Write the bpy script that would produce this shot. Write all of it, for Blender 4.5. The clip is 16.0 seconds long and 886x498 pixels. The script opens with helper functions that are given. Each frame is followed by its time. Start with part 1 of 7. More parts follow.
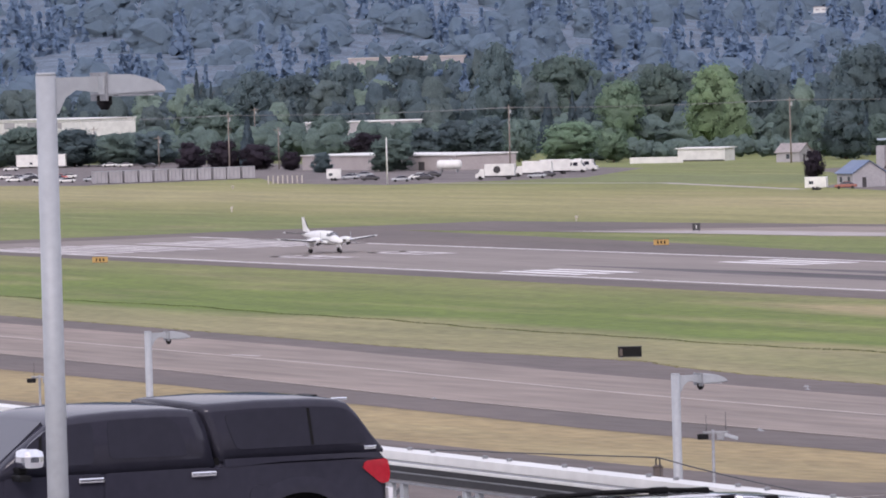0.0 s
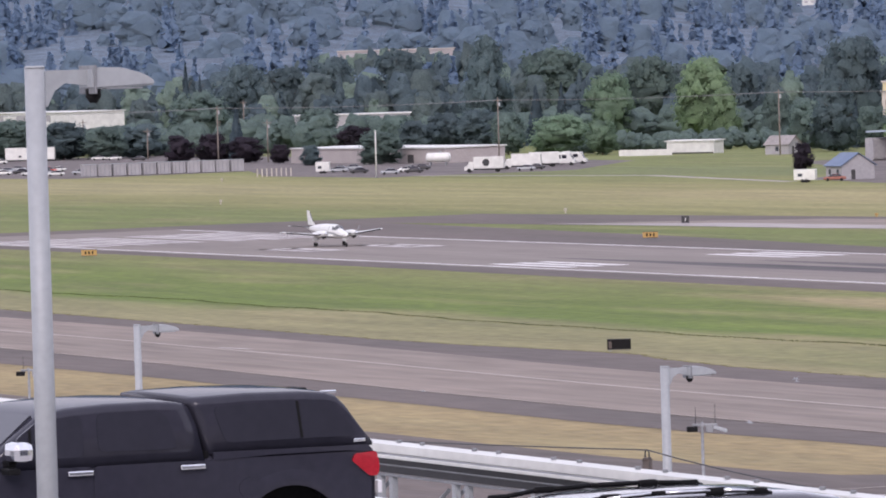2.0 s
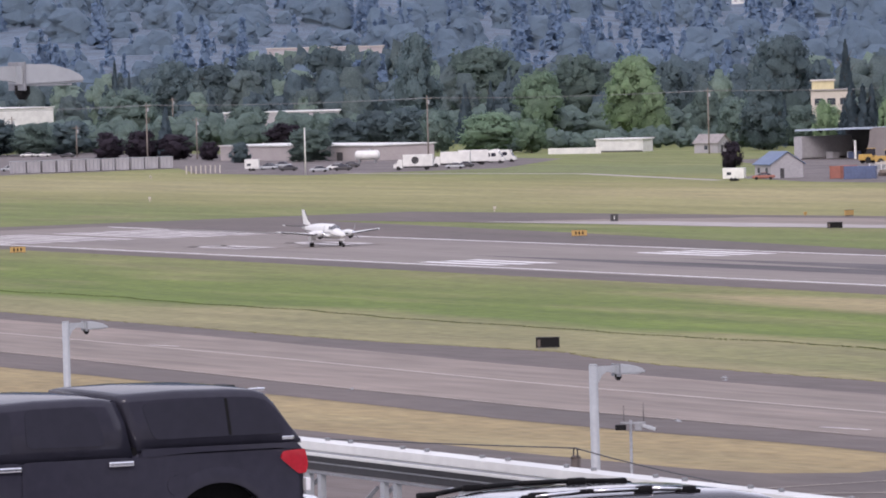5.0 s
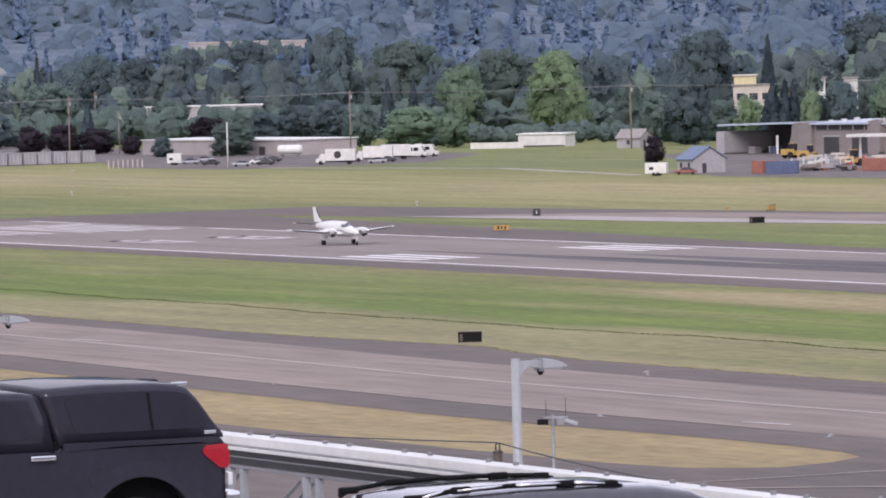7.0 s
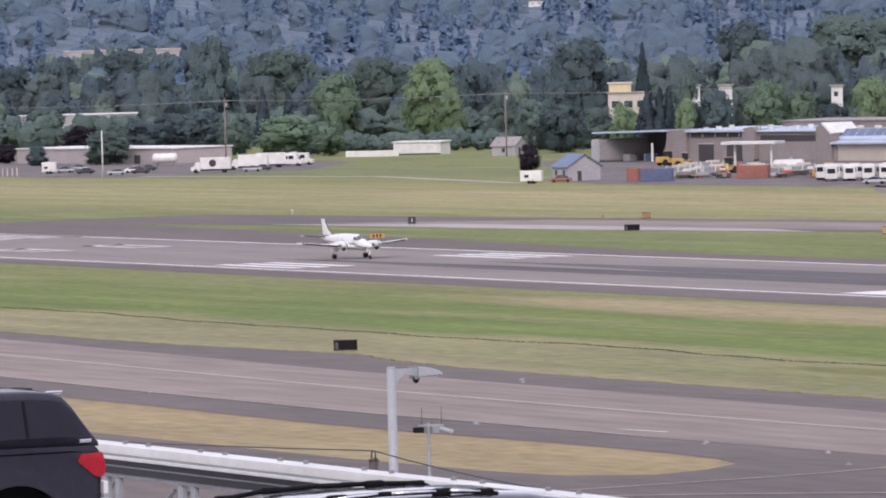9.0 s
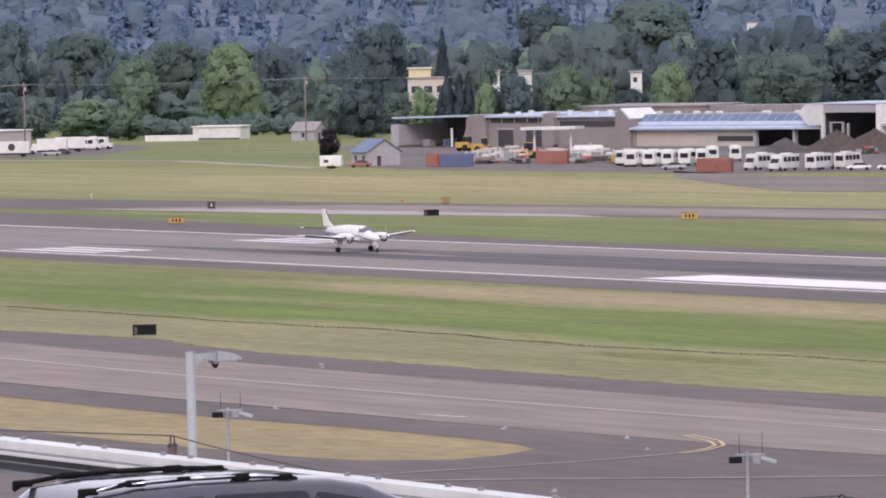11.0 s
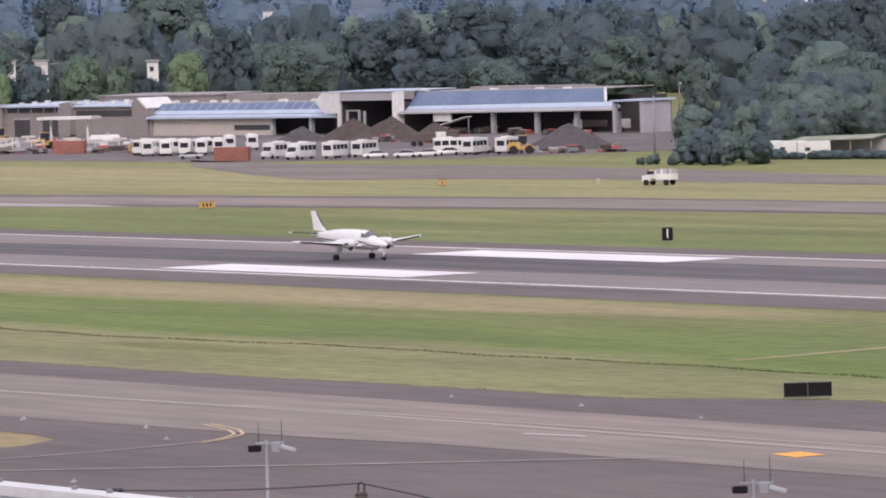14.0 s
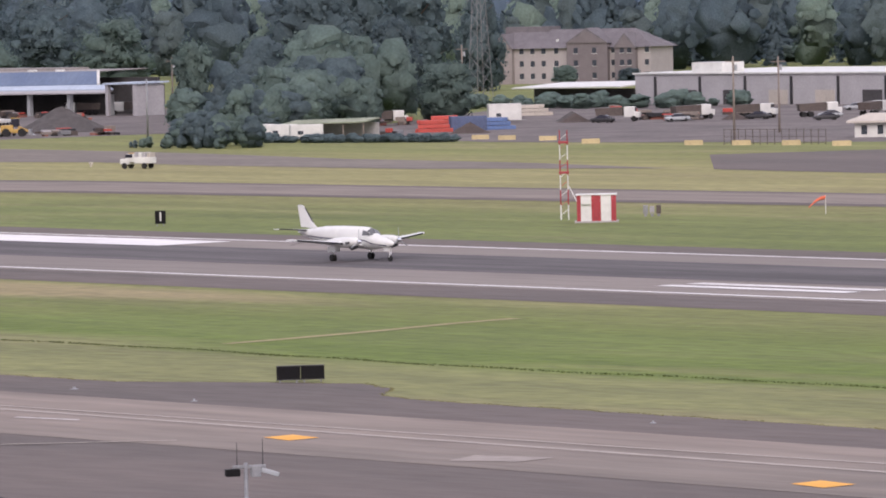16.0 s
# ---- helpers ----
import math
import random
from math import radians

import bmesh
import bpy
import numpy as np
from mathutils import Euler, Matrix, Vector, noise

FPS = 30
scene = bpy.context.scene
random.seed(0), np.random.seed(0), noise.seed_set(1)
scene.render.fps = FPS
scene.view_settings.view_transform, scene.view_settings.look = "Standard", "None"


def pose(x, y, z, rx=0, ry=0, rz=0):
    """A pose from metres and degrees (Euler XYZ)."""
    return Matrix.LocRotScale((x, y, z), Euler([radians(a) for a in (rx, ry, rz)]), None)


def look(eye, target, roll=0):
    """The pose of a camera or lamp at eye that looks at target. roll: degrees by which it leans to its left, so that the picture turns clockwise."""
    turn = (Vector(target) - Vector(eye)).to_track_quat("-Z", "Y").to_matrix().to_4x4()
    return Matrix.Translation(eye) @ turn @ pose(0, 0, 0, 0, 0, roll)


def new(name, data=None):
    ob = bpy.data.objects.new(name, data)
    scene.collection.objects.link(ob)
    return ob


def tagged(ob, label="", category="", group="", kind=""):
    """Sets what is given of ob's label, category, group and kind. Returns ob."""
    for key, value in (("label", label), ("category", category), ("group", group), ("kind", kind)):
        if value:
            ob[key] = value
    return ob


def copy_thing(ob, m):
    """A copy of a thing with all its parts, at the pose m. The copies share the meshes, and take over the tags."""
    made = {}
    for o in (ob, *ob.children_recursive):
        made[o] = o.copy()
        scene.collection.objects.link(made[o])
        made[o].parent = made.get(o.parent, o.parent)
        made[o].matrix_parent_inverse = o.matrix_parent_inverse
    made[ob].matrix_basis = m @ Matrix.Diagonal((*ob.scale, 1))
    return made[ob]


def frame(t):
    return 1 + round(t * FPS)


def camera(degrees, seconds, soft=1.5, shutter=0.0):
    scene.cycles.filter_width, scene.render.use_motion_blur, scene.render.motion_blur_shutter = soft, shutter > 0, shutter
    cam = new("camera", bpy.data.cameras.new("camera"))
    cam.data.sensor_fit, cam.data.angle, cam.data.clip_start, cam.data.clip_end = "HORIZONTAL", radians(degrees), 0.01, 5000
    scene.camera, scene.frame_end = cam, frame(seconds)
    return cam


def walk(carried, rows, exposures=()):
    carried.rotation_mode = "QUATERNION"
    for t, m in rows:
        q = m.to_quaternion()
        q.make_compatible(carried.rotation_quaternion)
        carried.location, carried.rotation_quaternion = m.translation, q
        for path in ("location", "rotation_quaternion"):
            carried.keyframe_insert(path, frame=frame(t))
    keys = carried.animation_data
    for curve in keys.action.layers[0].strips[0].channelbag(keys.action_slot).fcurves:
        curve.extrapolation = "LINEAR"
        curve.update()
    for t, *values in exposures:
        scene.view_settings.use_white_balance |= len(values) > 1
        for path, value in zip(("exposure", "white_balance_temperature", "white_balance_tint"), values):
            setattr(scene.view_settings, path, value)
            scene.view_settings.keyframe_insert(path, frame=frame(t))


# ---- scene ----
# ---- camera ----
EYE = Vector((0.0, 0.0, 25.05))
cam = camera(8.51, 16.0, soft=1.9)


def aim(az, pitch, roll):
    """Azimuth from +Y towards +X, pitch and right lean, in degrees."""
    a, p = radians(az), radians(pitch)
    way = Vector((math.sin(a) * math.cos(p), math.cos(a) * math.cos(p), math.sin(p)))
    return look(EYE, EYE + way * 100, -roll)


walk(cam, [(t, aim(az, p, r)) for t, az, p, r in (
    (0, -65.570, -1.692, 1.623), (0.5, -65.558, -1.706, 1.620), (1, -65.553, -1.719, 1.663), (1.5, -65.487, -1.708, 1.600),
    (2, -65.467, -1.765, 1.676), (2.5, -65.455, -1.728, 1.729), (3, -65.362, -1.732, 1.780), (3.5, -65.255, -1.761, 1.653),
    (6, -64.478, -1.834, 1.559), (6.5, -64.315, -1.858, 1.535), (7, -64.038, -1.877, 1.444), (7.5, -63.769, -1.838, 1.542),
    (8, -63.536, -1.802, 1.553), (10.5, -61.405, -1.987, 1.375), (11, -60.910, -2.023, 1.346), (11.5, -60.321, -2.031, 1.569),
    (12, -59.490, -2.026, 1.566), (12.5, -58.732, -2.041, 1.509), (13, -58.125, -2.091, 1.536), (13.5, -57.244, -2.174, 1.594),
    (14, -56.273, -2.247, 1.605), (14.5, -55.193, -2.293, 1.399), (15, -54.105, -2.410, 1.559), (15.5, -52.862, -2.475, 1.377),
    (16, -51.398, -2.534, 1.369))],
     exposures=((0, 0.0, 6170, 26), (8, 0.0, 6190, 26), (16, -0.04, 6420, 26)))

# ---- light: overcast day ----
world = bpy.data.worlds.new("sky")
scene.world = world
world.use_nodes = True
wn = world.node_tree.nodes
sky = wn.new("ShaderNodeTexSky")
sky.sky_type, sky.sun_disc, sky.sun_elevation, sky.sun_rotation = "NISHITA", False, radians(33), radians(125)
sky.air_density, sky.dust_density = 1.5, 5.0
mixw = wn.new("ShaderNodeMixRGB")
mixw.inputs[0].default_value = 0.75
mixw.inputs[2].default_value = (9.0, 9.3, 9.9, 1)
world.node_tree.links.new(sky.outputs[0], mixw.inputs[1])
world.node_tree.links.new(mixw.outputs[0], wn["Background"].inputs[0])
wn["Background"].inputs[1].default_value = 0.128
sun_data = bpy.data.lights.new("sun", "SUN")
sun_data.energy, sun_data.angle, sun_data.color = 1.5, radians(25), (1.0, 0.96, 0.9)
sun = new("sun", sun_data)
sun.matrix_world = look((0, 0, 100), (-100, 70, 22))


# ---- materials ----
def material(name, color, rough=0.8, metal=0.0, vary=0.15, scale=1.0, bump=0.0, coat=0.0, spec=0.5, tint=None, rand=0.0, island=0.0, glow=None, stretch=(1, 1, 1), world_space=False):
    """Two scales of noise on a base colour; tint is the second colour that the coarse noise mixes in."""
    m = bpy.data.materials.new(name)
    m.use_nodes = True
    nodes, links = m.node_tree.nodes, m.node_tree.links
    bsdf = nodes["Principled BSDF"]
    bsdf.inputs["Roughness"].default_value, bsdf.inputs["Metallic"].default_value = rough, metal
    bsdf.inputs["Coat Weight"].default_value = coat
    bsdf.inputs["Coat Roughness"].default_value = 0.05
    bsdf.inputs["Specular IOR Level"].default_value = spec
    if world_space:
        src = nodes.new("ShaderNodeNewGeometry").outputs["Position"]
    else:
        src = nodes.new("ShaderNodeTexCoord").outputs["Object"]
    mapping = nodes.new("ShaderNodeMapping")
    mapping.inputs["Scale"].default_value = stretch
    links.new(src, mapping.inputs["Vector"])
    big, fine = nodes.new("ShaderNodeTexNoise"), nodes.new("ShaderNodeTexNoise")
    big.inputs["Scale"].default_value, fine.inputs["Scale"].default_value = scale, scale * 9
    big.inputs["Detail"].default_value, fine.inputs["Detail"].default_value = 4, 3
    for nz in (big, fine):
        links.new(mapping.outputs[0], nz.inputs["Vector"])
    ramp = nodes.new("ShaderNodeMapRange")
    ramp.inputs[1].default_value, ramp.inputs[2].default_value = 0.35, 0.65
    links.new(big.outputs[0], ramp.inputs[0])
    mix = nodes.new("ShaderNodeMixRGB")
    mix.inputs[1].default_value = (*color, 1)
    mix.inputs[2].default_value = (*(tint or [c * (1 - vary) for c in color]), 1)
    links.new(ramp.outputs[0], mix.inputs[0])
    hsv = nodes.new("ShaderNodeHueSaturation")
    links.new(mix.outputs[0], hsv.inputs["Color"])
    val = nodes.new("ShaderNodeMapRange")
    val.inputs[1].default_value, val.inputs[2].default_value = 0.3, 0.7
    val.inputs[3].default_value, val.inputs[4].default_value = 1 - vary, 1 + vary
    links.new(fine.outputs[0], val.inputs[0])
    last = val.outputs[0]
    for amount, node, out in ((rand, "ShaderNodeObjectInfo", "Random"), (island, "ShaderNodeNewGeometry", "Random Per Island")):
        if amount:
            info, rr, mul = nodes.new(node), nodes.new("ShaderNodeMapRange"), nodes.new("ShaderNodeMath")
            rr.inputs[3].default_value, rr.inputs[4].default_value = 1 - amount, 1 + amount
            links.new(info.outputs[out], rr.inputs[0])
            mul.operation = "MULTIPLY"
            links.new(last, mul.inputs[0])
            links.new(rr.outputs[0], mul.inputs[1])
            last = mul.outputs[0]
    links.new(last, hsv.inputs["Value"])
    links.new(hsv.outputs[0], bsdf.inputs["Base Color"])
    if bump:
        bp = nodes.new("ShaderNodeBump")
        bp.inputs["Strength"].default_value = bump
        bp.inputs["Distance"].default_value = 0.1 / scale
        links.new(fine.outputs[0], bp.inputs["Height"])
        links.new(bp.outputs[0], bsdf.inputs["Normal"])
    if glow:
        bsdf.inputs["Emission Color"].default_value = (*color, 1)
        bsdf.inputs["Emission Strength"].default_value = glow
    return m


def leaf_material(name, color, tint, spread=0.17):
    m = material(name, color, 0.7, vary=spread, scale=0.2, tint=tint, rand=0.16, island=spread * 0.6, world_space=True)
    nodes, links = m.node_tree.nodes, m.node_tree.links
    hsv = [n for n in nodes if n.type == "HUE_SAT"][0]
    thin, blend = nodes.new("ShaderNodeBsdfTranslucent"), nodes.new("ShaderNodeMixShader")
    blend.inputs[0].default_value = 0.55
    links.new(hsv.outputs[0], thin.inputs["Color"])
    links.new(nodes["Principled BSDF"].outputs[0], blend.inputs[1])
    links.new(thin.outputs[0], blend.inputs[2])
    links.new(blend.outputs[0], nodes["Material Output"].inputs["Surface"])
    nodes["Principled BSDF"].inputs["Specular IOR Level"].default_value = 0.3
    return m


M_ASPHALT = material("asphalt", (0.132, 0.108, 0.097), 0.9, vary=0.13, scale=0.06, tint=(0.101, 0.086, 0.078), bump=0.2, stretch=(0.3, 1, 1), world_space=True)
M_CONCRETE = material("grooved_concrete", (0.252, 0.207, 0.176), 0.9, vary=0.2, scale=0.05, tint=(0.192, 0.163, 0.14), bump=0.2, stretch=(0.15, 1, 1), world_space=True)
M_RUNWAY = material("runway_surface", (0.236, 0.206, 0.184), 0.9, vary=0.12, scale=0.06, tint=(0.186, 0.163, 0.148), bump=0.2, stretch=(0.12, 1, 1), world_space=True)
M_RUBBER = material("tyre_rubber_marks", (0.055, 0.049, 0.051), 0.85, vary=0.35, scale=0.25, tint=(0.11, 0.099, 0.1), stretch=(0.05, 1, 1), world_space=True)
M_LIGHT_CONC = material("pale_concrete", (0.36, 0.33, 0.31), 0.9, vary=0.12, scale=0.05, world_space=True, stretch=(0.3, 1, 1))
M_PAINT = material("white_marking_paint", (0.8, 0.79, 0.78), 0.8, vary=0.06, scale=0.4, tint=(0.66, 0.64, 0.63), stretch=(0.2, 1, 1), world_space=True)
M_WORN = material("worn_marking_paint", (0.66, 0.63, 0.61), 0.85, vary=0.15, scale=0.4, tint=(0.42, 0.39, 0.39), stretch=(0.2, 1, 1), world_space=True)
M_THIN = material("faded_taxi_line", (0.39, 0.345, 0.305), 0.85, vary=0.12, scale=0.4, world_space=True)
M_YELLOW_LINE = material("yellow_taxi_paint", (0.55, 0.42, 0.24), 0.8, vary=0.1, scale=0.5, world_space=True)
M_ORANGE = material("orange_marking", (0.85, 0.42, 0.07), 0.8, vary=0.1, scale=0.8, world_space=True)
M_OLDASPHALT = material("weathered_asphalt", (0.19, 0.165, 0.14), 0.95, vary=0.18, scale=0.08, tint=(0.145, 0.125, 0.108), stretch=(0.4, 1, 1), world_space=True)
M_PATCH = material("patched_concrete", (0.33, 0.29, 0.26), 0.9, vary=0.12, scale=0.1, world_space=True)
M_DIRT = material("gravel_yard", (0.165, 0.143, 0.135), 0.95, vary=0.25, scale=0.08, tint=(0.095, 0.083, 0.08), world_space=True)
M_WHITE = material("white_paint", (0.675, 0.685, 0.65), 0.4, vary=0.06, scale=0.6, tint=(0.575, 0.583, 0.555), rand=0.06)
M_CREAM = material("cream_paint", (0.5, 0.46, 0.4), 0.6, vary=0.1, scale=0.4, rand=0.1)
M_GREY = material("grey_metal_paint", (0.34, 0.362, 0.375), 0.45, vary=0.06, scale=1.5, rand=0.05)
M_STEEL = material("galvanised_steel", (0.27, 0.28, 0.29), 0.5, 0.4, vary=0.15, scale=2.0)
M_DARK = material("dark_metal", (0.03, 0.03, 0.033), 0.5, vary=0.2, scale=2.0)
M_BLACK = material("black_plastic", (0.008, 0.008, 0.009), 0.6, vary=0.2, scale=3.0, spec=0.15)
M_GLASS = material("tinted_glass", (0.03, 0.0305, 0.042), 0.06, vary=0.06, scale=1.0, spec=0.25)
M_RUBBER_TYRE = material("tyre_rubber", (0.018, 0.018, 0.018), 0.85, vary=0.2, scale=3.0)
M_CHROME = material("chrome", (0.85, 0.86, 0.88), 0.12, 1.0, vary=0.04, scale=2.0)
M_CARPAINT = material("black_car_paint", (0.034, 0.034, 0.048), 0.3, vary=0.08, scale=1.0, coat=0.6, spec=0.0)
M_SUVPAINT = material("grey_car_paint", (0.07, 0.072, 0.085), 0.2, metal=0.35, vary=0.08, scale=1.0, coat=1.0, spec=0.4)
M_REDLENS = material("red_lamp_lens", (0.4, 0.014, 0.026), 0.12, vary=0.1, scale=3.0, coat=1.0)
M_CLEARLENS = material("clear_lamp_lens", (0.7, 0.7, 0.72), 0.2, vary=0.05, scale=3.0, coat=1.0)
M_DECK = material("parking_deck_concrete", (0.42, 0.41, 0.4), 0.9, vary=0.12, scale=0.4, bump=0.2)
M_BARK = material("bark", (0.11, 0.085, 0.065), 0.95, vary=0.25, scale=1.5, bump=0.4)
M_BLUEROOF = material("blue_metal_roof", (0.1, 0.145, 0.24), 0.5, vary=0.1, scale=0.15, tint=(0.14, 0.19, 0.28), stretch=(1, 0.2, 1))
M_PALEROOF = material("pale_metal_roof", (0.42, 0.5, 0.6), 0.5, vary=0.1, scale=0.2)
M_TANROOF = material("gravel_roof", (0.3, 0.28, 0.27), 0.9, vary=0.15, scale=0.15)
M_MOSSROOF = material("mossy_roof", (0.3, 0.33, 0.24), 0.9, vary=0.2, scale=0.4, tint=(0.2, 0.23, 0.16))
M_WALLGREY = material("grey_block_wall", (0.375, 0.37, 0.38), 0.85, vary=0.1, scale=0.3, rand=0.08)
M_WALLTAN = material("tan_stucco_wall", (0.265, 0.238, 0.228), 0.85, vary=0.1, scale=0.3, rand=0.08)
M_WALLBEIGE = material("beige_siding", (0.385, 0.355, 0.345), 0.85, vary=0.08, scale=0.3)
M_BRICKRED = material("brown_brick_wall", (0.185, 0.163, 0.168), 0.85, vary=0.12, scale=0.5)
M_SHINGLE = material("grey_shingle_roof", (0.165, 0.153, 0.163), 0.9, vary=0.2, scale=0.5)
M_WINDOW = material("window_glass", (0.05, 0.06, 0.075), 0.1, vary=0.1, scale=0.5)
# near-black colour stands in for the shade inside bays, doorways and recesses
M_SHADE = material("painted_interior_shade", (0.06, 0.058, 0.06), 0.9, vary=0.2, scale=0.3)
M_RED = material("red_paint", (0.5, 0.07, 0.05), 0.5, vary=0.15, scale=0.5, rand=0.15)
M_REDSTRIPE = material("dark_red_stripe_paint", (0.36, 0.035, 0.045), 0.5, vary=0.15, scale=0.5)
M_BARRIER = material("yellowed_concrete", (0.5, 0.41, 0.22), 0.8, vary=0.15, scale=0.6, rand=0.12)
M_COCKPIT = material("cockpit_glass", (0.13, 0.135, 0.145), 0.1, vary=0.1, scale=1.0)
M_RUST = material("rust_red_container", (0.29, 0.115, 0.085), 0.7, vary=0.15, scale=0.5, rand=0.1)
M_BLUE = material("blue_paint", (0.095, 0.165, 0.34), 0.5, vary=0.15, scale=0.5, rand=0.15)
M_NAVY = material("navy_container", (0.08, 0.11, 0.2), 0.6, vary=0.15, scale=0.5)
M_YELLOW = material("yellow_paint", (0.48, 0.31, 0.08), 0.6, vary=0.12, scale=0.5, rand=0.1)
M_PALEYELLOW = material("pale_yellow_render", (0.6, 0.54, 0.32), 0.8, vary=0.1, scale=0.5)
M_SIGNYELLOW = material("yellow_sign_face", (0.42, 0.265, 0.08), 0.5, vary=0.05, scale=1.0)
M_SOIL = material("soil_heap", (0.088, 0.068, 0.06), 0.95, vary=0.3, scale=0.6, bump=0.6)
M_GRAVELHEAP = material("grey_gravel_heap", (0.09, 0.083, 0.081), 0.95, vary=0.25, scale=0.8, bump=0.6)
M_WOOD = material("weathered_wood", (0.25, 0.215, 0.185), 0.9, vary=0.2, scale=1.0)
M_BROWN = material("brown_post_metal", (0.1, 0.08, 0.07), 0.7, vary=0.2, scale=2.0)
# lifted, bluer base colours carry distance haze, except weed, turf and purple
LEAF = {
    "green": leaf_material("hazed_green_leaves", (0.190, 0.268, 0.234), (0.157, 0.225, 0.203)),
    "bright": leaf_material("hazed_bright_leaves", (0.237, 0.345, 0.234), (0.199, 0.295, 0.208)),
    "lime": leaf_material("hazed_lime_leaves", (0.285, 0.405, 0.235), (0.239, 0.345, 0.206)),
    "dark": leaf_material("hazed_dark_leaves", (0.147, 0.208, 0.220), (0.122, 0.175, 0.189)),
    "poplar": leaf_material("hazed_poplar_leaves", (0.152, 0.215, 0.224), (0.125, 0.182, 0.191)),
    "weed": leaf_material("ditch_clump_leaves", (0.105, 0.125, 0.045), (0.075, 0.092, 0.034)),
    "turf": leaf_material("turf_edge_leaves", (0.27, 0.25, 0.11), (0.22, 0.205, 0.09)),
    "purple": leaf_material("purple_leaves", (0.065, 0.052, 0.072), (0.05, 0.043, 0.058)),
    "fir": leaf_material("hazed_fir_needles", (0.095, 0.140, 0.167), (0.080, 0.120, 0.146)),
}
# distance haze painted into the hill foliage as a pale blue base colour
M_HILLWOOD = leaf_material("haze_tinted_hill_broadleaf", (0.252, 0.352, 0.442), (0.224, 0.316, 0.402), 0.08)
M_HILLFIR = leaf_material("haze_tinted_hill_fir", (0.250, 0.355, 0.488), (0.226, 0.325, 0.454), 0.08)
# town woods: haze mixed into the leaf colours
M_TOWNWOOD = leaf_material("hazed_dark_foliage", (0.153, 0.216, 0.242), (0.128, 0.186, 0.211))
M_FARPALE = leaf_material("hazed_pale_green_foliage", (0.245, 0.330, 0.272), (0.210, 0.290, 0.245))
M_FARGREEN = leaf_material("hazed_broadleaf_foliage", (0.188, 0.252, 0.250), (0.160, 0.218, 0.218))
# ridge floor in a haze-blue tone that blends the gaps between crowns
M_HILLFLOOR = material("haze_tinted_floor", (0.125, 0.172, 0.225), 0.95, vary=0.35, scale=0.06, bump=0.5)


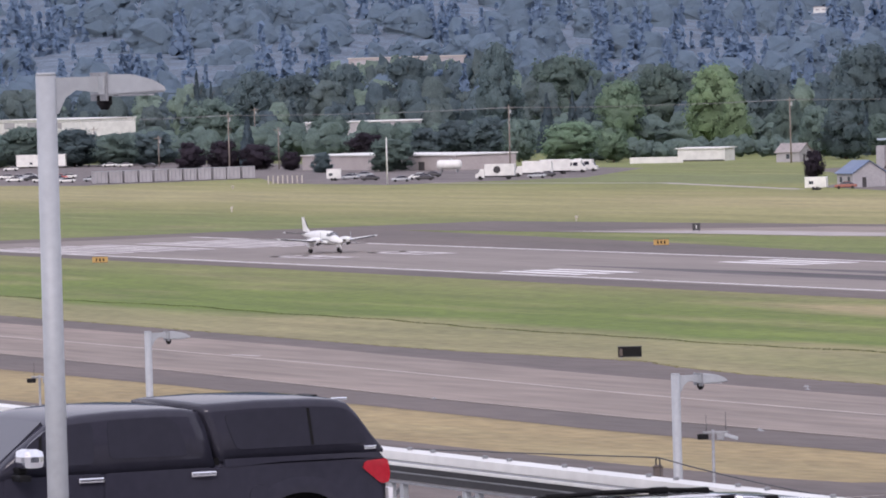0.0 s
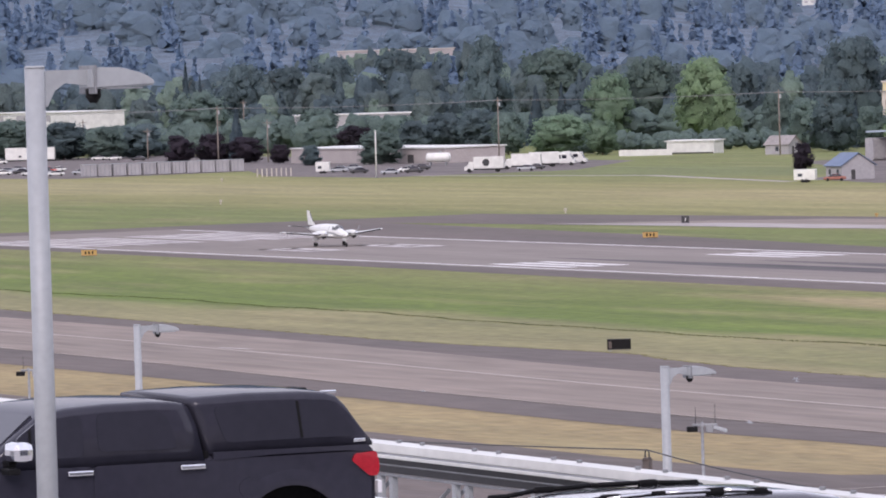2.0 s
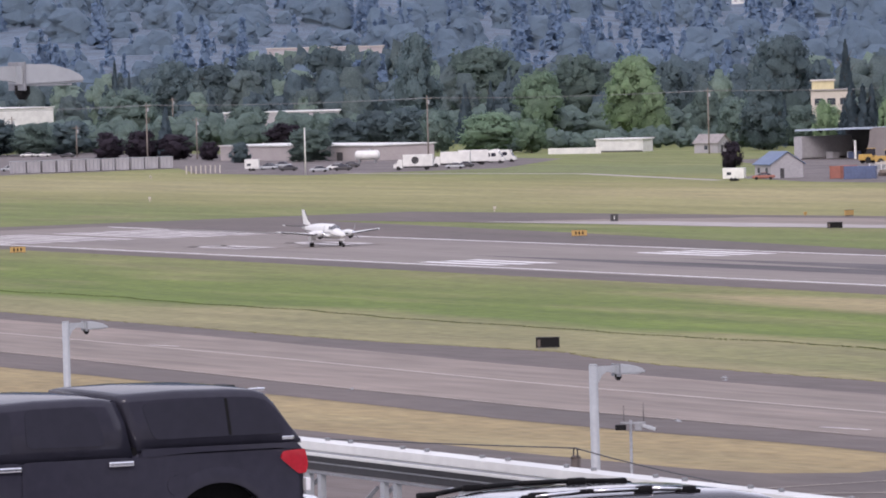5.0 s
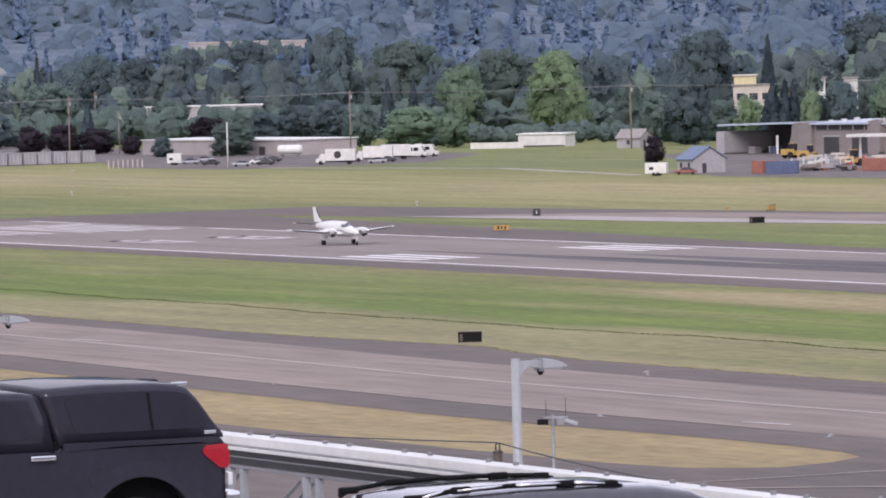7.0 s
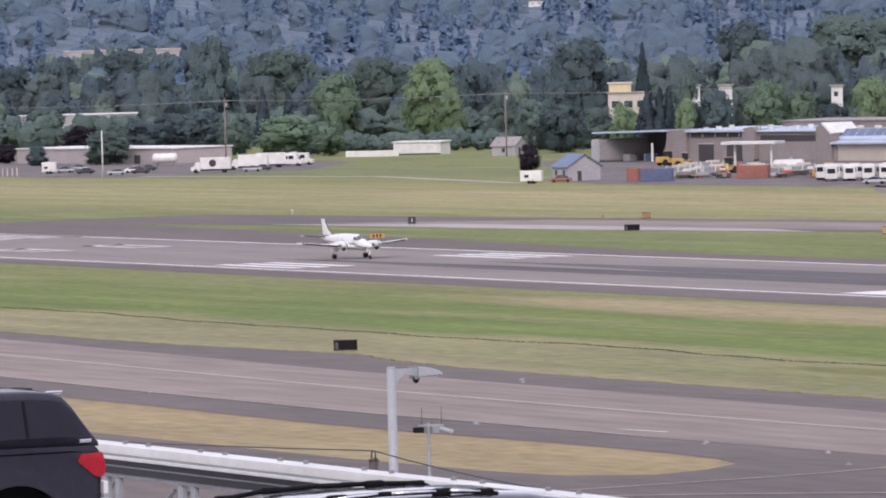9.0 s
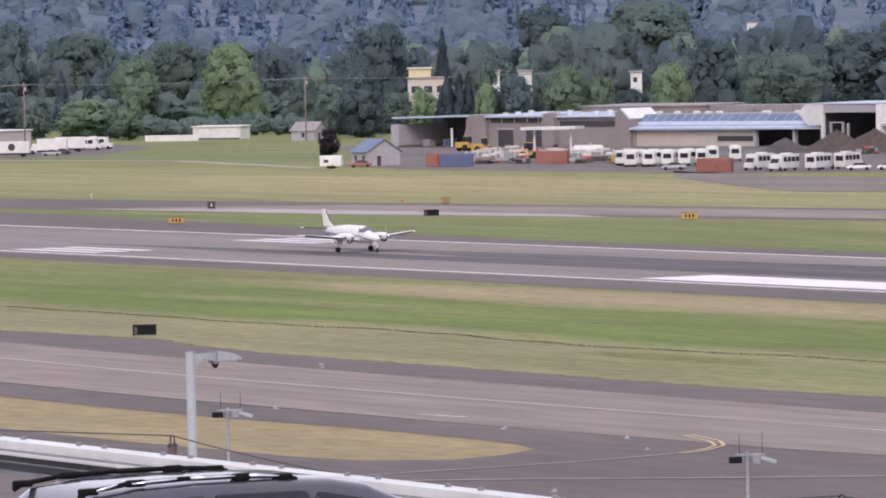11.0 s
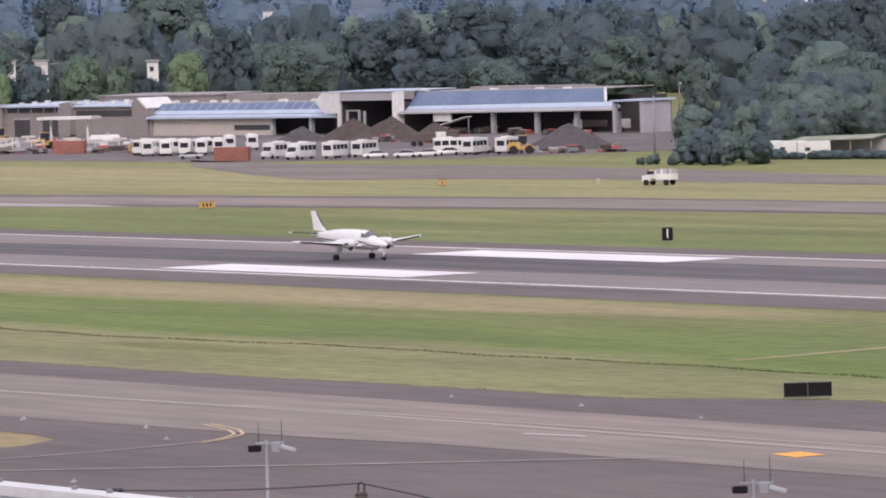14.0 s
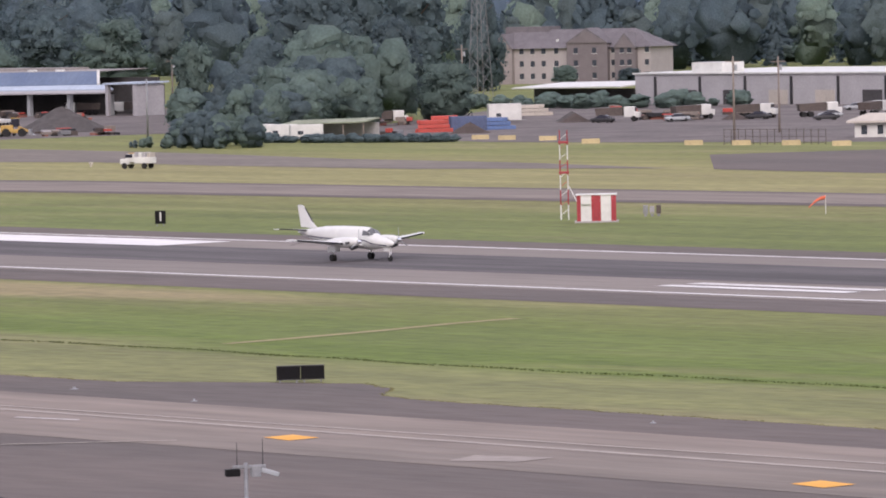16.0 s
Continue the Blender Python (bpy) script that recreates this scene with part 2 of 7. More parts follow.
def grass_material():
    """Mown airfield grass: green and dry belts along the runway, broken up by noise."""
    m = material("airfield_grass", (0.5, 0.5, 0.5), 0.95, vary=0.2, scale=0.09, bump=0.3, stretch=(0.45, 1, 1), world_space=True)
    nodes, links = m.node_tree.nodes, m.node_tree.links
    geo = nodes.new("ShaderNodeNewGeometry")
    sep = nodes.new("ShaderNodeSeparateXYZ")
    links.new(geo.outputs["Position"], sep.inputs[0])
    wob = nodes.new("ShaderNodeTexNoise")
    wob.inputs["Scale"].default_value, wob.inputs["Detail"].default_value = 0.03, 5
    mp = nodes.new("ShaderNodeMapping")
    mp.inputs["Scale"].default_value = (0.35, 1, 1)
    links.new(geo.outputs["Position"], mp.inputs[0])
    links.new(mp.outputs[0], wob.inputs["Vector"])
    off = nodes.new("ShaderNodeMath")
    off.operation = "MULTIPLY_ADD"
    off.inputs[1].default_value = 36.0
    links.new(wob.outputs[0], off.inputs[0])
    links.new(sep.outputs["Y"], off.inputs[2])
    rng = nodes.new("ShaderNodeMapRange")
    rng.inputs[1].default_value, rng.inputs[2].default_value = 168.0, 668.0
    links.new(off.outputs[0], rng.inputs[0])
    ramp = nodes.new("ShaderNodeValToRGB")
    stops = [(160, (0.272, 0.212, 0.102)), (190, (0.272, 0.212, 0.102)), (212, (0.235, 0.208, 0.104)), (243, (0.198, 0.195, 0.082)), (249, (0.102, 0.152, 0.019)), (272, (0.113, 0.155, 0.023)), (290, (0.145, 0.165, 0.044)),
             (306, (0.165, 0.172, 0.056)), (370, (0.122, 0.158, 0.036)), (405, (0.132, 0.160, 0.040)), (436, (0.191, 0.190, 0.065)), (470, (0.250, 0.235, 0.095)), (520, (0.230, 0.220, 0.082)), (560, (0.171, 0.185, 0.053)), (640, (0.147, 0.172, 0.048))]
    el = ramp.color_ramp.elements
    while len(el) < len(stops):
        el.new(0.5)
    for e, (y, c) in zip(el, stops):
        e.position, e.color = max(0.0, min(1.0, (y + 18 - 168) / 500)), (*c, 1)
    links.new(rng.outputs[0], ramp.inputs[0])
    hsv = [n for n in nodes if n.type == "HUE_SAT"][0]
    for l in list(links):
        if l.to_node == hsv and l.to_socket.name == "Color":
            links.remove(l)
    # straw streaks and worn patches along the mowing direction
    streak, cut, straw = nodes.new("ShaderNodeTexNoise"), nodes.new("ShaderNodeMapRange"), nodes.new("ShaderNodeMixRGB")
    streak.inputs["Scale"].default_value, streak.inputs["Detail"].default_value = 0.085, 5
    ms = nodes.new("ShaderNodeMapping")
    ms.inputs["Scale"].default_value = (0.22, 1, 1)
    links.new(geo.outputs["Position"], ms.inputs[0])
    links.new(ms.outputs[0], streak.inputs["Vector"])
    cut.inputs[1].default_value, cut.inputs[2].default_value, cut.inputs[4].default_value = 0.52, 0.76, 0.6
    links.new(streak.outputs[0], cut.inputs[0])
    links.new(cut.outputs[0], straw.inputs[0])
    links.new(ramp.outputs[0], straw.inputs[1])
    straw.inputs[2].default_value = (0.275, 0.235, 0.115, 1)
    last = straw.outputs[0]
    # dry and lush patches with ragged rims: centre, half lengths, colour
    for cx, cy, rx, ry, tone in ((-470, 288, 85, 10, (0.285, 0.232, 0.12)), (-450, 258, 60, 5, (0.12, 0.165, 0.026)), (-330, 265, 60, 9, (0.12, 0.165, 0.03)), (-320, 233, 120, 11, (0.175, 0.19, 0.066)),
                                 (-393, 238.5, 14, 3.0, (0.125, 0.135, 0.03)), (-900, 505, 130, 26, (0.285, 0.25, 0.115)), (-1000, 590, 90, 22, (0.17, 0.18, 0.065)), (-1250, 480, 150, 30, (0.265, 0.24, 0.11)), (-1190, 600, 130, 34, (0.138, 0.165, 0.058))):
        mv, ln, ad, mr, mx = nodes.new("ShaderNodeMapping"), nodes.new("ShaderNodeVectorMath"), nodes.new("ShaderNodeMath"), nodes.new("ShaderNodeMapRange"), nodes.new("ShaderNodeMixRGB")
        mv.inputs["Location"].default_value, mv.inputs["Scale"].default_value = (-cx / rx, -cy / ry, 0), (1 / rx, 1 / ry, 0)
        links.new(geo.outputs["Position"], mv.inputs[0])
        ln.operation = "LENGTH"
        links.new(mv.outputs[0], ln.inputs[0])
        ad.operation = "MULTIPLY_ADD"
        ad.inputs[1].default_value = 0.9
        links.new(streak.outputs[0], ad.inputs[0])
        links.new(ln.outputs["Value"], ad.inputs[2])
        mr.inputs[1].default_value, mr.inputs[2].default_value, mr.inputs[3].default_value, mr.inputs[4].default_value = 1.15, 1.6, 0.85, 0.0
        links.new(ad.outputs[0], mr.inputs[0])
        links.new(mr.outputs[0], mx.inputs[0])
        links.new(last, mx.inputs[1])
        mx.inputs[2].default_value = (*tone, 1)
        last = mx.outputs[0]
    links.new(last, hsv.inputs["Color"])
    # mowing swathes: long bands a few metres wide, uneven in tone
    band, tone, mul, mb = nodes.new("ShaderNodeTexNoise"), nodes.new("ShaderNodeMapRange"), nodes.new("ShaderNodeMath"), nodes.new("ShaderNodeMapping")
    mb.inputs["Scale"].default_value = (0.022, 0.12, 0)
    band.inputs["Scale"].default_value, band.inputs["Detail"].default_value, band.inputs["Roughness"].default_value = 1.0, 8, 0.66
    links.new(geo.outputs["Position"], mb.inputs[0])
    links.new(mb.outputs[0], band.inputs["Vector"])
    tone.inputs[1].default_value, tone.inputs[2].default_value, tone.inputs[3].default_value, tone.inputs[4].default_value = 0.33, 0.67, 0.8, 1.22
    links.new(band.outputs[0], tone.inputs[0])
    mul.operation = "MULTIPLY"
    source = [l.from_socket for l in links if l.to_node == hsv and l.to_socket.name == "Value"][0]
    links.new(source, mul.inputs[0])
    links.new(tone.outputs[0], mul.inputs[1])
    links.new(mul.outputs[0], hsv.inputs["Value"])
    return m


M_GRASS = grass_material()
M_DRYTRACK = material("dry_track_grass", (0.34, 0.29, 0.15), 0.95, vary=0.2, scale=0.3, tint=(0.25, 0.22, 0.1), world_space=True)


# ---- mesh helpers ----
def finish(name, bm, mat, parent=None, label="", smooth=False):
    me = bpy.data.meshes.new(name)
    bm.normal_update()
    bm.to_mesh(me)
    bm.free()
    me.materials.append(mat)
    if smooth:
        for p in me.polygons:
            p.use_smooth = True
    ob = new(name, me)
    if parent:
        ob.parent = parent
    if label:
        ob["label"] = label
    return ob


def part(name, bm, mat, parent, label="", smooth=False):
    return finish(name, bm, mat, parent, label, smooth)


def box(bm, cx, cy, cz, sx, sy, sz, bevel=0.0, rot=None):
    """A box with its centre and its full sizes."""
    r = bmesh.ops.create_cube(bm, size=1.0)
    vs = r["verts"]
    bmesh.ops.scale(bm, vec=(sx, sy, sz), verts=vs)
    if bevel:
        es = list({e for v in vs for e in v.link_edges})
        out = bmesh.ops.bevel(bm, geom=es, offset=bevel, segments=2, affect="EDGES", profile=0.6)
        vs = list({v for f in out["faces"] for v in f.verts} | {v for v in vs if v.is_valid})
    if rot:
        bmesh.ops.rotate(bm, cent=(0, 0, 0), matrix=Euler([radians(a) for a in rot]).to_matrix(), verts=vs)
    bmesh.ops.translate(bm, vec=(cx, cy, cz), verts=vs)
    return bm


def tube(bm, p0, p1, r0, r1=None, n=10, caps=True):
    """A tapered cylinder from p0 to p1."""
    p0, p1 = Vector(p0), Vector(p1)
    r1 = r0 if r1 is None else r1
    d = (p1 - p0).normalized()
    q = d.to_track_quat("Z", "Y").to_matrix()
    rings = []
    for p, r in ((p0, r0), (p1, r1)):
        rings.append([bm.verts.new(p + q @ Vector((r * math.cos(a), r * math.sin(a), 0))) for a in (2 * math.pi * i / n for i in range(n))])
    for i in range(n):
        bm.faces.new((rings[0][i], rings[0][(i + 1) % n], rings[1][(i + 1) % n], rings[1][i]))
    if caps:
        bm.faces.new(list(reversed(rings[0])))
        bm.faces.new(rings[1])
    return bm


def loft(bm, rings, caps=True):
    """Joins rings of equally many points into a skin."""
    vr = [[bm.verts.new(p) for p in ring] for ring in rings]
    n = len(vr[0])
    for a, b in zip(vr, vr[1:]):
        for i in range(n):
            bm.faces.new((a[i], a[(i + 1) % n], b[(i + 1) % n], b[i]))
    if caps:
        bm.faces.new(list(reversed(vr[0])))
        bm.faces.new(vr[-1])
    bmesh.ops.recalc_face_normals(bm, faces=bm.faces)
    return bm


def prism(bm, outline, y0, y1):
    """An outline in x and z, drawn out from y0 to y1."""
    return loft(bm, [[(x, y0, z) for x, z in outline], [(x, y1, z) for x, z in outline]])


def B():
    return bmesh.new()


def empty(name, m, label, category, group=""):
    ob = new(name)
    ob.empty_display_size = 0.2
    ob.matrix_world = m
    return tagged(ob, label, category, group)


def sheet(name, pts, z, mat, label=""):
    """A flat piece of ground with an outline of x and y."""
    bm = B()
    vs = [bm.verts.new((x, y, z)) for x, y in pts]
    f = bm.faces.new(vs)
    if f.normal.z < 0:
        f.normal_flip()
    ob = finish(name, bm, mat)
    return tagged(ob, label, kind="structure")


def strip(name, path, width, z, mat, label=""):
    """A band of paint or pavement along a path of x and y."""
    bm = B()
    rows = []
    P = [Vector(p) for p in path]
    for i, p in enumerate(P):
        d = (P[min(i + 1, len(P) - 1)] - P[max(i - 1, 0)]).normalized()
        s = Vector((-d.y, d.x)) * width / 2
        rows.append((bm.verts.new((p.x + s.x, p.y + s.y, z)), bm.verts.new((p.x - s.x, p.y - s.y, z))))
    for a, b in zip(rows, rows[1:]):
        f = bm.faces.new((a[1], b[1], b[0], a[0]))
        f.normal_update()
        if f.normal.z < 0:
            f.normal_flip()
    return tagged(finish(name, bm, mat), label, kind="structure")


def arc(cx, cy, r, a0, a1, n=16):
    return [(cx + r * math.cos(radians(a0 + (a1 - a0) * i / n)), cy + r * math.sin(radians(a0 + (a1 - a0) * i / n))) for i in range(n + 1)]


# ---- ground, runway and taxiways: X runs along the runway, Y across it ----
bm = B()
for x0, x1 in ((-5200, 1500),):
    vs = [bm.verts.new(p) for p in ((x0, -1500, 0), (x1, -1500, 0), (x1, 5000, 0), (x0, 5000, 0))]
    bm.faces.new(vs)
tagged(finish("ground", bm, M_GRASS), "mown airfield grass in green and dry yellow belts", kind="structure")

RX, RY = -522.15, 313.3  # corner of the aiming mark
sheet("runway", [(-905, 304.5), (-755, 303.6), (-620, 300.6), (-558, 300.4), (-453, 298), (300, 297.6), (300, 366), (-640, 366), (-760, 380), (-905, 392)], 0.02, M_ASPHALT, "dark asphalt runway shoulder")
sheet("runway_2", [(-885, RY - 4.2), (300, RY - 4.2), (300, RY + 44.4), (-885, RY + 44.4)], 0.04, M_RUNWAY, "grey grooved runway surface")
# tyre marks where aircraft touch down
for k, (x0, x1, y, w) in enumerate(((-690, 220, RY + 15.8, 7.0), (-650, 220, RY + 25.0, 9.5), (-600, 250, RY + 20.2, 7.0), (-540, 280, RY + 30.2, 4.0))):
    pts = [(x0, y), (x0 + 60, y - w / 2), (x1 - 60, y - w / 2), (x1, y), (x1 - 60, y + w / 2), (x0 + 60, y + w / 2)]
    sheet(f"runway_{3 + k}", pts, 0.05 + 0.004 * k, M_RUBBER, "black tyre rubber streaks along the runway")


def mark(x, y, length, width, mat=None, z=0.075):
    bm = B()
    f = bm.faces.new([bm.verts.new(p) for p in ((x, y, z), (x + length, y, z), (x + length, y + width, z), (x, y + width, z))])
    return tagged(finish("runway_marking", bm, mat or M_PAINT), "white painted runway marking", "runway marking", "runway markings", kind="structure")


for y in (RY - 2.75, RY + 42.1):
    mark(-880, y, 1180, 0.9)
for y in (RY, RY + 31.1):
    mark(RX, y, 45.7, 9.1)                                          # aiming marks
    inner = y + 3.96 if y == RY else y
    for k in range(2):
        mark(RX + 152.4, inner + 3.35 * k, 22.9, 1.85)             # two bars
    base = y + 0.6 if y == RY else y
    for k in range(3):
        mark(RX - 152.4, base + 3.35 * k, 22.9, 1.85)              # three bars
for k in range(-5, 12):
    x = RX - 117 + 61 * k
    if x < -700 or x > -655:
        continue
    mark(x, RY + 19.65, 36.6, 0.9, M_WORN, 0.08)                    # centre line
for k in range(14):                                                 # threshold bars
    y = RY - 1.0 + k * 3.1 + (2.4 if k > 6 else 0)
    mark(-858 + (k % 2) * 2, y, 45.7, 1.75, M_WORN)
for y0 in (RY + 8.6, RY + 23.5):                                    # worn runway number
    for dx, dy, lx, ly in ((0, 0, 18, 1.6), (0, 4.6, 18, 1.6), (0, 0, 2.6, 6), (15.4, 0, 2.6, 6), (7.5, 0, 2.4, 6)):
        mark(-768 + dx, y0 + dy, lx, ly, M_WORN, 0.082 + 0.002 * (dx > 0))

# taxiway between the terminal and the runway, with its asphalt shoulders
TAXI_FAR = [(-607, 224.2), (-555, 223), (-500, 222), (-484, 222.4), (-466, 224.2), (-453, 224.8), (-446, 222.8), (-427, 220.7), (-396, 220.8), (-355, 220.8), (-340, 222.1), (-313, 222.7),
            (-303, 228), (-297, 230.3), (-292, 228.7), (-287, 224.2), (-281, 223), (-268, 223.2)]
sheet("road", [(-1500, 184), (-491, 181.4), (-454, 181.8), (-397, 180.8), (-374, 180.1), (-357, 180.4), (-335, 182), (-325, 182), (-318, 181.6), (-313, 180.2), (-310, 176.4), (-308.5, 172), (-312, 168), (-320, 166.4), (-340, 165.4),
               (-700, 160), (-1500, 155), (-1500, 60), (400, 60), (400, 224)] + TAXI_FAR[::-1] + [(-1500, 226)], 0.02, M_ASPHALT, "dark asphalt taxiway shoulder and apron")
sheet("road_2", [(-1500, 194), (-520, 191.7), (-475, 190.6), (-420, 188.2), (-380, 187.6), (-340, 188.6), (-300, 190.7), (-290, 192.2), (-240, 193.2), (400, 195), (400, 214), (-250, 213.7), (-295, 213.2), (-350, 212.5), (-400, 212.4),
                 (-440, 212.8), (-500, 216), (-540, 216.8), (-1500, 217.5)], 0.04, M_CONCRETE, "pale grey concrete taxiway")
strip("trim_2", [(-1500, 207), (-525, 205.2), (-470, 204), (-410, 201.6), (-365, 201.7), (-340, 202.5), (-315, 203.6), (-240, 203.7), (200, 204)], 0.7, 0.06, M_THIN, "faded taxiway centre line")
strip("trim_3", [(-560, 192.9), (-520, 192.1), (-475, 191), (-420, 188.6), (-380, 188), (-340, 189)], 0.3, 0.06, M_THIN, "faded taxiway edge line")
strip("trim_4", [(-330, 203.6), (-312.5, 205), (-285, 205.6), (-245, 206.4), (-200, 208)], 0.5, 0.064, M_THIN, "faded line leading to the apron")
strip("trim_5", [(-297, 160), (-291.4, 167.6), (-284.7, 175), (-278.5, 182.4), (-272.7, 189.8), (-268.5, 195)], 0.45, 0.064, M_THIN, "faded taxi lead-in line")
strip("trim_6", [(-301.2, 160), (-301.2, 167.3), (-301.3, 175.5), (-301.7, 179.5), (-302.7, 184.1)], 0.3, 0.064, M_THIN, "curved faded taxi line")
for dr in (0, 0.6):
    strip("trim_6", [(-302.7 + dr, 184.1), (-303.7 + dr, 186), (-305 + dr, 187.6), (-306.7 + dr * 0.8, 189.2 + dr * 0.5), (-309.9 + dr * 0.4, 190.8 + dr), (-312, 191.5 + dr), (-316, 192.6 + dr)], 0.24, 0.064, M_YELLOW_LINE, "end of the curved yellow taxi line")
for x, y in ((-264.4, 199.9), (-217.1, 196.9)):
    sheet("trim_7", [(x - 1.5, y - 0.8), (x + 1.6, y - 1.4), (x + 1.4, y + 0.9), (x - 1.7, y + 1.4)], 0.07, M_ORANGE, "orange painted taxiway location marking")
sheet("trim_8", [(-244.3, 195), (-240.5, 196.8), (-241.2, 199.7), (-245.9, 198.2)], 0.066, M_PATCH, "pale repaired patch in the concrete")
for x, y in ((-497, 205.9), (-345, 191.5), (-289, 200.5)):
    strip("trim_8", [(x - 2.6, y - 0.4), (x + 2.6, y + 0.4)], 0.45, 0.066, M_WORN, "worn white paint dash on the taxiway")
# taxiway on the far side, leaving the runway at a slant
sheet("road_3", [(-905, 385), (-800, 401), (-620, 432), (-480, 438), (300, 470), (300, 500), (-505, 465), (-655, 461), (-790, 440), (-905, 420)], 0.03, M_ASPHALT, "asphalt taxiway beyond the runway")
sheet("road_4", [(-830, 405), (-620, 436.5), (-482, 443), (300, 474), (300, 494), (-507, 461), (-650, 457), (-800, 430)], 0.045, M_CONCRETE, "pale concrete taxiway beyond the runway")
sheet("road_5", [(-835, 398), (-760, 405), (-700, 417), (-720, 421), (-800, 413)], 0.05, M_LIGHT_CONC, "pale concrete joint of the taxiway")
sheet("road_6", [(-925, 563), (-870, 551), (-822, 554), (-770, 549), (-735, 543), (-690, 533), (-640, 528), (-600, 518), (-640, 506), (-690, 507), (-723, 512), (-760, 506), (-781, 498), (-800, 504), (-822, 512), (-884, 538)], 0.03, M_OLDASPHALT, "old asphalt service road in the grass")
sheet("road_7", [(-590, 517), (-556, 513), (-480, 520), (-430, 600), (-560, 640), (-628, 583), (-640, 560)], 0.03, M_ASPHALT, "asphalt apron beside the far taxiway")
sheet("road_8", [(-1262, 700), (-1236, 656), (-1120, 612), (-1062, 566), (-1010, 553), (-900, 556), (-860, 580), (-850, 640), (-980, 760), (-1250, 730)], 0.03, M_DIRT, "gravel works yard")
sheet("road_9", [(-830, 640), (-800, 615), (-735, 596), (-700, 600), (-600, 625), (-640, 800), (-960, 830), (-930, 760)], 0.03, M_DIRT, "gravel storage yard")
sheet("road_10", [(-1720, 600), (-1400, 515), (-1360, 522), (-1375, 575), (-1300, 548), (-1235, 548), (-1240, 600), (-1330, 660), (-1700, 680)], 0.03, M_DIRT, "gravel parking lot")
strip("road_11", [(-1240, 560), (-1150, 575), (-1045, 553)], 3.0, 0.035, M_LIGHT_CONC, "pale gravel track")
strip("trim_9", [(-339.4, 251), (-340, 256.7), (-342, 268), (-343.9, 275.3), (-344.6, 282)], 1.3, 0.03, M_DRYTRACK, "pale dry track across the grass")


# ---- parking decks ----
DECK, LOW = 20.1, 14.6
bm = B()
box(bm, -45, 12.7, DECK - 0.2, 190, 25.1, 0.4)
tagged(finish("floor", bm, M_DECK), "concrete parking deck", kind="structure")
bm = B()
box(bm, -45, 40.5, LOW - 0.2, 260, 31, 0.4)
tagged(finish("floor_2", bm, M_DECK), "lower concrete parking deck", kind="structure")
bm = B()
box(bm, -45, -15, 23.2, 190, 32, 0.4)
tagged(finish("floor_3", bm, M_DECK), "upper concrete parking deck", kind="structure")
bm = B()
box(bm, -45, 0.2, 21.55, 190, 0.4, 2.9)
box(bm, -45, 12, 10.05, 190, 23, 19.6)
box(bm, -45, 40, 7.2, 260, 28, 14.39)
tagged(finish("wall_south", bm, M_DECK), "concrete body of the parking building", kind="structure")


def railing():
    """Guard along the deck edge: white coping, dark beam, paired steel posts and braces."""
    x0, x1, y, top = -140.0, 20.0, 24.7, 21.2
    g = empty("guard_rail", pose(0, 0, 0), "white metal guard rail with steel posts along the deck edge", "railing")
    for name, dy, dz, w, hh, mat, lab in (("coping", 0.08, -0.045, 0.26, 0.09, M_WHITE, "white metal coping"), ("gutter", 0.0, -0.1, 0.2, 0.016, M_STEEL, ""), ("top_rail", -0.06, -0.118, 0.14, 0.032, M_WHITE, "white front rail"),
                                        ("beam", -0.04, -0.21, 0.06, 0.15, M_DARK, "dark steel beam"), ("middle_rail", -0.08, -0.205, 0.03, 0.014, M_STEEL, ""), ("lower_rail", -0.1, -0.3, 0.08, 0.025, M_STEEL, ""), ("lower_rail", -0.12, -0.85, 0.08, 0.04, M_STEEL, "")):
        bm = B()
        box(bm, (x0 + x1) / 2, y + dy, top + dz, x1 - x0, w, hh, 0.006)
        part(name, bm, mat, g, lab)
    stud, post, brace = B(), B(), B()
    box(stud, 0, 0, 0.016, 0.035, 0.05, 0.034, 0.008)
    box(post, 0, 0, -0.36, 0.09, 0.06, 0.72, 0.008)
    tube(brace, (0, 0, -0.66), (1.25, 0, -0.03), 0.022, n=6)
    protos = [part("stud", stud, M_STEEL, g), part("post", post, M_GREY, g), part("brace", brace, M_STEEL, g)]
    x = x0 + 0.04
    k = 0
    while x < x1:
        for j, (pr, dx, yy, zz) in enumerate(((protos[0], 0.18, y + 0.12, top), (protos[0], 0.75, y + 0.12, top), (protos[1], 0.2, y - 0.1, top - 0.3), (protos[1], 0.5, y - 0.1, top - 0.3), (protos[2], 0.5, y - 0.05, top - 0.36), (protos[2], 0.1, y + 0.3, top - 0.4))):
            ob = pr if k == 0 and j in (0, 2, 4) else None
            if ob is None:
                ob = pr.copy()
                scene.collection.objects.link(ob)
            ob.location = (x + dx, yy, zz)
        x += 1.83
        k += 1
    return g


railing()


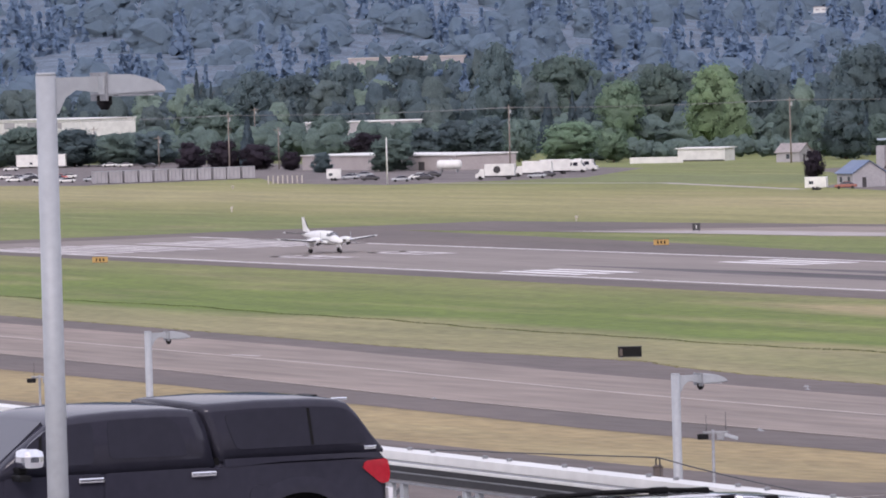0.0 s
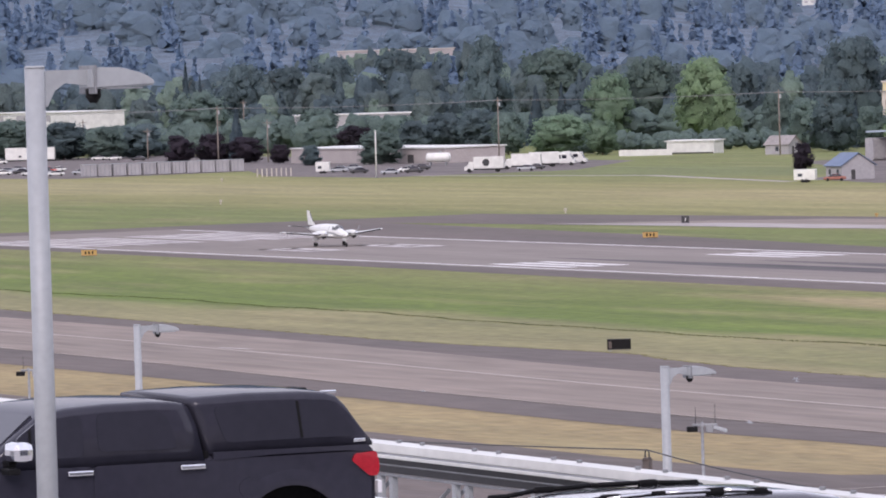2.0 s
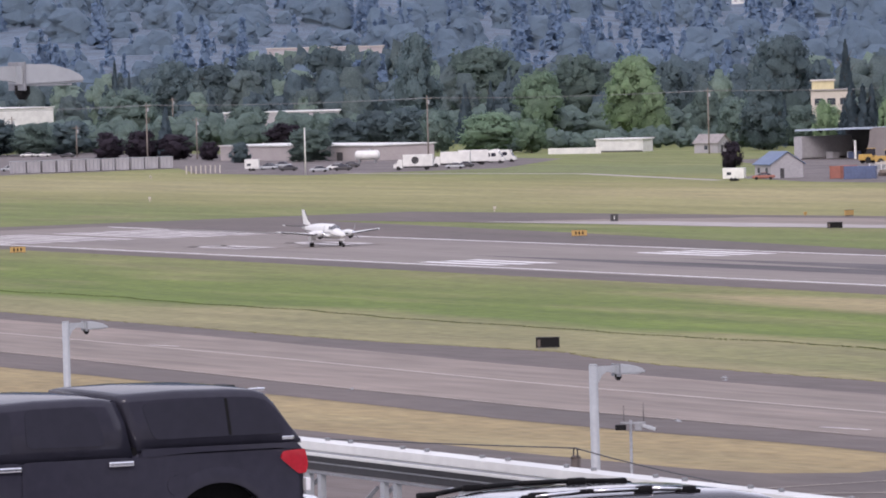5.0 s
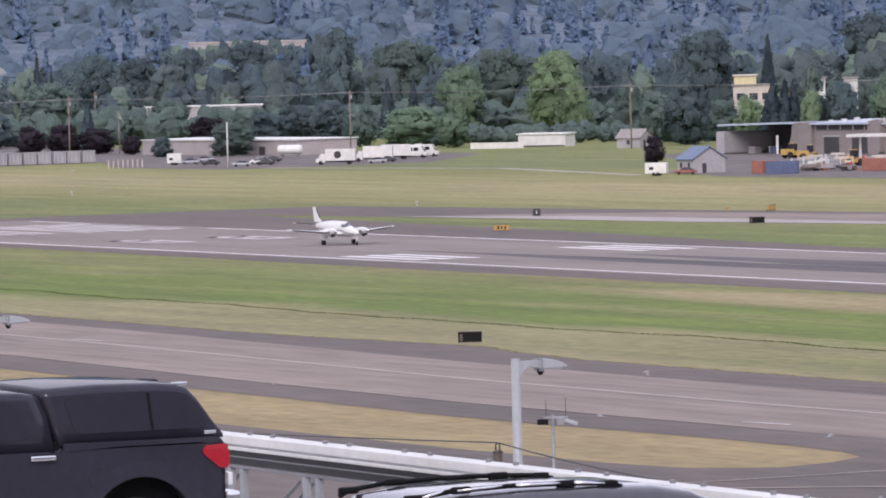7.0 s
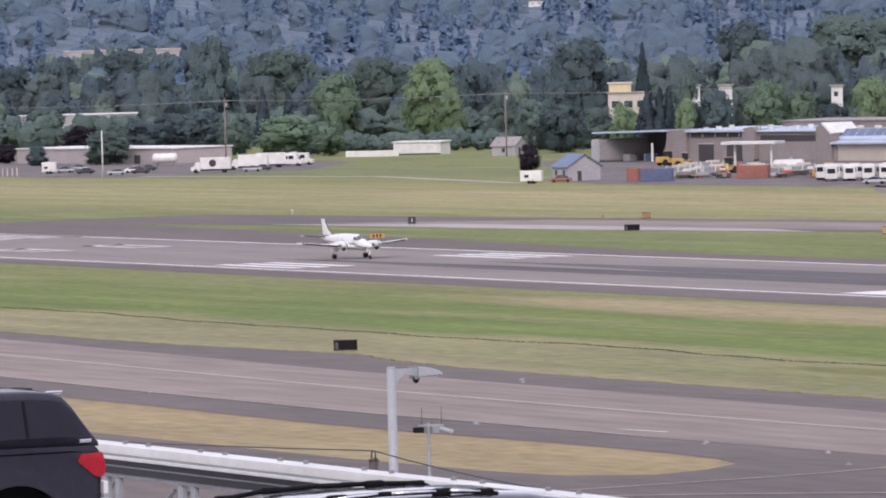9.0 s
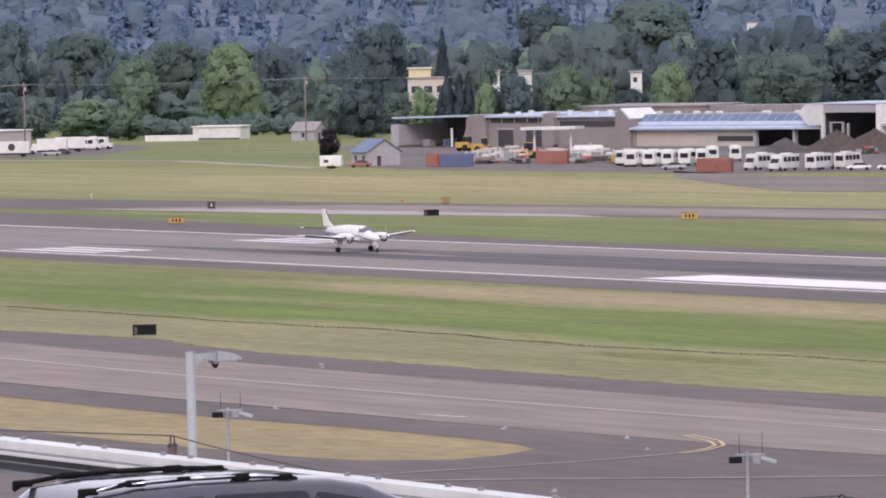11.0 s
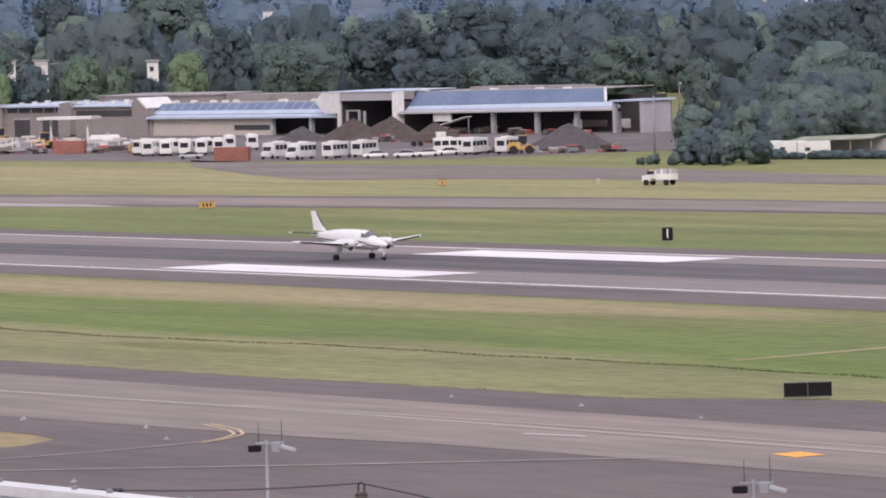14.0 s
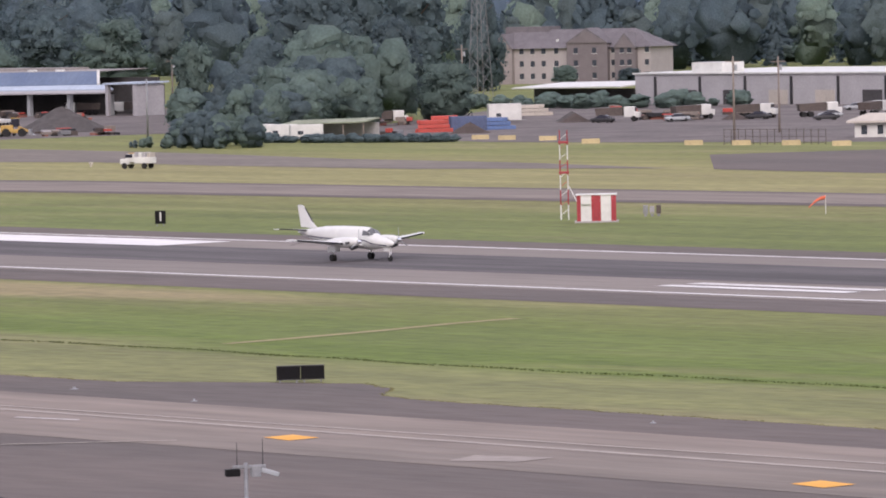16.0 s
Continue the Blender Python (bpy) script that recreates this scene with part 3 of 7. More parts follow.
def lamp_post(x, y, top, base):
    """Round grey pole with a bracket arm, flat lamp head and a small dome camera."""
    g = empty("lamp_post", pose(x, y, base), "grey round lamp post with a flat wedge lamp head", "lamp post", "lamp posts")
    h = top - base
    bm = B()
    tube(bm, (0, 0, 0), (0, 0, h), 0.085, 0.078, 20)
    tube(bm, (0, 0, h), (0, 0, h + 0.02), 0.082, 0.07, 20)
    part("pole", bm, M_GREY, g, smooth=True)
    bm = B()
    box(bm, 0, 0, 0.03, 0.36, 0.36, 0.06, 0.01)
    part("base_plate", bm, M_STEEL, g)
    bm = B()
    prism(bm, [(0.07, h - 0.02), (0.46, h - 0.02), (0.46, h - 0.15), (0.24, h - 0.12), (0.15, h - 0.18), (0.09, h - 0.3), (0.07, h - 0.3)], -0.03, 0.03)
    bmesh.ops.rotate(bm, cent=(0, 0, 0), matrix=Matrix.Rotation(radians(90), 3, "Z"), verts=bm.verts)
    part("arm", bm, M_GREY, g, "tapered bracket arm")
    bm = B()
    prism(bm, [(0.42, h - 0.005), (0.66, h - 0.01), (0.84, h - 0.06), (0.94, h - 0.12), (0.94, h - 0.155), (0.42, h - 0.175)], -0.16, 0.16)
    bmesh.ops.rotate(bm, cent=(0, 0, 0), matrix=Matrix.Rotation(radians(90), 3, "Z"), verts=bm.verts)
    bmesh.ops.bevel(bm, geom=list(bm.edges), offset=0.015, segments=2, affect="EDGES")
    head = part("head", bm, M_GREY, g, "flat wedge lamp head")
    bm = B()
    box(bm, 0, 0.44, h - 0.1, 0.34, 0.02, 0.22, 0.004)
    part("joint", bm, M_STEEL, head)
    bm = B()
    box(bm, 0, 0.7, h - 0.172, 0.22, 0.3, 0.012)
    part("lens", bm, M_CLEARLENS, head)
    bm = B()
    tube(bm, (0, 0.48, h - 0.17), (0, 0.48, h - 0.24), 0.06, 0.062, 14)
    tube(bm, (0, 0.48, h - 0.24), (0, 0.48, h - 0.28), 0.055, 0.03, 14)
    part("dome_camera", bm, M_BLACK, g, "small black dome camera")
    return g


lamp_post(-43.04, 16.23, 25.12, DECK)
lamp_post(-120.9, 47.79, 19.58, LOW)
lamp_post(-92.07, 46.17, 19.72, LOW)


def camera_mast(x, y, top, turn):
    """Thin steel mast with a cross arm, a black and a white camera and two whip aerials."""
    g = empty("camera_mast", pose(x, y, LOW, 0, 0, turn), "thin steel mast with two security cameras and aerials", "camera mast", "camera masts")
    h = top - LOW
    bm = B()
    tube(bm, (0, 0, 0), (0, 0, h), 0.034, 0.03, 10)
    part("mast", bm, M_STEEL, g, smooth=True)
    bm = B()
    box(bm, 0.05, 0, h - 0.06, 0.5, 0.05, 0.05, 0.008)
    box(bm, 0.15, 0, h - 0.13, 0.14, 0.12, 0.16, 0.01)
    part("cross_arm", bm, M_STEEL, g)
    bm = B()
    box(bm, -0.2, 0, h - 0.14, 0.22, 0.13, 0.11, 0.02)
    cam1 = part("camera_housing", bm, M_BLACK, g, "black camera housing")
    bm = B()
    box(bm, 0, 0, 0, 0.28, 0.12, 0.07, 0.02, rot=(0, 18, 0))
    bmesh.ops.translate(bm, vec=(0.36, 0, h - 0.15), verts=bm.verts)
    part("camera_housing", bm, M_GREY, g, "white camera housing tilted down")
    for dx, l in ((-0.13, 0.3), (0.26, 0.34)):
        bm = B()
        tube(bm, (dx, 0, h - 0.04), (dx, 0, h + l), 0.008, 0.004, 6)
        part("aerial", bm, M_DARK, g)
    return g


for x, y, z in ((-137.68, 51.52, 17.9), (-105.16, 53.53, 17.84), (-84.83, 52.95, 18.0), (-70.2, 52.23, 18.1)):
    camera_mast(x, y, z, 65)


def cable_post(x, y, top):
    g = empty("cable_post", pose(x, y, LOW), "short brown post with a wire hoop carrying a cable", "post", "cable posts")
    h = top - LOW
    bm = B()
    tube(bm, (0, 0, 0), (0, 0, h - 0.12), 0.08, 0.08, 12)
    tube(bm, (0, 0, h - 0.12), (0, 0, h - 0.08), 0.09, 0.06, 12)
    part("post", bm, M_BROWN, g, smooth=True)
    bm = B()
    pts = [(0.07, 0, h - 0.3), (0.07, 0, h), (0.03, 0, h + 0.04), (-0.03, 0, h + 0.04), (-0.07, 0, h), (-0.07, 0, h - 0.3)]
    for a, b in zip(pts, pts[1:]):
        tube(bm, a, b, 0.012, n=6)
    part("hoop", bm, M_DARK, g)
    return g


cable_post(-85.06, 42.3, 18.78)
cable_post(-62.99, 40.71, 19.15)


def cable():
    curve = bpy.data.curves.new("cable", "CURVE")
    curve.dimensions, curve.bevel_depth = "3D", 0.011
    sp = curve.splines.new("POLY")
    knots = [(-150, 44.5, 17.6), (-85.06, 42.3, 18.82), (-62.99, 40.71, 19.18), (-30, 38.4, 19.1)]
    pts = []
    for a, b in zip(knots, knots[1:]):
        n = 16
        for i in range(n):
            s = i / n
            sag = (0.3 if a[0] < -100 else 0.42) * 4 * s * (1 - s)
            pts.append((a[0] + (b[0] - a[0]) * s, a[1] + (b[1] - a[1]) * s, a[2] + (b[2] - a[2]) * s - sag))
    sp.points.add(len(pts) - 1)
    for p, c in zip(sp.points, pts):
        p.co = (*c, 1)
    curve.materials.append(M_DARK)
    g = tagged(new("cable", curve), "thin dark cable slung between short posts", "cable")
    for i in (9, 10, 22, 27, 36):
        bm = B()
        tube(bm, Vector(pts[i]) - Vector((0.12, 0, 0)), Vector(pts[i]) + Vector((0.12, 0, 0)), 0.035, n=8)
        part("clamp", bm, M_DARK, g)


cable()

# unseen wall added behind the viewpoint to keep sky reflections off the pickup
bm = B()
box(bm, 32, 5, 25, 1.0, 170, 50)
tagged(finish("wall_east", bm, M_WALLGREY), "unseen grey wall that keeps sky reflections off the pickup", kind="structure")


# ---- vehicles on the deck ----
def wheel(parent, x, y, r, w, side):
    bm = B()
    ring = [(r - 0.05, -w / 2), (r, -w / 2 + 0.05), (r, w / 2 - 0.05), (r - 0.05, w / 2), (r * 0.62, w / 2), (r * 0.62, -w / 2)]
    loft(bm, [[(rr * math.cos(a), yy, rr * math.sin(a)) for rr, yy in ring] for a in (2 * math.pi * i / 28 for i in range(29))], caps=False)
    t = part("wheel", bm, M_RUBBER_TYRE, parent, smooth=True)
    t.location = (x, y, r)
    bm = B()
    tube(bm, (0, side * (w / 2 - 0.06), 0), (0, side * (w / 2 - 0.02), 0), r * 0.62, r * 0.58, 24)
    for k in range(5):
        a = 2 * math.pi * k / 5
        box(bm, r * 0.3 * math.cos(a), side * (w / 2 - 0.015), r * 0.3 * math.sin(a), r * 0.5, 0.04, 0.09, 0.01, rot=None)
    part("rim", bm, M_CHROME, t)
    return t


def body_rings(stations, exp=4.0, n=28):
    """Rounded cross sections along x: x, half width, bottom z, top z, half width at the top."""
    rings = []
    for x, hw, z0, z1, tw in stations:
        ring = []
        for i in range(n):
            a = 2 * math.pi * (i + 0.5) / n
            c, s = math.cos(a), math.sin(a)
            yy = math.copysign(abs(c) ** (2 / exp), c)
            zz = math.copysign(abs(s) ** (2 / exp), s)
            f = (zz + 1) / 2
            wid = hw + (tw - hw) * max(0, f - 0.15) / 0.85
            ring.append((x, yy * wid, (z0 + z1) / 2 + zz * (z1 - z0) / 2))
        rings.append(ring)
    return rings


def side_panel(outline, y0, lean, z_ref, off, bm=None):
    """A thin panel on the side of a body: outline of x and z, leaning inwards above z_ref."""
    bm = bm or B()
    f = lambda x, z, o: (x, y0 - lean * max(0.0, z - z_ref) + o, z)
    return loft(bm, [[f(x, z, -0.03) for x, z in outline], [f(x, z, off) for x, z in outline]])


def rounded(outline, r=0.06, n=4):
    """Rounds the corners of an outline in the plane."""
    out = []
    P = [Vector(p) for p in outline]
    for i, p in enumerate(P):
        a, b = P[i - 1], P[(i + 1) % len(P)]
        d0, d1 = (a - p), (b - p)
        rr = min(r, d0.length * 0.45, d1.length * 0.45)
        q0, q1 = p + d0.normalized() * rr, p + d1.normalized() * rr
        for k in range(n + 1):
            s = k / n
            out.append(tuple(q0 * (1 - s) ** 2 + p * 2 * s * (1 - s) + q1 * s * s))
    return out


def pickup():
    """Crew cab pickup with a bed canopy; local x runs to the rear, +y is the driver's side."""
    # rear points to +Y, driver's side to +X
    m = Matrix(((0, 1, 0, -52.22), (1, 0, 0, 17.05), (0, 0, 1, DECK), (0, 0, 0, 1))) @ Matrix.Diagonal((0.975, 1, 0.985, 1))
    g = new("pickup_truck")
    g.matrix_world = m
    tagged(g, "black crew cab pickup truck with a canopy over its bed", "pickup truck")
    hw = 0.985
    # lower body with wheel arches
    arches = (1.05, 4.83)

    def lower(y):
        pts = [(0.08, 0.62), (0.3, 0.5)]
        for c in arches:
            pts += [(c + 0.56 * math.cos(a), 0.54 + 0.56 * math.sin(a)) for a in (math.pi * (1 - i / 12) for i in range(13))]
        pts += [(5.55, 0.5), (5.7, 0.62), (5.74, 1.0), (5.72, 1.36), (5.6, 1.44), (4.0, 1.44), (3.98, 1.43), (1.75, 1.42), (1.4, 1.3), (0.55, 1.24), (0.15, 1.12), (0.04, 0.9)]
        return [(x, y, z) for x, z in pts]
    bm = B()
    loft(bm, [lower(-hw), lower(hw)])
    side_edges = [e for e in bm.edges if all(abs(abs(v.co.y) - hw) < 1e-4 for v in e.verts) and e.verts[0].co.y * e.verts[1].co.y > 0]
    bmesh.ops.bevel(bm, geom=side_edges, offset=0.07, segments=3, affect="EDGES")
    part("body", bm, M_CARPAINT, g)
    # wheel arch flares
    for s in (1, -1):
        for c in arches:
            bm = B()
            for r0, r1, o0, o1 in ((0.555, 0.585, 0.015, 0.026), (0.585, 0.64, 0.026, 0.022), (0.64, 0.72, 0.022, 0.008)):
                rows = [[bm.verts.new((c + r * math.cos(a), s * (hw - 0.01 + o), 0.54 + r * 0.98 * math.sin(a))) for a in (math.pi * (0.02 + 0.96 * i / 20) for i in range(21))] for r, o in ((r0, o0), (r1, o1))]
                for i in range(20):
                    bm.faces.new((rows[0][i], rows[0][i + 1], rows[1][i + 1], rows[1][i]))
            bmesh.ops.remove_doubles(bm, verts=bm.verts, dist=0.001)
            bmesh.ops.recalc_face_normals(bm, faces=bm.faces)
            part("arch_flare", bm, M_CARPAINT, g, smooth=True)

    def greenhouse(name, zl, stations, shear, label=""):
        """Rounded upper body: stations of x and roof height; shear leans one end forward."""
        rings = []
        for x, zt in stations:
            h = zt - zl
            k = min(1.0, h / 0.35)
            wt = 0.955 - 0.1 * h
            half = [(0.955, zl), (0.955 - 0.1 * h * 0.6, zl + h * 0.6), (wt + 0.0085 * k, zt - 0.085 * k), (wt + 0.0075 * k, zt - 0.075 * k), (wt - 0.01 * k, zt - 0.035 * k), (wt - 0.05 * k, zt - 0.012 * k), (wt - 0.12 * k, zt - 0.004 * k), (wt - 0.5, zt + 0.006 * k)]
            ring = [(y, z) for y, z in half] + [(-y, z) for y, z in reversed(half)]
            rings.append([(shear(x, z), y, z) for y, z in ring])
        bm = B()
        loft(bm, rings)
        part(name, bm, M_CARPAINT, g, label, smooth=True)

    greenhouse("cab", 1.35, [(1.7, 1.4), (2.0, 1.64), (2.28, 1.84), (2.4, 1.895), (2.6, 1.925), (3.0, 1.945), (3.5, 1.945), (3.8, 1.935), (3.95, 1.925)],
               lambda x, z: x - 0.17 * (max(0.0, z - 1.42) / 0.52) ** 1.5 * min(1.0, max(0.0, (x - 3.3) / 0.5)))
    greenhouse("canopy", 1.42, [(4.0, 1.95), (4.1, 1.965), (4.5, 1.98), (5.0, 1.97), (5.25, 1.95), (5.36, 1.92), (5.46, 1.82), (5.6, 1.6), (5.7, 1.46)],
               lambda x, z: x - 0.17 * (max(0.0, z - 1.42) / 0.52) ** 1.5 * min(1.0, max(0.0, (4.7 - x) / 0.6)), "black fibreglass bed canopy")
    # black filler box stands in for the shade between cab and canopy
    bm = B()
    box(bm, 3.975, 0, 1.2, 0.05, 1.85, 0.5)
    part("gap_seal", bm, M_BLACK, g)
    for c in arches:
        bm = B()
        box(bm, c, 0, 0.72, 1.2, 1.5, 0.9)
        part("wheel_housing", bm, M_BLACK, g)
    # windows on the driver's side and their twins
    for s in (1, -1):
        for name, outline, lean, zr, y0 in (("side_window", [(1.93, 1.47), (2.05, 1.66), (2.28, 1.82), (2.72, 1.85), (2.72, 1.46)], 0.1, 1.35, 0.955),
                                            ("side_window", [(2.87, 1.5), (2.87, 1.86), (3.5, 1.86), (3.6, 1.78), (3.68, 1.49)], 0.1, 1.35, 0.955),
                                            ("canopy_window", [(4.17, 1.52), (4.06, 1.86), (4.9, 1.885), (5.3, 1.87), (5.55, 1.52)], 0.1, 1.44, 0.955)):
            bm = side_panel(rounded(outline, 0.07), y0, lean, zr, 0.008)
            if s < 0:
                bmesh.ops.scale(bm, vec=(1, -1, 1), verts=bm.verts)
                bmesh.ops.recalc_face_normals(bm, faces=bm.faces)
            part(name, bm, M_GLASS, g, "dark tinted window")
        # pillar strip in the canopy window and window divider
        bm = side_panel([(4.95, 1.53), (4.92, 1.88), (4.95, 1.88), (4.98, 1.53)], 0.955, 0.1, 1.44, 0.013)
        bmesh.ops.scale(bm, vec=(1, s, 1), verts=bm.verts)
        bmesh.ops.recalc_face_normals(bm, faces=bm.faces)
        part("window_divider", bm, M_BLACK, g)
        bm = side_panel([(2.17, 1.47), (2.17, 1.73), (2.2, 1.75), (2.2, 1.47)], 0.955, 0.1, 1.35, 0.013)
        bmesh.ops.scale(bm, vec=(1, s, 1), verts=bm.verts)
        bmesh.ops.recalc_face_normals(bm, faces=bm.faces)
        part("window_divider", bm, M_BLACK, g)
        # doors: thin raised skins with gaps between
        for x0, x1 in ((1.78, 2.78), (2.8, 3.9)):
            bm = side_panel(rounded([(x0, 0.56), (x0, 1.37), (x1, 1.37), (x1 - (0.25 if x1 > 3 else 0), 0.56)], 0.05), hw, 0, 9, 0.008)
            bmesh.ops.scale(bm, vec=(1, s, 1), verts=bm.verts)
            bmesh.ops.recalc_face_normals(bm, faces=bm.faces)
            door = part("door", bm, M_CARPAINT, g)
            bm = B()
            box(bm, x1 - (0.13 if x1 < 3 else 0.105), s * (hw + 0.04), 1.315, 0.26, 0.035, 0.05, 0.015)
            part("handle", bm, M_CHROME, door, "chrome door handle")
        # swage line over the bed and fuel flap
        bm = B()
        tube(bm, (4.38, s * (hw + 0.004), 1.08), (4.38, s * (hw + 0.012), 1.08), 0.1, 0.098, 20)
        if s > 0:
            part("fuel_flap", bm, M_CARPAINT, g)
        bm = side_panel(rounded([(4.03, 1.36), (4.03, 1.44), (5.64, 1.43), (5.7, 1.36), (5.4, 1.385), (4.6, 1.385)], 0.02), hw, 0, 9, 0.01)
        bmesh.ops.scale(bm, vec=(1, s, 1), verts=bm.verts)
        bmesh.ops.recalc_face_normals(bm, faces=bm.faces)
        part("bed_rail", bm, M_CARPAINT, g)
        # tail lamp
        bm = side_panel(rounded([(5.46, 1.28), (5.49, 1.35), (5.72, 1.365), (5.75, 1.22), (5.73, 1.13), (5.64, 1.13), (5.56, 1.2)], 0.03), hw, 0, 9, 0.022)
        bmesh.ops.scale(bm, vec=(1, s, 1), verts=bm.verts)
        bmesh.ops.recalc_face_normals(bm, faces=bm.faces)
        tl = part("tail_lamp", bm, M_REDLENS, g, "red tail lamp")
        bm = B()
        box(bm, 5.755, s * 0.9, 1.02, 0.05, 0.18, 0.12, 0.01)
        part("reverse_lamp", bm, M_CLEARLENS, tl)
        # small pale marker at the canopy foot
        bm = B()
        box(bm, 5.56, s * 0.955, 1.475, 0.13, 0.03, 0.035, 0.008)
        part("canopy_clamp", bm, M_CHROME, g)
        # mirror
        bm = B()
        box(bm, 1.98, s * 1.17, 1.555, 0.22, 0.28, 0.19, 0.07)
        mir = part("mirror", bm, M_CHROME, g, "chrome door mirror")
        bm = B()
        box(bm, 1.94, s * 1.02, 1.44, 0.08, 0.16, 0.06, 0.015)
        box(bm, 1.9, s * 1.16, 1.38, 0.12, 0.22, 0.06, 0.015)
        part("mirror_foot", bm, M_BLACK, mir)
        for ax in arches:
            wheel(g, ax, s * 0.84, 0.44, 0.28, s)
    bm = B()
    box(bm, 5.8, 0, 0.78, 0.16, 1.9, 0.24, 0.04)
    part("bumper", bm, M_CHROME, g, "chrome rear bumper")
    # windscreen, canopy back light, brake lamp and roof details
    bm = B()
    loft(bm, [[(1.76, -0.8, 1.42), (2.3, -0.72, 1.83), (2.3, 0.72, 1.83), (1.76, 0.8, 1.42)], [(1.735, -0.8, 1.445), (2.275, -0.72, 1.865), (2.275, 0.72, 1.865), (1.735, 0.8, 1.445)]])
    part("windscreen", bm, M_GLASS, g)
    bm = B()
    box(bm, 5.33, 0, 1.945, 0.1, 0.3, 0.02, 0.008)
    part("brake_lamp", bm, M_BLACK, g)
    bm = B()
    box(bm, 5.4, 0.62, 1.93, 0.16, 0.05, 0.03, 0.008)
    part("canopy_hinge", bm, M_CHROME, g)
    return g


pickup()


def estate_car():
    """Tall estate car seen from above: local x to the rear (front at +Y)."""
    m = Matrix(((0, -1, 0, -41.25), (-1, 0, 0, 24.0), (0, 0, 1, DECK), (0, 0, 0, 1))) @ Matrix.Diagonal((1, 1, 0.955, 1))
    g = new("estate_car")
    g.matrix_world = m
    tagged(g, "dark grey estate car with black roof rails reflecting the sky", "car")
    bm = B()
    loft(bm, body_rings([(0.0, 0.7, 0.45, 0.7, 0.68), (0.12, 0.85, 0.3, 0.85, 0.8), (0.7, 0.92, 0.26, 0.98, 0.86), (1.4, 0.94, 0.25, 1.06, 0.88), (2.6, 0.94, 0.25, 1.1, 0.88), (3.8, 0.94, 0.26, 1.12, 0.88), (4.5, 0.92, 0.3, 1.1, 0.86), (4.75, 0.8, 0.4, 1.0, 0.75)], 5.0))
    part("body", bm, M_SUVPAINT, g, smooth=True)
    bm = B()
    loft(bm, body_rings([(1.2, 0.86, 0.98, 1.06, 0.84), (1.6, 0.86, 0.98, 1.31, 0.76), (1.87, 0.86, 0.98, 1.48, 0.71), (2.15, 0.87, 0.98, 1.61, 0.68), (2.45, 0.87, 0.98, 1.66, 0.67), (3.0, 0.87, 0.98, 1.688, 0.67), (3.6, 0.87, 0.98, 1.692, 0.67), (4.1, 0.87, 0.98, 1.676, 0.66), (4.45, 0.86, 0.98, 1.63, 0.66), (4.64, 0.84, 0.98, 1.45, 0.7), (4.7, 0.8, 0.98, 1.1, 0.74)], 8.0))
    part("cabin", bm, M_SUVPAINT, g, smooth=True)
    for s in (1, -1):
        for outline in ([(1.75, 1.12), (2.12, 1.46), (2.62, 1.56), (2.62, 1.12)], [(2.7, 1.12), (2.7, 1.57), (3.5, 1.58), (3.5, 1.12)], [(3.58, 1.12), (3.58, 1.58), (4.1, 1.55), (4.32, 1.2)]):
            bm = side_panel(rounded(outline, 0.06), 0.885, 0.3, 1.05, 0.02)
            bmesh.ops.scale(bm, vec=(1, s, 1), verts=bm.verts)
            bmesh.ops.recalc_face_normals(bm, faces=bm.faces)
            part("side_window", bm, M_GLASS, g)
        bm = B()
        pts = [(2.72, 1.655), (2.82, 1.685), (3.2, 1.706), (3.7, 1.712), (4.2, 1.695), (4.5, 1.655), (4.58, 1.61)]
        for (xa, za), (xb, zb) in zip(pts, pts[1:]):
            tube(bm, (xa, s * 0.585, za), (xb, s * 0.585, zb), 0.021, n=10)
        rail = part("roof_rail", bm, M_BLACK, g, smooth=True)
        bm = B()
        for (xa, za), (xb, zb) in zip(pts[1:], pts[2:-1]):
            tube(bm, (xa + 0.06, s * 0.6, za + 0.004), (xb - 0.06, s * 0.6, zb + 0.004), 0.013, n=8)
        part("rail_strip", bm, M_CHROME, rail, "bright metal strip along the roof rail", smooth=True)
        for x, z in ((2.84, 1.66), (3.2, 1.682), (4.1, 1.68), (4.5, 1.635)):
            bm = B()
            box(bm, x, s * 0.585, z + 0.02, 0.17, 0.05, 0.06, 0.022)
            part("rail_foot", bm, M_BLACK, rail)
        for x in (0.95, 3.75):
            wheel(g, x, s * 0.8, 0.34, 0.22, s)
    return g


estate_car()


# ---- aircraft: local x to the nose, y to its left, origin on the ground between the main wheels ----
def superellipse(x, zc, hw, hh, n=24, e=2.3):
    out = []
    for i in range(n):
        a = 2 * math.pi * i / n
        c, s = math.cos(a), math.sin(a)
        out.append((x, hw * math.copysign(abs(c) ** (2 / e), c), zc + hh * math.copysign(abs(s) ** (2 / e), s)))
    return out


def aerofoil(bm, stations, thick=0.12, vertical=False):
    """A wing from stations of span, lead x, tail x, height."""
    prof = [(0, 0), (0.03, 0.35), (0.12, 0.8), (0.3, 1.0), (0.6, 0.65), (1, 0.05), (0.6, -0.45), (0.3, -0.6), (0.12, -0.5), (0.03, -0.28)]
    rings = []
    for y, xl, xt, z in stations:
        c = xl - xt
        ring = []
        for u, v in prof:
            w = v * c * thick * 0.6
            ring.append((xl - u * c, w, z) if vertical else (xl - u * c, y, z + w))
        rings.append(ring)
    return loft(bm, rings)


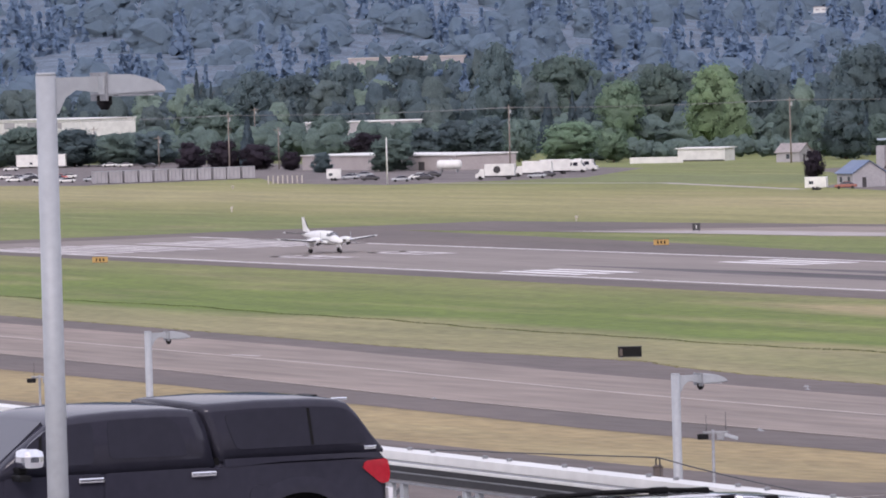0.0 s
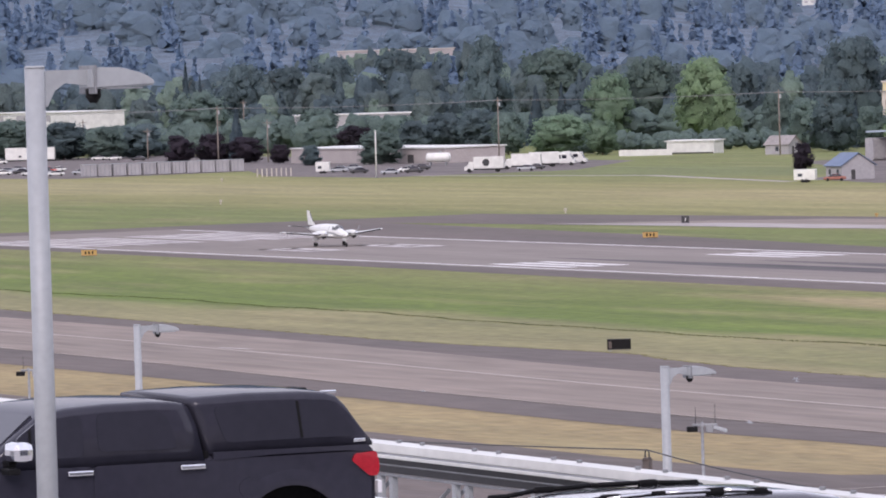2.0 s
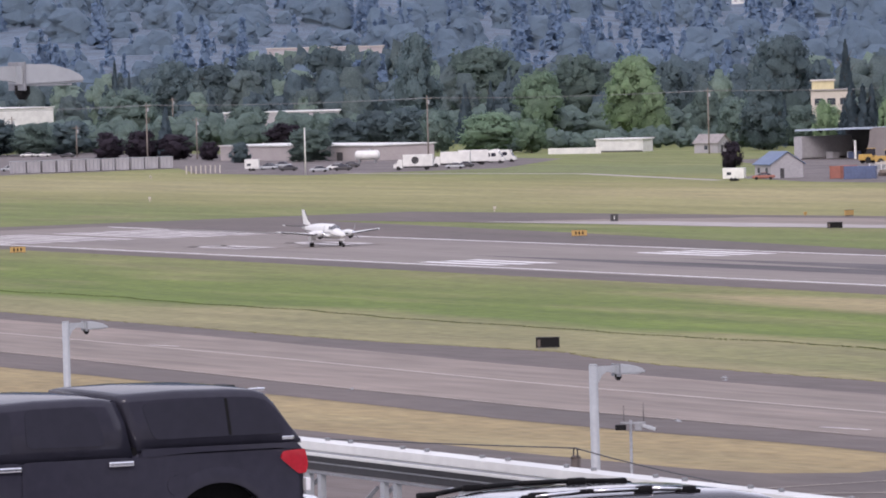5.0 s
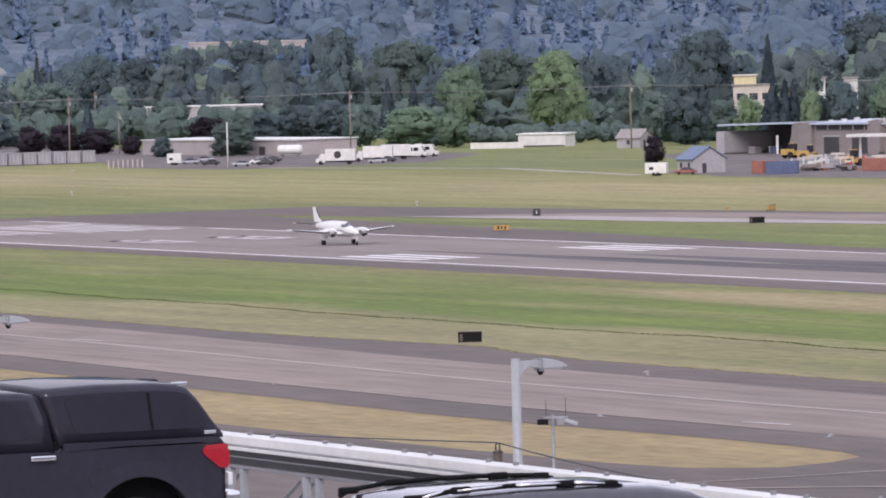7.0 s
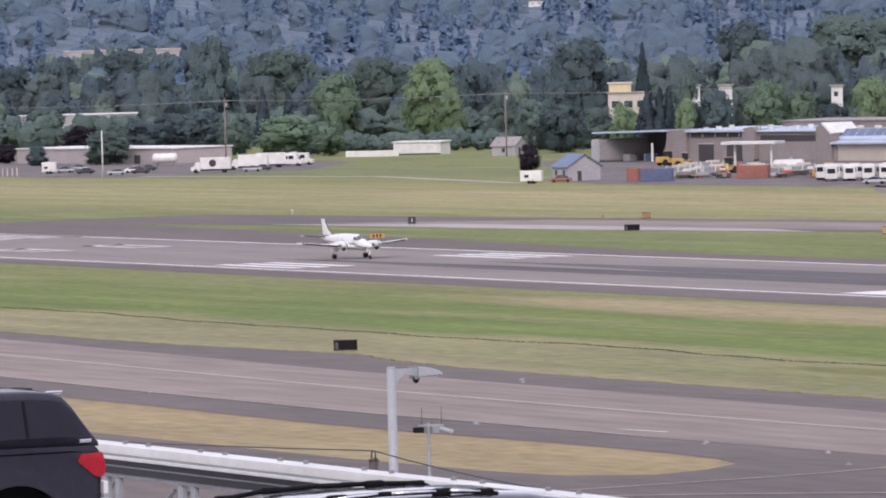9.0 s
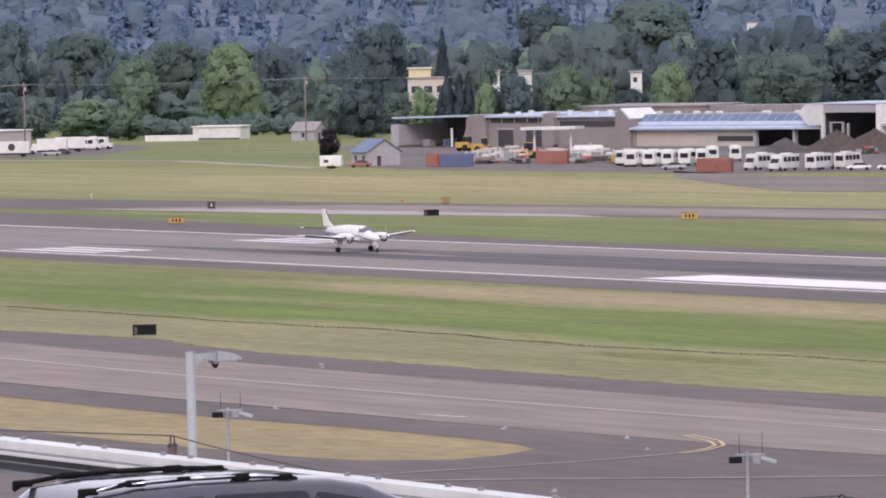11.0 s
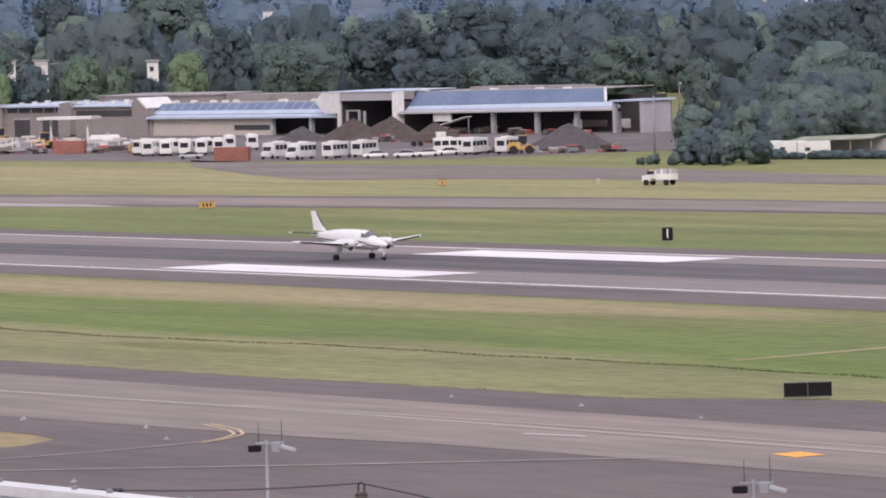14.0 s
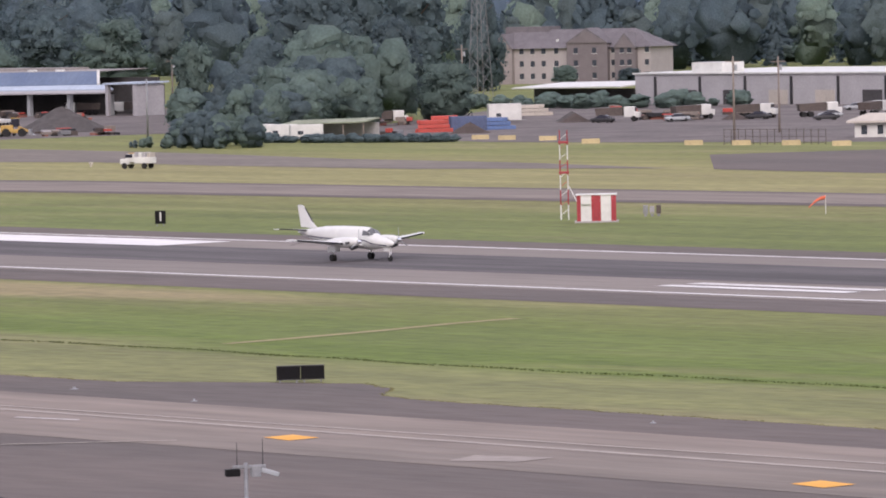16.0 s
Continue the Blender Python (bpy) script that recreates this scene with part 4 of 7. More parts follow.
M_PLANE = material("aircraft_white", (0.735, 0.75, 0.715), 0.3, vary=0.04, scale=0.8, tint=(0.68, 0.69, 0.665), coat=0.5)
M_STRIPE = material("aircraft_stripe", (0.12, 0.12, 0.16), 0.3, vary=0.08, scale=1.0)
# cabin panes in pale grey, close to the fuselage white
M_PALEPANE = material("pale_cabin_pane", (0.4, 0.4, 0.42), 0.2, vary=0.1, scale=1.0)
M_BOOT = material("black_deicing_boot", (0.02, 0.02, 0.022), 0.6, vary=0.15, scale=2.0)


def aircraft():
    g = new("aircraft")
    tagged(g, "white twin turboprop aircraft rolling along the runway for take-off", "aircraft")
    S = [(6.2, 1.62, 0.06, 0.06), (6.05, 1.62, 0.2, 0.18), (5.6, 1.63, 0.4, 0.36), (4.8, 1.68, 0.56, 0.5), (4.0, 1.76, 0.66, 0.62), (3.5, 1.86, 0.69, 0.74), (2.9, 2.04, 0.7, 0.94), (2.2, 2.09, 0.71, 1.02),
         (0, 2.11, 0.71, 1.03), (-2.2, 2.13, 0.7, 1.0), (-4.0, 2.2, 0.58, 0.82), (-6.0, 2.3, 0.36, 0.46), (-7.6, 2.46, 0.16, 0.22), (-8.1, 2.5, 0.05, 0.07)]
    bm = B()
    loft(bm, [superellipse(*s) for s in S])
    part("fuselage", bm, M_PLANE, g, "white fuselage with a dark side stripe", smooth=True)
    for s in (1, -1):
        bm = B()   # stripe
        top, low = [], []
        for x, zc, hw, hh in S[2:-1]:
            for lst, dz in ((top, -0.12), (low, -0.24)):
                k = min(0.98, abs(dz) / hh)
                lst.append((x, s * (hw * (1 - k ** 2.3) ** (1 / 2.3) + 0.012), zc + dz))
        vt, vl = [bm.verts.new(p) for p in top], [bm.verts.new(p) for p in low]
        for i in range(len(vt) - 1):
            bm.faces.new((vt[i], vt[i + 1], vl[i + 1], vl[i]))
        part("stripe", bm, M_STRIPE, g, "dark blue stripe")
        for x in (1.7, 0.75, -0.2, -1.15, -2.1):
            bm = B()
            tube(bm, (x, s * 0.55, 2.32), (x, s * 0.675, 2.32), 0.17, 0.165, 14)
            part("cabin_window", bm, M_PALEPANE, g, "cabin window in pale grey")
        bm = B()   # cockpit side window
        loft(bm, [[(2.55, s * 0.5, 2.28), (2.6, s * 0.5, 2.68), (3.15, s * 0.45, 2.6), (3.5, s * 0.5, 2.3)], [(2.45, s * 0.735, 2.36), (2.55, s * 0.66, 2.84), (3.1, s * 0.63, 2.72), (3.5, s * 0.69, 2.36)]])
        part("cockpit_window", bm, M_COCKPIT, g)
        bm = B()   # windscreen
        loft(bm, [[(3.3, s * 0.04, 2.5), (2.95, s * 0.04, 2.7), (3.05, s * 0.42, 2.6), (3.45, s * 0.5, 2.3)], [(3.72, s * 0.04, 2.5), (3.0, s * 0.04, 3.0), (3.1, s * 0.58, 2.8), (3.66, s * 0.6, 2.38)]])
        part("windscreen", bm, M_COCKPIT, g)
        # wing
        bm = B()
        aerofoil(bm, [(s * 0.3, 1.9, -0.95, 1.4), (s * 2.3, 1.75, -0.9, 1.58), (s * 7.35, 0.72, -0.5, 2.12), (s * 7.68, 0.35, -0.42, 2.17)], 0.16)
        wing = part("wing", bm, M_PLANE, g, smooth=False)
        wing.location.x = 0.6
        bm = B()
        aerofoil(bm, [(s * 2.75, 1.70, 1.36, 1.645), (s * 7.3, 0.77, 0.5, 2.12)], 0.55)
        part("deicing_boot", bm, M_BOOT, wing, "black rubber leading edge")
        bm = B()
        tube(bm, (0.5, s * 7.55, 2.17), (-0.4, s * 7.62, 2.17), 0.11, 0.07, 10)
        part("tip_light", bm, M_CLEARLENS, wing)
        bm = B()
        box(bm, -0.78, s * 4.9, 1.93, 0.03, 4.2, 0.02)
        bmesh.ops.rotate(bm, cent=(-0.78, s * 4.9, 1.93), matrix=Matrix.Rotation(-s * 0.13, 3, "X"), verts=bm.verts)
        part("aileron_gap", bm, M_BOOT, wing)
        # engine nacelle
        bm = B()
        loft(bm, [superellipse(x, z, w, hh, 18, 2.2) for x, z, w, hh in ((3.35, 1.86, 0.2, 0.2), (3.15, 1.85, 0.33, 0.33), (2.6, 1.82, 0.42, 0.44), (1.5, 1.78, 0.45, 0.5), (0.2, 1.74, 0.42, 0.44), (-1.0, 1.72, 0.26, 0.26), (-1.7, 1.72, 0.07, 0.07))])
        bmesh.ops.translate(bm, vec=(0, s * 2.3, 0), verts=bm.verts)
        nac = part("engine_nacelle", bm, M_PLANE, g, smooth=True)
        nac.location.x = 0.6
        bm = B()
        tube(bm, (3.05, s * 2.3, 1.42), (2.3, s * 2.3, 1.32), 0.2, 0.26, 14)
        part("air_intake", bm, M_BOOT, nac, "dark air intake")
        for e in (1, -1):
            bm = B()
            tube(bm, (2.55, s * 2.3 + e * 0.38, 1.78), (2.2, s * 2.3 + e * 0.62, 1.72), 0.1, 0.12, 12)
            part("exhaust_stack", bm, M_DARK, nac)
        # propeller
        prop = new("propeller")
        prop.parent = g
        prop.location = (4.02, s * 2.3, 1.86)
        bm = B()
        loft(bm, [superellipse(x, 0, r, r, 14, 2) for x, r in ((-0.08, 0.2), (0.1, 0.19), (0.28, 0.12), (0.4, 0.02))])
        part("spinner", bm, M_CHROME, prop, smooth=True)
        for k in range(3):
            bm = B()
            loft(bm, [[(0.03, -0.05, 0.15), (0.0, 0.05, 0.15), (-0.02, 0.05, 0.15), (0.01, -0.05, 0.15)], [(0.035, -0.04, 0.6), (0.0, 0.04, 0.6), (-0.012, 0.04, 0.6), (0.023, -0.04, 0.6)], [(0.012, -0.025, 1.14), (0.0, 0.025, 1.14), (-0.006, 0.025, 1.14), (0.006, -0.025, 1.14)]])
            bmesh.ops.rotate(bm, cent=(0, 0, 0), matrix=Matrix.Rotation(2 * math.pi * k / 3, 3, "X"), verts=bm.verts)
            part("blade", bm, M_GREY, prop)
        PROPS.append((prop, s))
        # main gear
        bm = B()
        tube(bm, (0.1, s * 2.2, 1.5), (0, s * 2.2, 0.33), 0.07, 0.06, 10)
        tube(bm, (-0.7, s * 2.2, 1.4), (0, s * 2.2, 0.7), 0.035, 0.035, 8)
        part("main_gear_leg", bm, M_PLANE, g)
        for e in (-0.14, 0.14):
            bm = B()
            tube(bm, (0, s * 2.2 + e - 0.085, 0.31), (0, s * 2.2 + e + 0.085, 0.31), 0.31, n=20)
            bmesh.ops.bevel(bm, geom=[ed for ed in bm.edges if len({round(v.co.y, 3) for v in ed.verts}) == 1], offset=0.03, segments=2, affect="EDGES")
            part("main_wheel", bm, M_RUBBER_TYRE, g)
        for e in (-0.3, 0.3):
            bm = B()
            box(bm, 0.15, s * 2.2 + e, 1.12, 1.1, 0.02, 0.5, 0.005)
            part("gear_door", bm, M_PLANE, g)
        # tailplane
        bm = B()
        aerofoil(bm, [(s * 0.1, -6.35, -7.75, 2.62), (s * 3.0, -7.1, -7.95, 2.84)], 0.11)
        tp = part("tailplane", bm, M_PLANE, g)
        bm = B()
        aerofoil(bm, [(s * 0.3, -6.37, -6.62, 2.63), (s * 2.98, -7.06, -7.25, 2.84)], 0.5)
        part("deicing_boot", bm, M_BOOT, tp)
        bm = B()
        box(bm, -7.45, s * 3.02, 2.85, 0.75, 0.12, 0.07, 0.02)
        part("tip_cap", bm, M_PLANE, tp)
    bm = B()   # fin with dorsal fillet
    aerofoil(bm, [(0, -3.7, -4.4, 2.7), (0, -5.2, -7.7, 2.95), (0, -5.8, -7.75, 3.4), (0, -6.95, -8.05, 4.75), (0, -7.1, -8.05, 4.86)], 0.09, vertical=True)
    fin = part("tail_fin", bm, M_PLANE, g)
    bm = B()
    aerofoil(bm, [(0, -5.72, -5.97, 3.4), (0, -6.9, -7.12, 4.72)], 0.5, vertical=True)
    part("deicing_boot", bm, M_BOOT, fin)
    bm = B()
    tube(bm, (-8.0, 0, 4.9), (-7.25, 0, 4.9), 0.06, 0.04, 8)
    part("tail_beacon", bm, M_CLEARLENS, fin)
    bm = B()
    tube(bm, (-1.0, 0, 2.9), (-1.15, 0, 3.25), 0.05, 0.02, 8)
    part("antenna", bm, M_PLANE, g)
    bm = B()
    tube(bm, (5.55, 0, 1.4), (5.62, 0, 0.3), 0.055, 0.05, 10)
    box(bm, 5.62, 0, 0.42, 0.1, 0.26, 0.08, 0.02)
    part("nose_gear_leg", bm, M_PLANE, g)
    bm = B()
    tube(bm, (5.66, -0.09, 0.26), (5.66, 0.09, 0.26), 0.26, n=20)
    part("nose_wheel", bm, M_RUBBER_TYRE, g)
    bm = B()
    tube(bm, (5.72, 0, 0.78), (5.8, 0, 0.78), 0.09, 0.09, 12)
    part("taxi_light", bm, M_CLEARLENS, g)
    for s in (1, -1):
        bm = B()
        box(bm, 5.3, s * 0.2, 1.1, 0.7, 0.02, 0.34, 0.005)
        part("gear_door", bm, M_PLANE, g)
    return g


PROPS = []
PLANE = aircraft()


# ---- trees ----
rng = np.random.default_rng(7)


PHI = (1 + 5 ** 0.5) / 2
ICO_V = np.array([(-1, PHI, 0), (1, PHI, 0), (-1, -PHI, 0), (1, -PHI, 0), (0, -1, PHI), (0, 1, PHI), (0, -1, -PHI), (0, 1, -PHI), (PHI, 0, -1), (PHI, 0, 1), (-PHI, 0, -1), (-PHI, 0, 1)]) / math.sqrt(1 + PHI * PHI)
ICO_F = np.array([f for f in ((0, 11, 5), (0, 5, 1), (0, 1, 7), (0, 7, 10), (0, 10, 11), (1, 5, 9), (5, 11, 4), (11, 10, 2), (10, 7, 6), (7, 1, 8), (3, 9, 4), (3, 4, 2), (3, 2, 6), (3, 6, 8), (3, 8, 9), (4, 9, 5), (2, 4, 11), (6, 2, 10), (8, 6, 7), (9, 8, 1))])


def finer(v, f):
    """One split of every triangle, pushed out to the sphere."""
    v, out, seen = list(map(tuple, v)), [], {}

    def mid(a, b):
        k = (min(a, b), max(a, b))
        if k not in seen:
            p = np.array(v[a]) + np.array(v[b])
            v.append(tuple(p / np.linalg.norm(p)))
            seen[k] = len(v) - 1
        return seen[k]
    for a, b, c in f:
        x, y, z = mid(a, b), mid(b, c), mid(c, a)
        out += [(a, x, z), (b, y, x), (c, z, y), (x, y, z)]
    return np.array(v), np.array(out)


ICO2_V, ICO2_F = finer(ICO_V, ICO_F)


def unit(v):
    return v / (np.linalg.norm(v, axis=-1, keepdims=True) + 1e-9)


def quads_mesh(name, centres, normals, sizes, mat, lumps=None, fine=True, soft=None, calm=False):
    """Many small leaf clumps, each a bent four-sided cluster, over the inner foliage lumps (centre, radii and facing); soft: the facing of the foliage mass round each clump."""
    n = len(centres)
    if n:
        ref = rng.normal(size=(n, 3))
        t1 = unit(np.cross(normals, ref))
        t2 = np.cross(normals, t1)
        s = sizes[:, None]
        asp = rng.uniform(0.55, 1.0, (n, 1))
        v = np.stack([centres - t1 * s, centres - t2 * s * asp + normals * s * 0.25, centres + t1 * s, centres + t2 * s * asp - normals * s * 0.25], axis=1).reshape(-1, 3)
    else:
        v = np.zeros((0, 3))
    sn = np.repeat(soft, 4, axis=0) if soft is not None else None
    loops = [np.arange(4 * n)]
    starts = [np.arange(n) * 4]
    if lumps is not None:
        iv, fc = (ICO2_V, ICO2_F) if fine else (ICO_V, ICO_F)
        lc, lr, lf = lumps
        m, k = len(lc), len(iv)
        # calm: smoother lumps, shading normals tipped upward to soften contrast on the far hill
        jit = rng.uniform(0.8, 1.14, (m, k, 1)) if calm else rng.uniform(0.7, 1.2, (m, k, 1))
        lv = (lc[:, None, :] + iv[None] * (lr * (rng.uniform(0.8, 1.15, lr.shape) if calm else rng.uniform(0.65, 1.3, lr.shape)))[:, None, :] * jit).reshape(-1, 3)
        if sn is not None:
            sn = np.concatenate([sn, unit(iv[None] * 0.4 + lf[:, None, :] * 0.8 + np.array([0, 0, 0.5 * calm]) + rng.normal(0, 0.08 if calm else 0.22, (m, k, 3))).reshape(-1, 3)])
        faces = (fc[None] + (np.arange(m) * k)[:, None, None] + 4 * n).reshape(-1)
        loops.append(faces)
        starts.append(4 * n + np.arange(m * len(fc)) * 3)
        v = np.concatenate([v, lv])
    loops, starts = np.concatenate(loops), np.concatenate(starts)
    me = bpy.data.meshes.new(name)
    me.vertices.add(len(v))
    me.vertices.foreach_set("co", v.astype(np.float32).ravel())
    me.loops.add(len(loops))
    me.loops.foreach_set("vertex_index", loops.astype(np.int32))
    me.polygons.add(len(starts))
    me.polygons.foreach_set("loop_start", starts.astype(np.int32))
    me.update(calc_edges=True)
    me.polygons.foreach_set("use_smooth", np.ones(len(starts), dtype=bool))
    if sn is not None:
        me.attributes.new("custom_normal", "FLOAT_VECTOR", "POINT").data.foreach_set("vector", sn.astype(np.float32).ravel())
    me.materials.append(mat)
    return me


def crown_points(kind, n):
    """Clump centres, facing, sizes, foliage facing and inner lumps of a crown one metre high and one metre wide, standing on z = 0."""
    if kind == "fir":
        h = rng.uniform(0.03, 1.0, n) ** 1.2
        tiers = 0.5 + 0.5 * np.abs(np.sin(h * 26 + rng.uniform(0, 6)))
        rad = (1.02 - h) * 0.5 * (0.55 + 0.45 * tiers) * rng.uniform(0.6, 1.0, n)
        a = rng.uniform(0, 2 * np.pi, n)
        c = np.stack([rad * np.cos(a), rad * np.sin(a), h - rad * 0.12], 1)
        nrm = np.stack([np.cos(a) * 0.6, np.sin(a) * 0.6, np.full(n, 0.9)], 1) + rng.normal(0, 0.3, (n, 3))
        soft = unit(np.stack([np.cos(a), np.sin(a), 0.25 + 0.5 * (tiers - 0.5)], 1) + rng.normal(0, 0.12, (n, 3)))
        size = rng.uniform(0.02, 0.042, n) * (1.3 - 0.6 * h)
        lh = np.linspace(0.08, 0.9, 12).repeat(3)
        la = rng.uniform(0, 2 * np.pi, 36)
        lr = (1.02 - lh) * 0.24
        lumps = (np.stack([lr * np.cos(la), lr * np.sin(la), lh], 1), np.stack([lr * 0.8 + 0.02, lr * 0.8 + 0.02, np.full(36, 0.08)], 1), np.stack([np.cos(la), np.sin(la), np.full(36, 0.3)], 1))
    else:
        lobes = 90
        z = rng.uniform(0.08, 0.93, lobes)
        width = np.sqrt(np.clip(1 - ((z - 0.48) / 0.52) ** 2, 0.04, 1)) * 0.39
        if kind == "poplar":
            width = np.clip(1.05 - z, 0.1, 0.75) ** 0.7 * 0.42
        la, lr = rng.uniform(0, 2 * np.pi, lobes), np.sqrt(rng.uniform(0.05, 1, lobes)) * width
        lc = np.stack([lr * np.cos(la), lr * np.sin(la), z], 1)
        lrad = rng.uniform(0.06, 0.135, lobes)
        lrad = np.minimum(lrad, 1.0 - z + 0.02)
        lobe_face = unit(lc - np.array([0, 0, 0.42]))
        pick = rng.integers(0, lobes, n)
        d = unit(rng.normal(size=(n, 3)))
        r = lrad[pick] * rng.uniform(0.92, 1.4, n)
        c = lc[pick] + d * r[:, None] * np.array([1.05, 1.05, 0.9])
        nrm = d + rng.normal(0, 0.3, (n, 3)) + np.array([0, 0, 0.3])
        soft = unit(d * 0.4 + lobe_face[pick] * 0.8 + rng.normal(0, 0.22, (n, 3)))
        size = rng.uniform(0.011, 0.028, n)
        # the dense inner mass, then the lobes that stand out of it
        cz = np.linspace(0.2, 0.84, 7)
        cw = np.interp(cz, np.sort(z), width[np.argsort(z)]) * 0.74
        ca = rng.uniform(0, 2 * np.pi, 7)
        core = np.stack([0.05 * np.cos(ca), 0.05 * np.sin(ca), cz], 1)
        lumps = (np.concatenate([core, lc]), np.concatenate([np.stack([cw, cw, np.full(7, 0.18)], 1), np.stack([lrad, lrad, lrad * 0.9], 1) * 0.82]), np.concatenate([unit(core - np.array([0, 0, 0.42])) * 0.4, lobe_face]))
    return c, unit(nrm), size, soft, lumps


CROWNS = {}
TRUNKS = []
for k in range(2):
    bm = B()
    tube(bm, (0, 0, 0), (0.01, 0, 0.45), 0.022, 0.014, 8)
    tube(bm, (0.01, 0, 0.45), (0.0, 0.01, 0.85), 0.014, 0.004, 6)
    for i in range(7):
        a, z = i * 2.4 + k, 0.25 + 0.08 * i
        tube(bm, (0.005, 0, z), (0.28 * math.cos(a), 0.28 * math.sin(a), z + 0.16), 0.008, 0.003, 5)
    me = bpy.data.meshes.new("trunk")
    bm.to_mesh(me)
    bm.free()
    me.materials.append(M_BARK)
    TRUNKS.append(me)
TREE_WORDS = {"green": "broadleaf tree with a full green crown", "bright": "rounded broadleaf tree with fresh green leaves", "lime": "tall broadleaf tree with pale lime green leaves",
              "dark": "broadleaf tree with a dense dark green crown", "poplar": "tall narrow dark green poplar tree", "purple": "rounded plum tree with dark purple leaves", "fir": "dark conical fir tree"}


def plant(kind, x, y, height, width):
    if kind not in CROWNS:
        CROWNS[kind] = []
        for v in range(3):
            c, nrm, s, soft, lumps = crown_points(kind, 4000 if kind != "fir" else 2000)
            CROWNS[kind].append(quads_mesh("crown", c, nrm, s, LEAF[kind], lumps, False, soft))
    v = int(rng.integers(0, 3))
    g = empty("tree" if kind != "fir" else "fir_tree", pose(x, y, 0, 0, 0, float(rng.uniform(0, 360))), TREE_WORDS[kind], "tree", "trees beyond the airfield")
    for nm, me in (("trunk", TRUNKS[v % 2]), ("crown", CROWNS[kind][v])):
        ob = new(nm, me)
        ob.parent = g
        ob.scale = (width * (1.12 if kind != "fir" else 1.05), width * (1.12 if kind != "fir" else 1.05), height)
    return g


plant("purple", -1520, 615, 8.3, 9.3)
plant("purple", -1508, 620, 8.4, 10.1)
plant("purple", -1504, 628, 7.1, 10.8)
plant("purple", -1473, 625, 5.2, 5.8)
plant("dark", -1424, 613, 5.3, 5.9)
plant("green", -1407, 625, 8.7, 12.4)
plant("fir", -1551, 645, 14.9, 7.2)
plant("fir", -1844, 749, 28.2, 7.6)
plant("fir", -1851, 757, 24.3, 5.3)
plant("dark", -1522, 688, 10.0, 13.5)
plant("dark", -1527, 700, 11.8, 15.1)
plant("dark", -1519, 705, 12.6, 15.1)
plant("green", -1484, 698, 12.0, 10.1)
plant("bright", -1442, 693, 11.1, 17.5)
plant("bright", -1423, 697, 9.4, 9.0)
plant("poplar", -1767, 824, 34.8, 19.4)
plant("bright", -1616, 794, 21.5, 16.2)
plant("lime", -1549, 793, 25.5, 19.0)
plant("lime", -1537, 793, 16.8, 9.9)
plant("dark", -1642, 853, 23.5, 13.2)
plant("poplar", -1356, 731, 19.1, 16.1)
plant("green", -1394, 743, 13.9, 10.5)
plant("dark", -1581, 860, 29.9, 22.2)
plant("green", -1687, 628, 12.4, 16.2)
plant("dark", -1672, 639, 11.5, 16.1)
plant("green", -1658, 647, 9.9, 15.2)
plant("dark", -1663, 661, 10.1, 16.1)
plant("green", -1805, 738, 18.6, 22.2)
plant("green", -1698, 733, 12.8, 16.7)
plant("purple", -1648, 724, 7.7, 12.0)
plant("green", -1643, 736, 10.7, 12.0)
plant("dark", -1984, 828, 27.9, 20.4)
plant("dark", -2024, 863, 26.4, 20.9)
plant("dark", -2017, 878, 29.1, 23.0)
plant("dark", -1916, 859, 31.3, 21.9)
plant("green", -1938, 931, 30.8, 28.6)
plant("fir", -1625, 774, 18.1, 8.5)
plant("fir", -1622, 781, 18.8, 6.8)
plant("green", -1878, 940, 25.8, 21.9)
plant("green", -1460, 769, 15.3, 9.4)
plant("purple", -1139, 606, 6.2, 4.9)
plant("fir", -1572, 876, 28.3, 10.2)
plant("fir", -1311, 730, 13.1, 7.1)
plant("fir", -1291, 724, 16.7, 8.4)
plant("dark", -1626, 882, 29.3, 19.3)
plant("lime", -1262, 715, 13.9, 5.5)
plant("lime", -1313, 725, 12.5, 6.4)
plant("fir", -1292, 721, 17.4, 8.4)
plant("fir", -1290, 726, 16.6, 8.4)
plant("green", -1279, 725, 20.7, 6.7)
plant("dark", -1275, 731, 15.7, 9.8)
plant("bright", -1243, 727, 17.8, 12.3)
plant("bright", -1239, 734, 15.3, 8.2)
plant("lime", -1179, 717, 18.2, 11.1)
plant("dark", -1259, 778, 23.4, 16.9)
plant("green", -1321, 829, 19.1, 13.3)
plant("green", -1332, 850, 19.7, 22.5)
plant("fir", -1261, 813, 13.4, 7.1)
plant("dark", -1687, 978, 34.9, 24.1)
plant("green", -1712, 1034, 36.6, 38.0)
plant("dark", -1422, 931, 24.4, 29.0)
plant("dark", -1408, 952, 28.6, 32.3)
plant("dark", -1354, 942, 23.2, 25.1)
plant("dark", -1346, 954, 27.5, 20.4)
plant("dark", -1232, 821, 14.4, 15.4)
plant("green", -1198, 817, 13.9, 16.5)
plant("green", -1156, 790, 12.6, 14.6)
plant("dark", -1313, 914, 21.9, 22.8)
plant("green", -1262, 900, 18.6, 22.1)
plant("green", -952, 698, 15.3, 10.6)
plant("green", -920, 690, 16.5, 12.0)
plant("dark", -993, 759, 25.4, 22.5)
plant("dark", -1066, 828, 28.3, 23.1)
plant("poplar", -1019, 807, 26.7, 23.4)
plant("dark", -904, 711, 18.9, 12.0)
plant("green", -851, 681, 11.0, 11.4)
plant("dark", -842, 627, 9.2, 8.0)
plant("green", -843, 643, 7.8, 8.0)
plant("green", -859, 687, 10.9, 9.4)
plant("poplar", -1088, 881, 22.8, 14.6)
plant("green", -1106, 922, 5.2, 6.8)
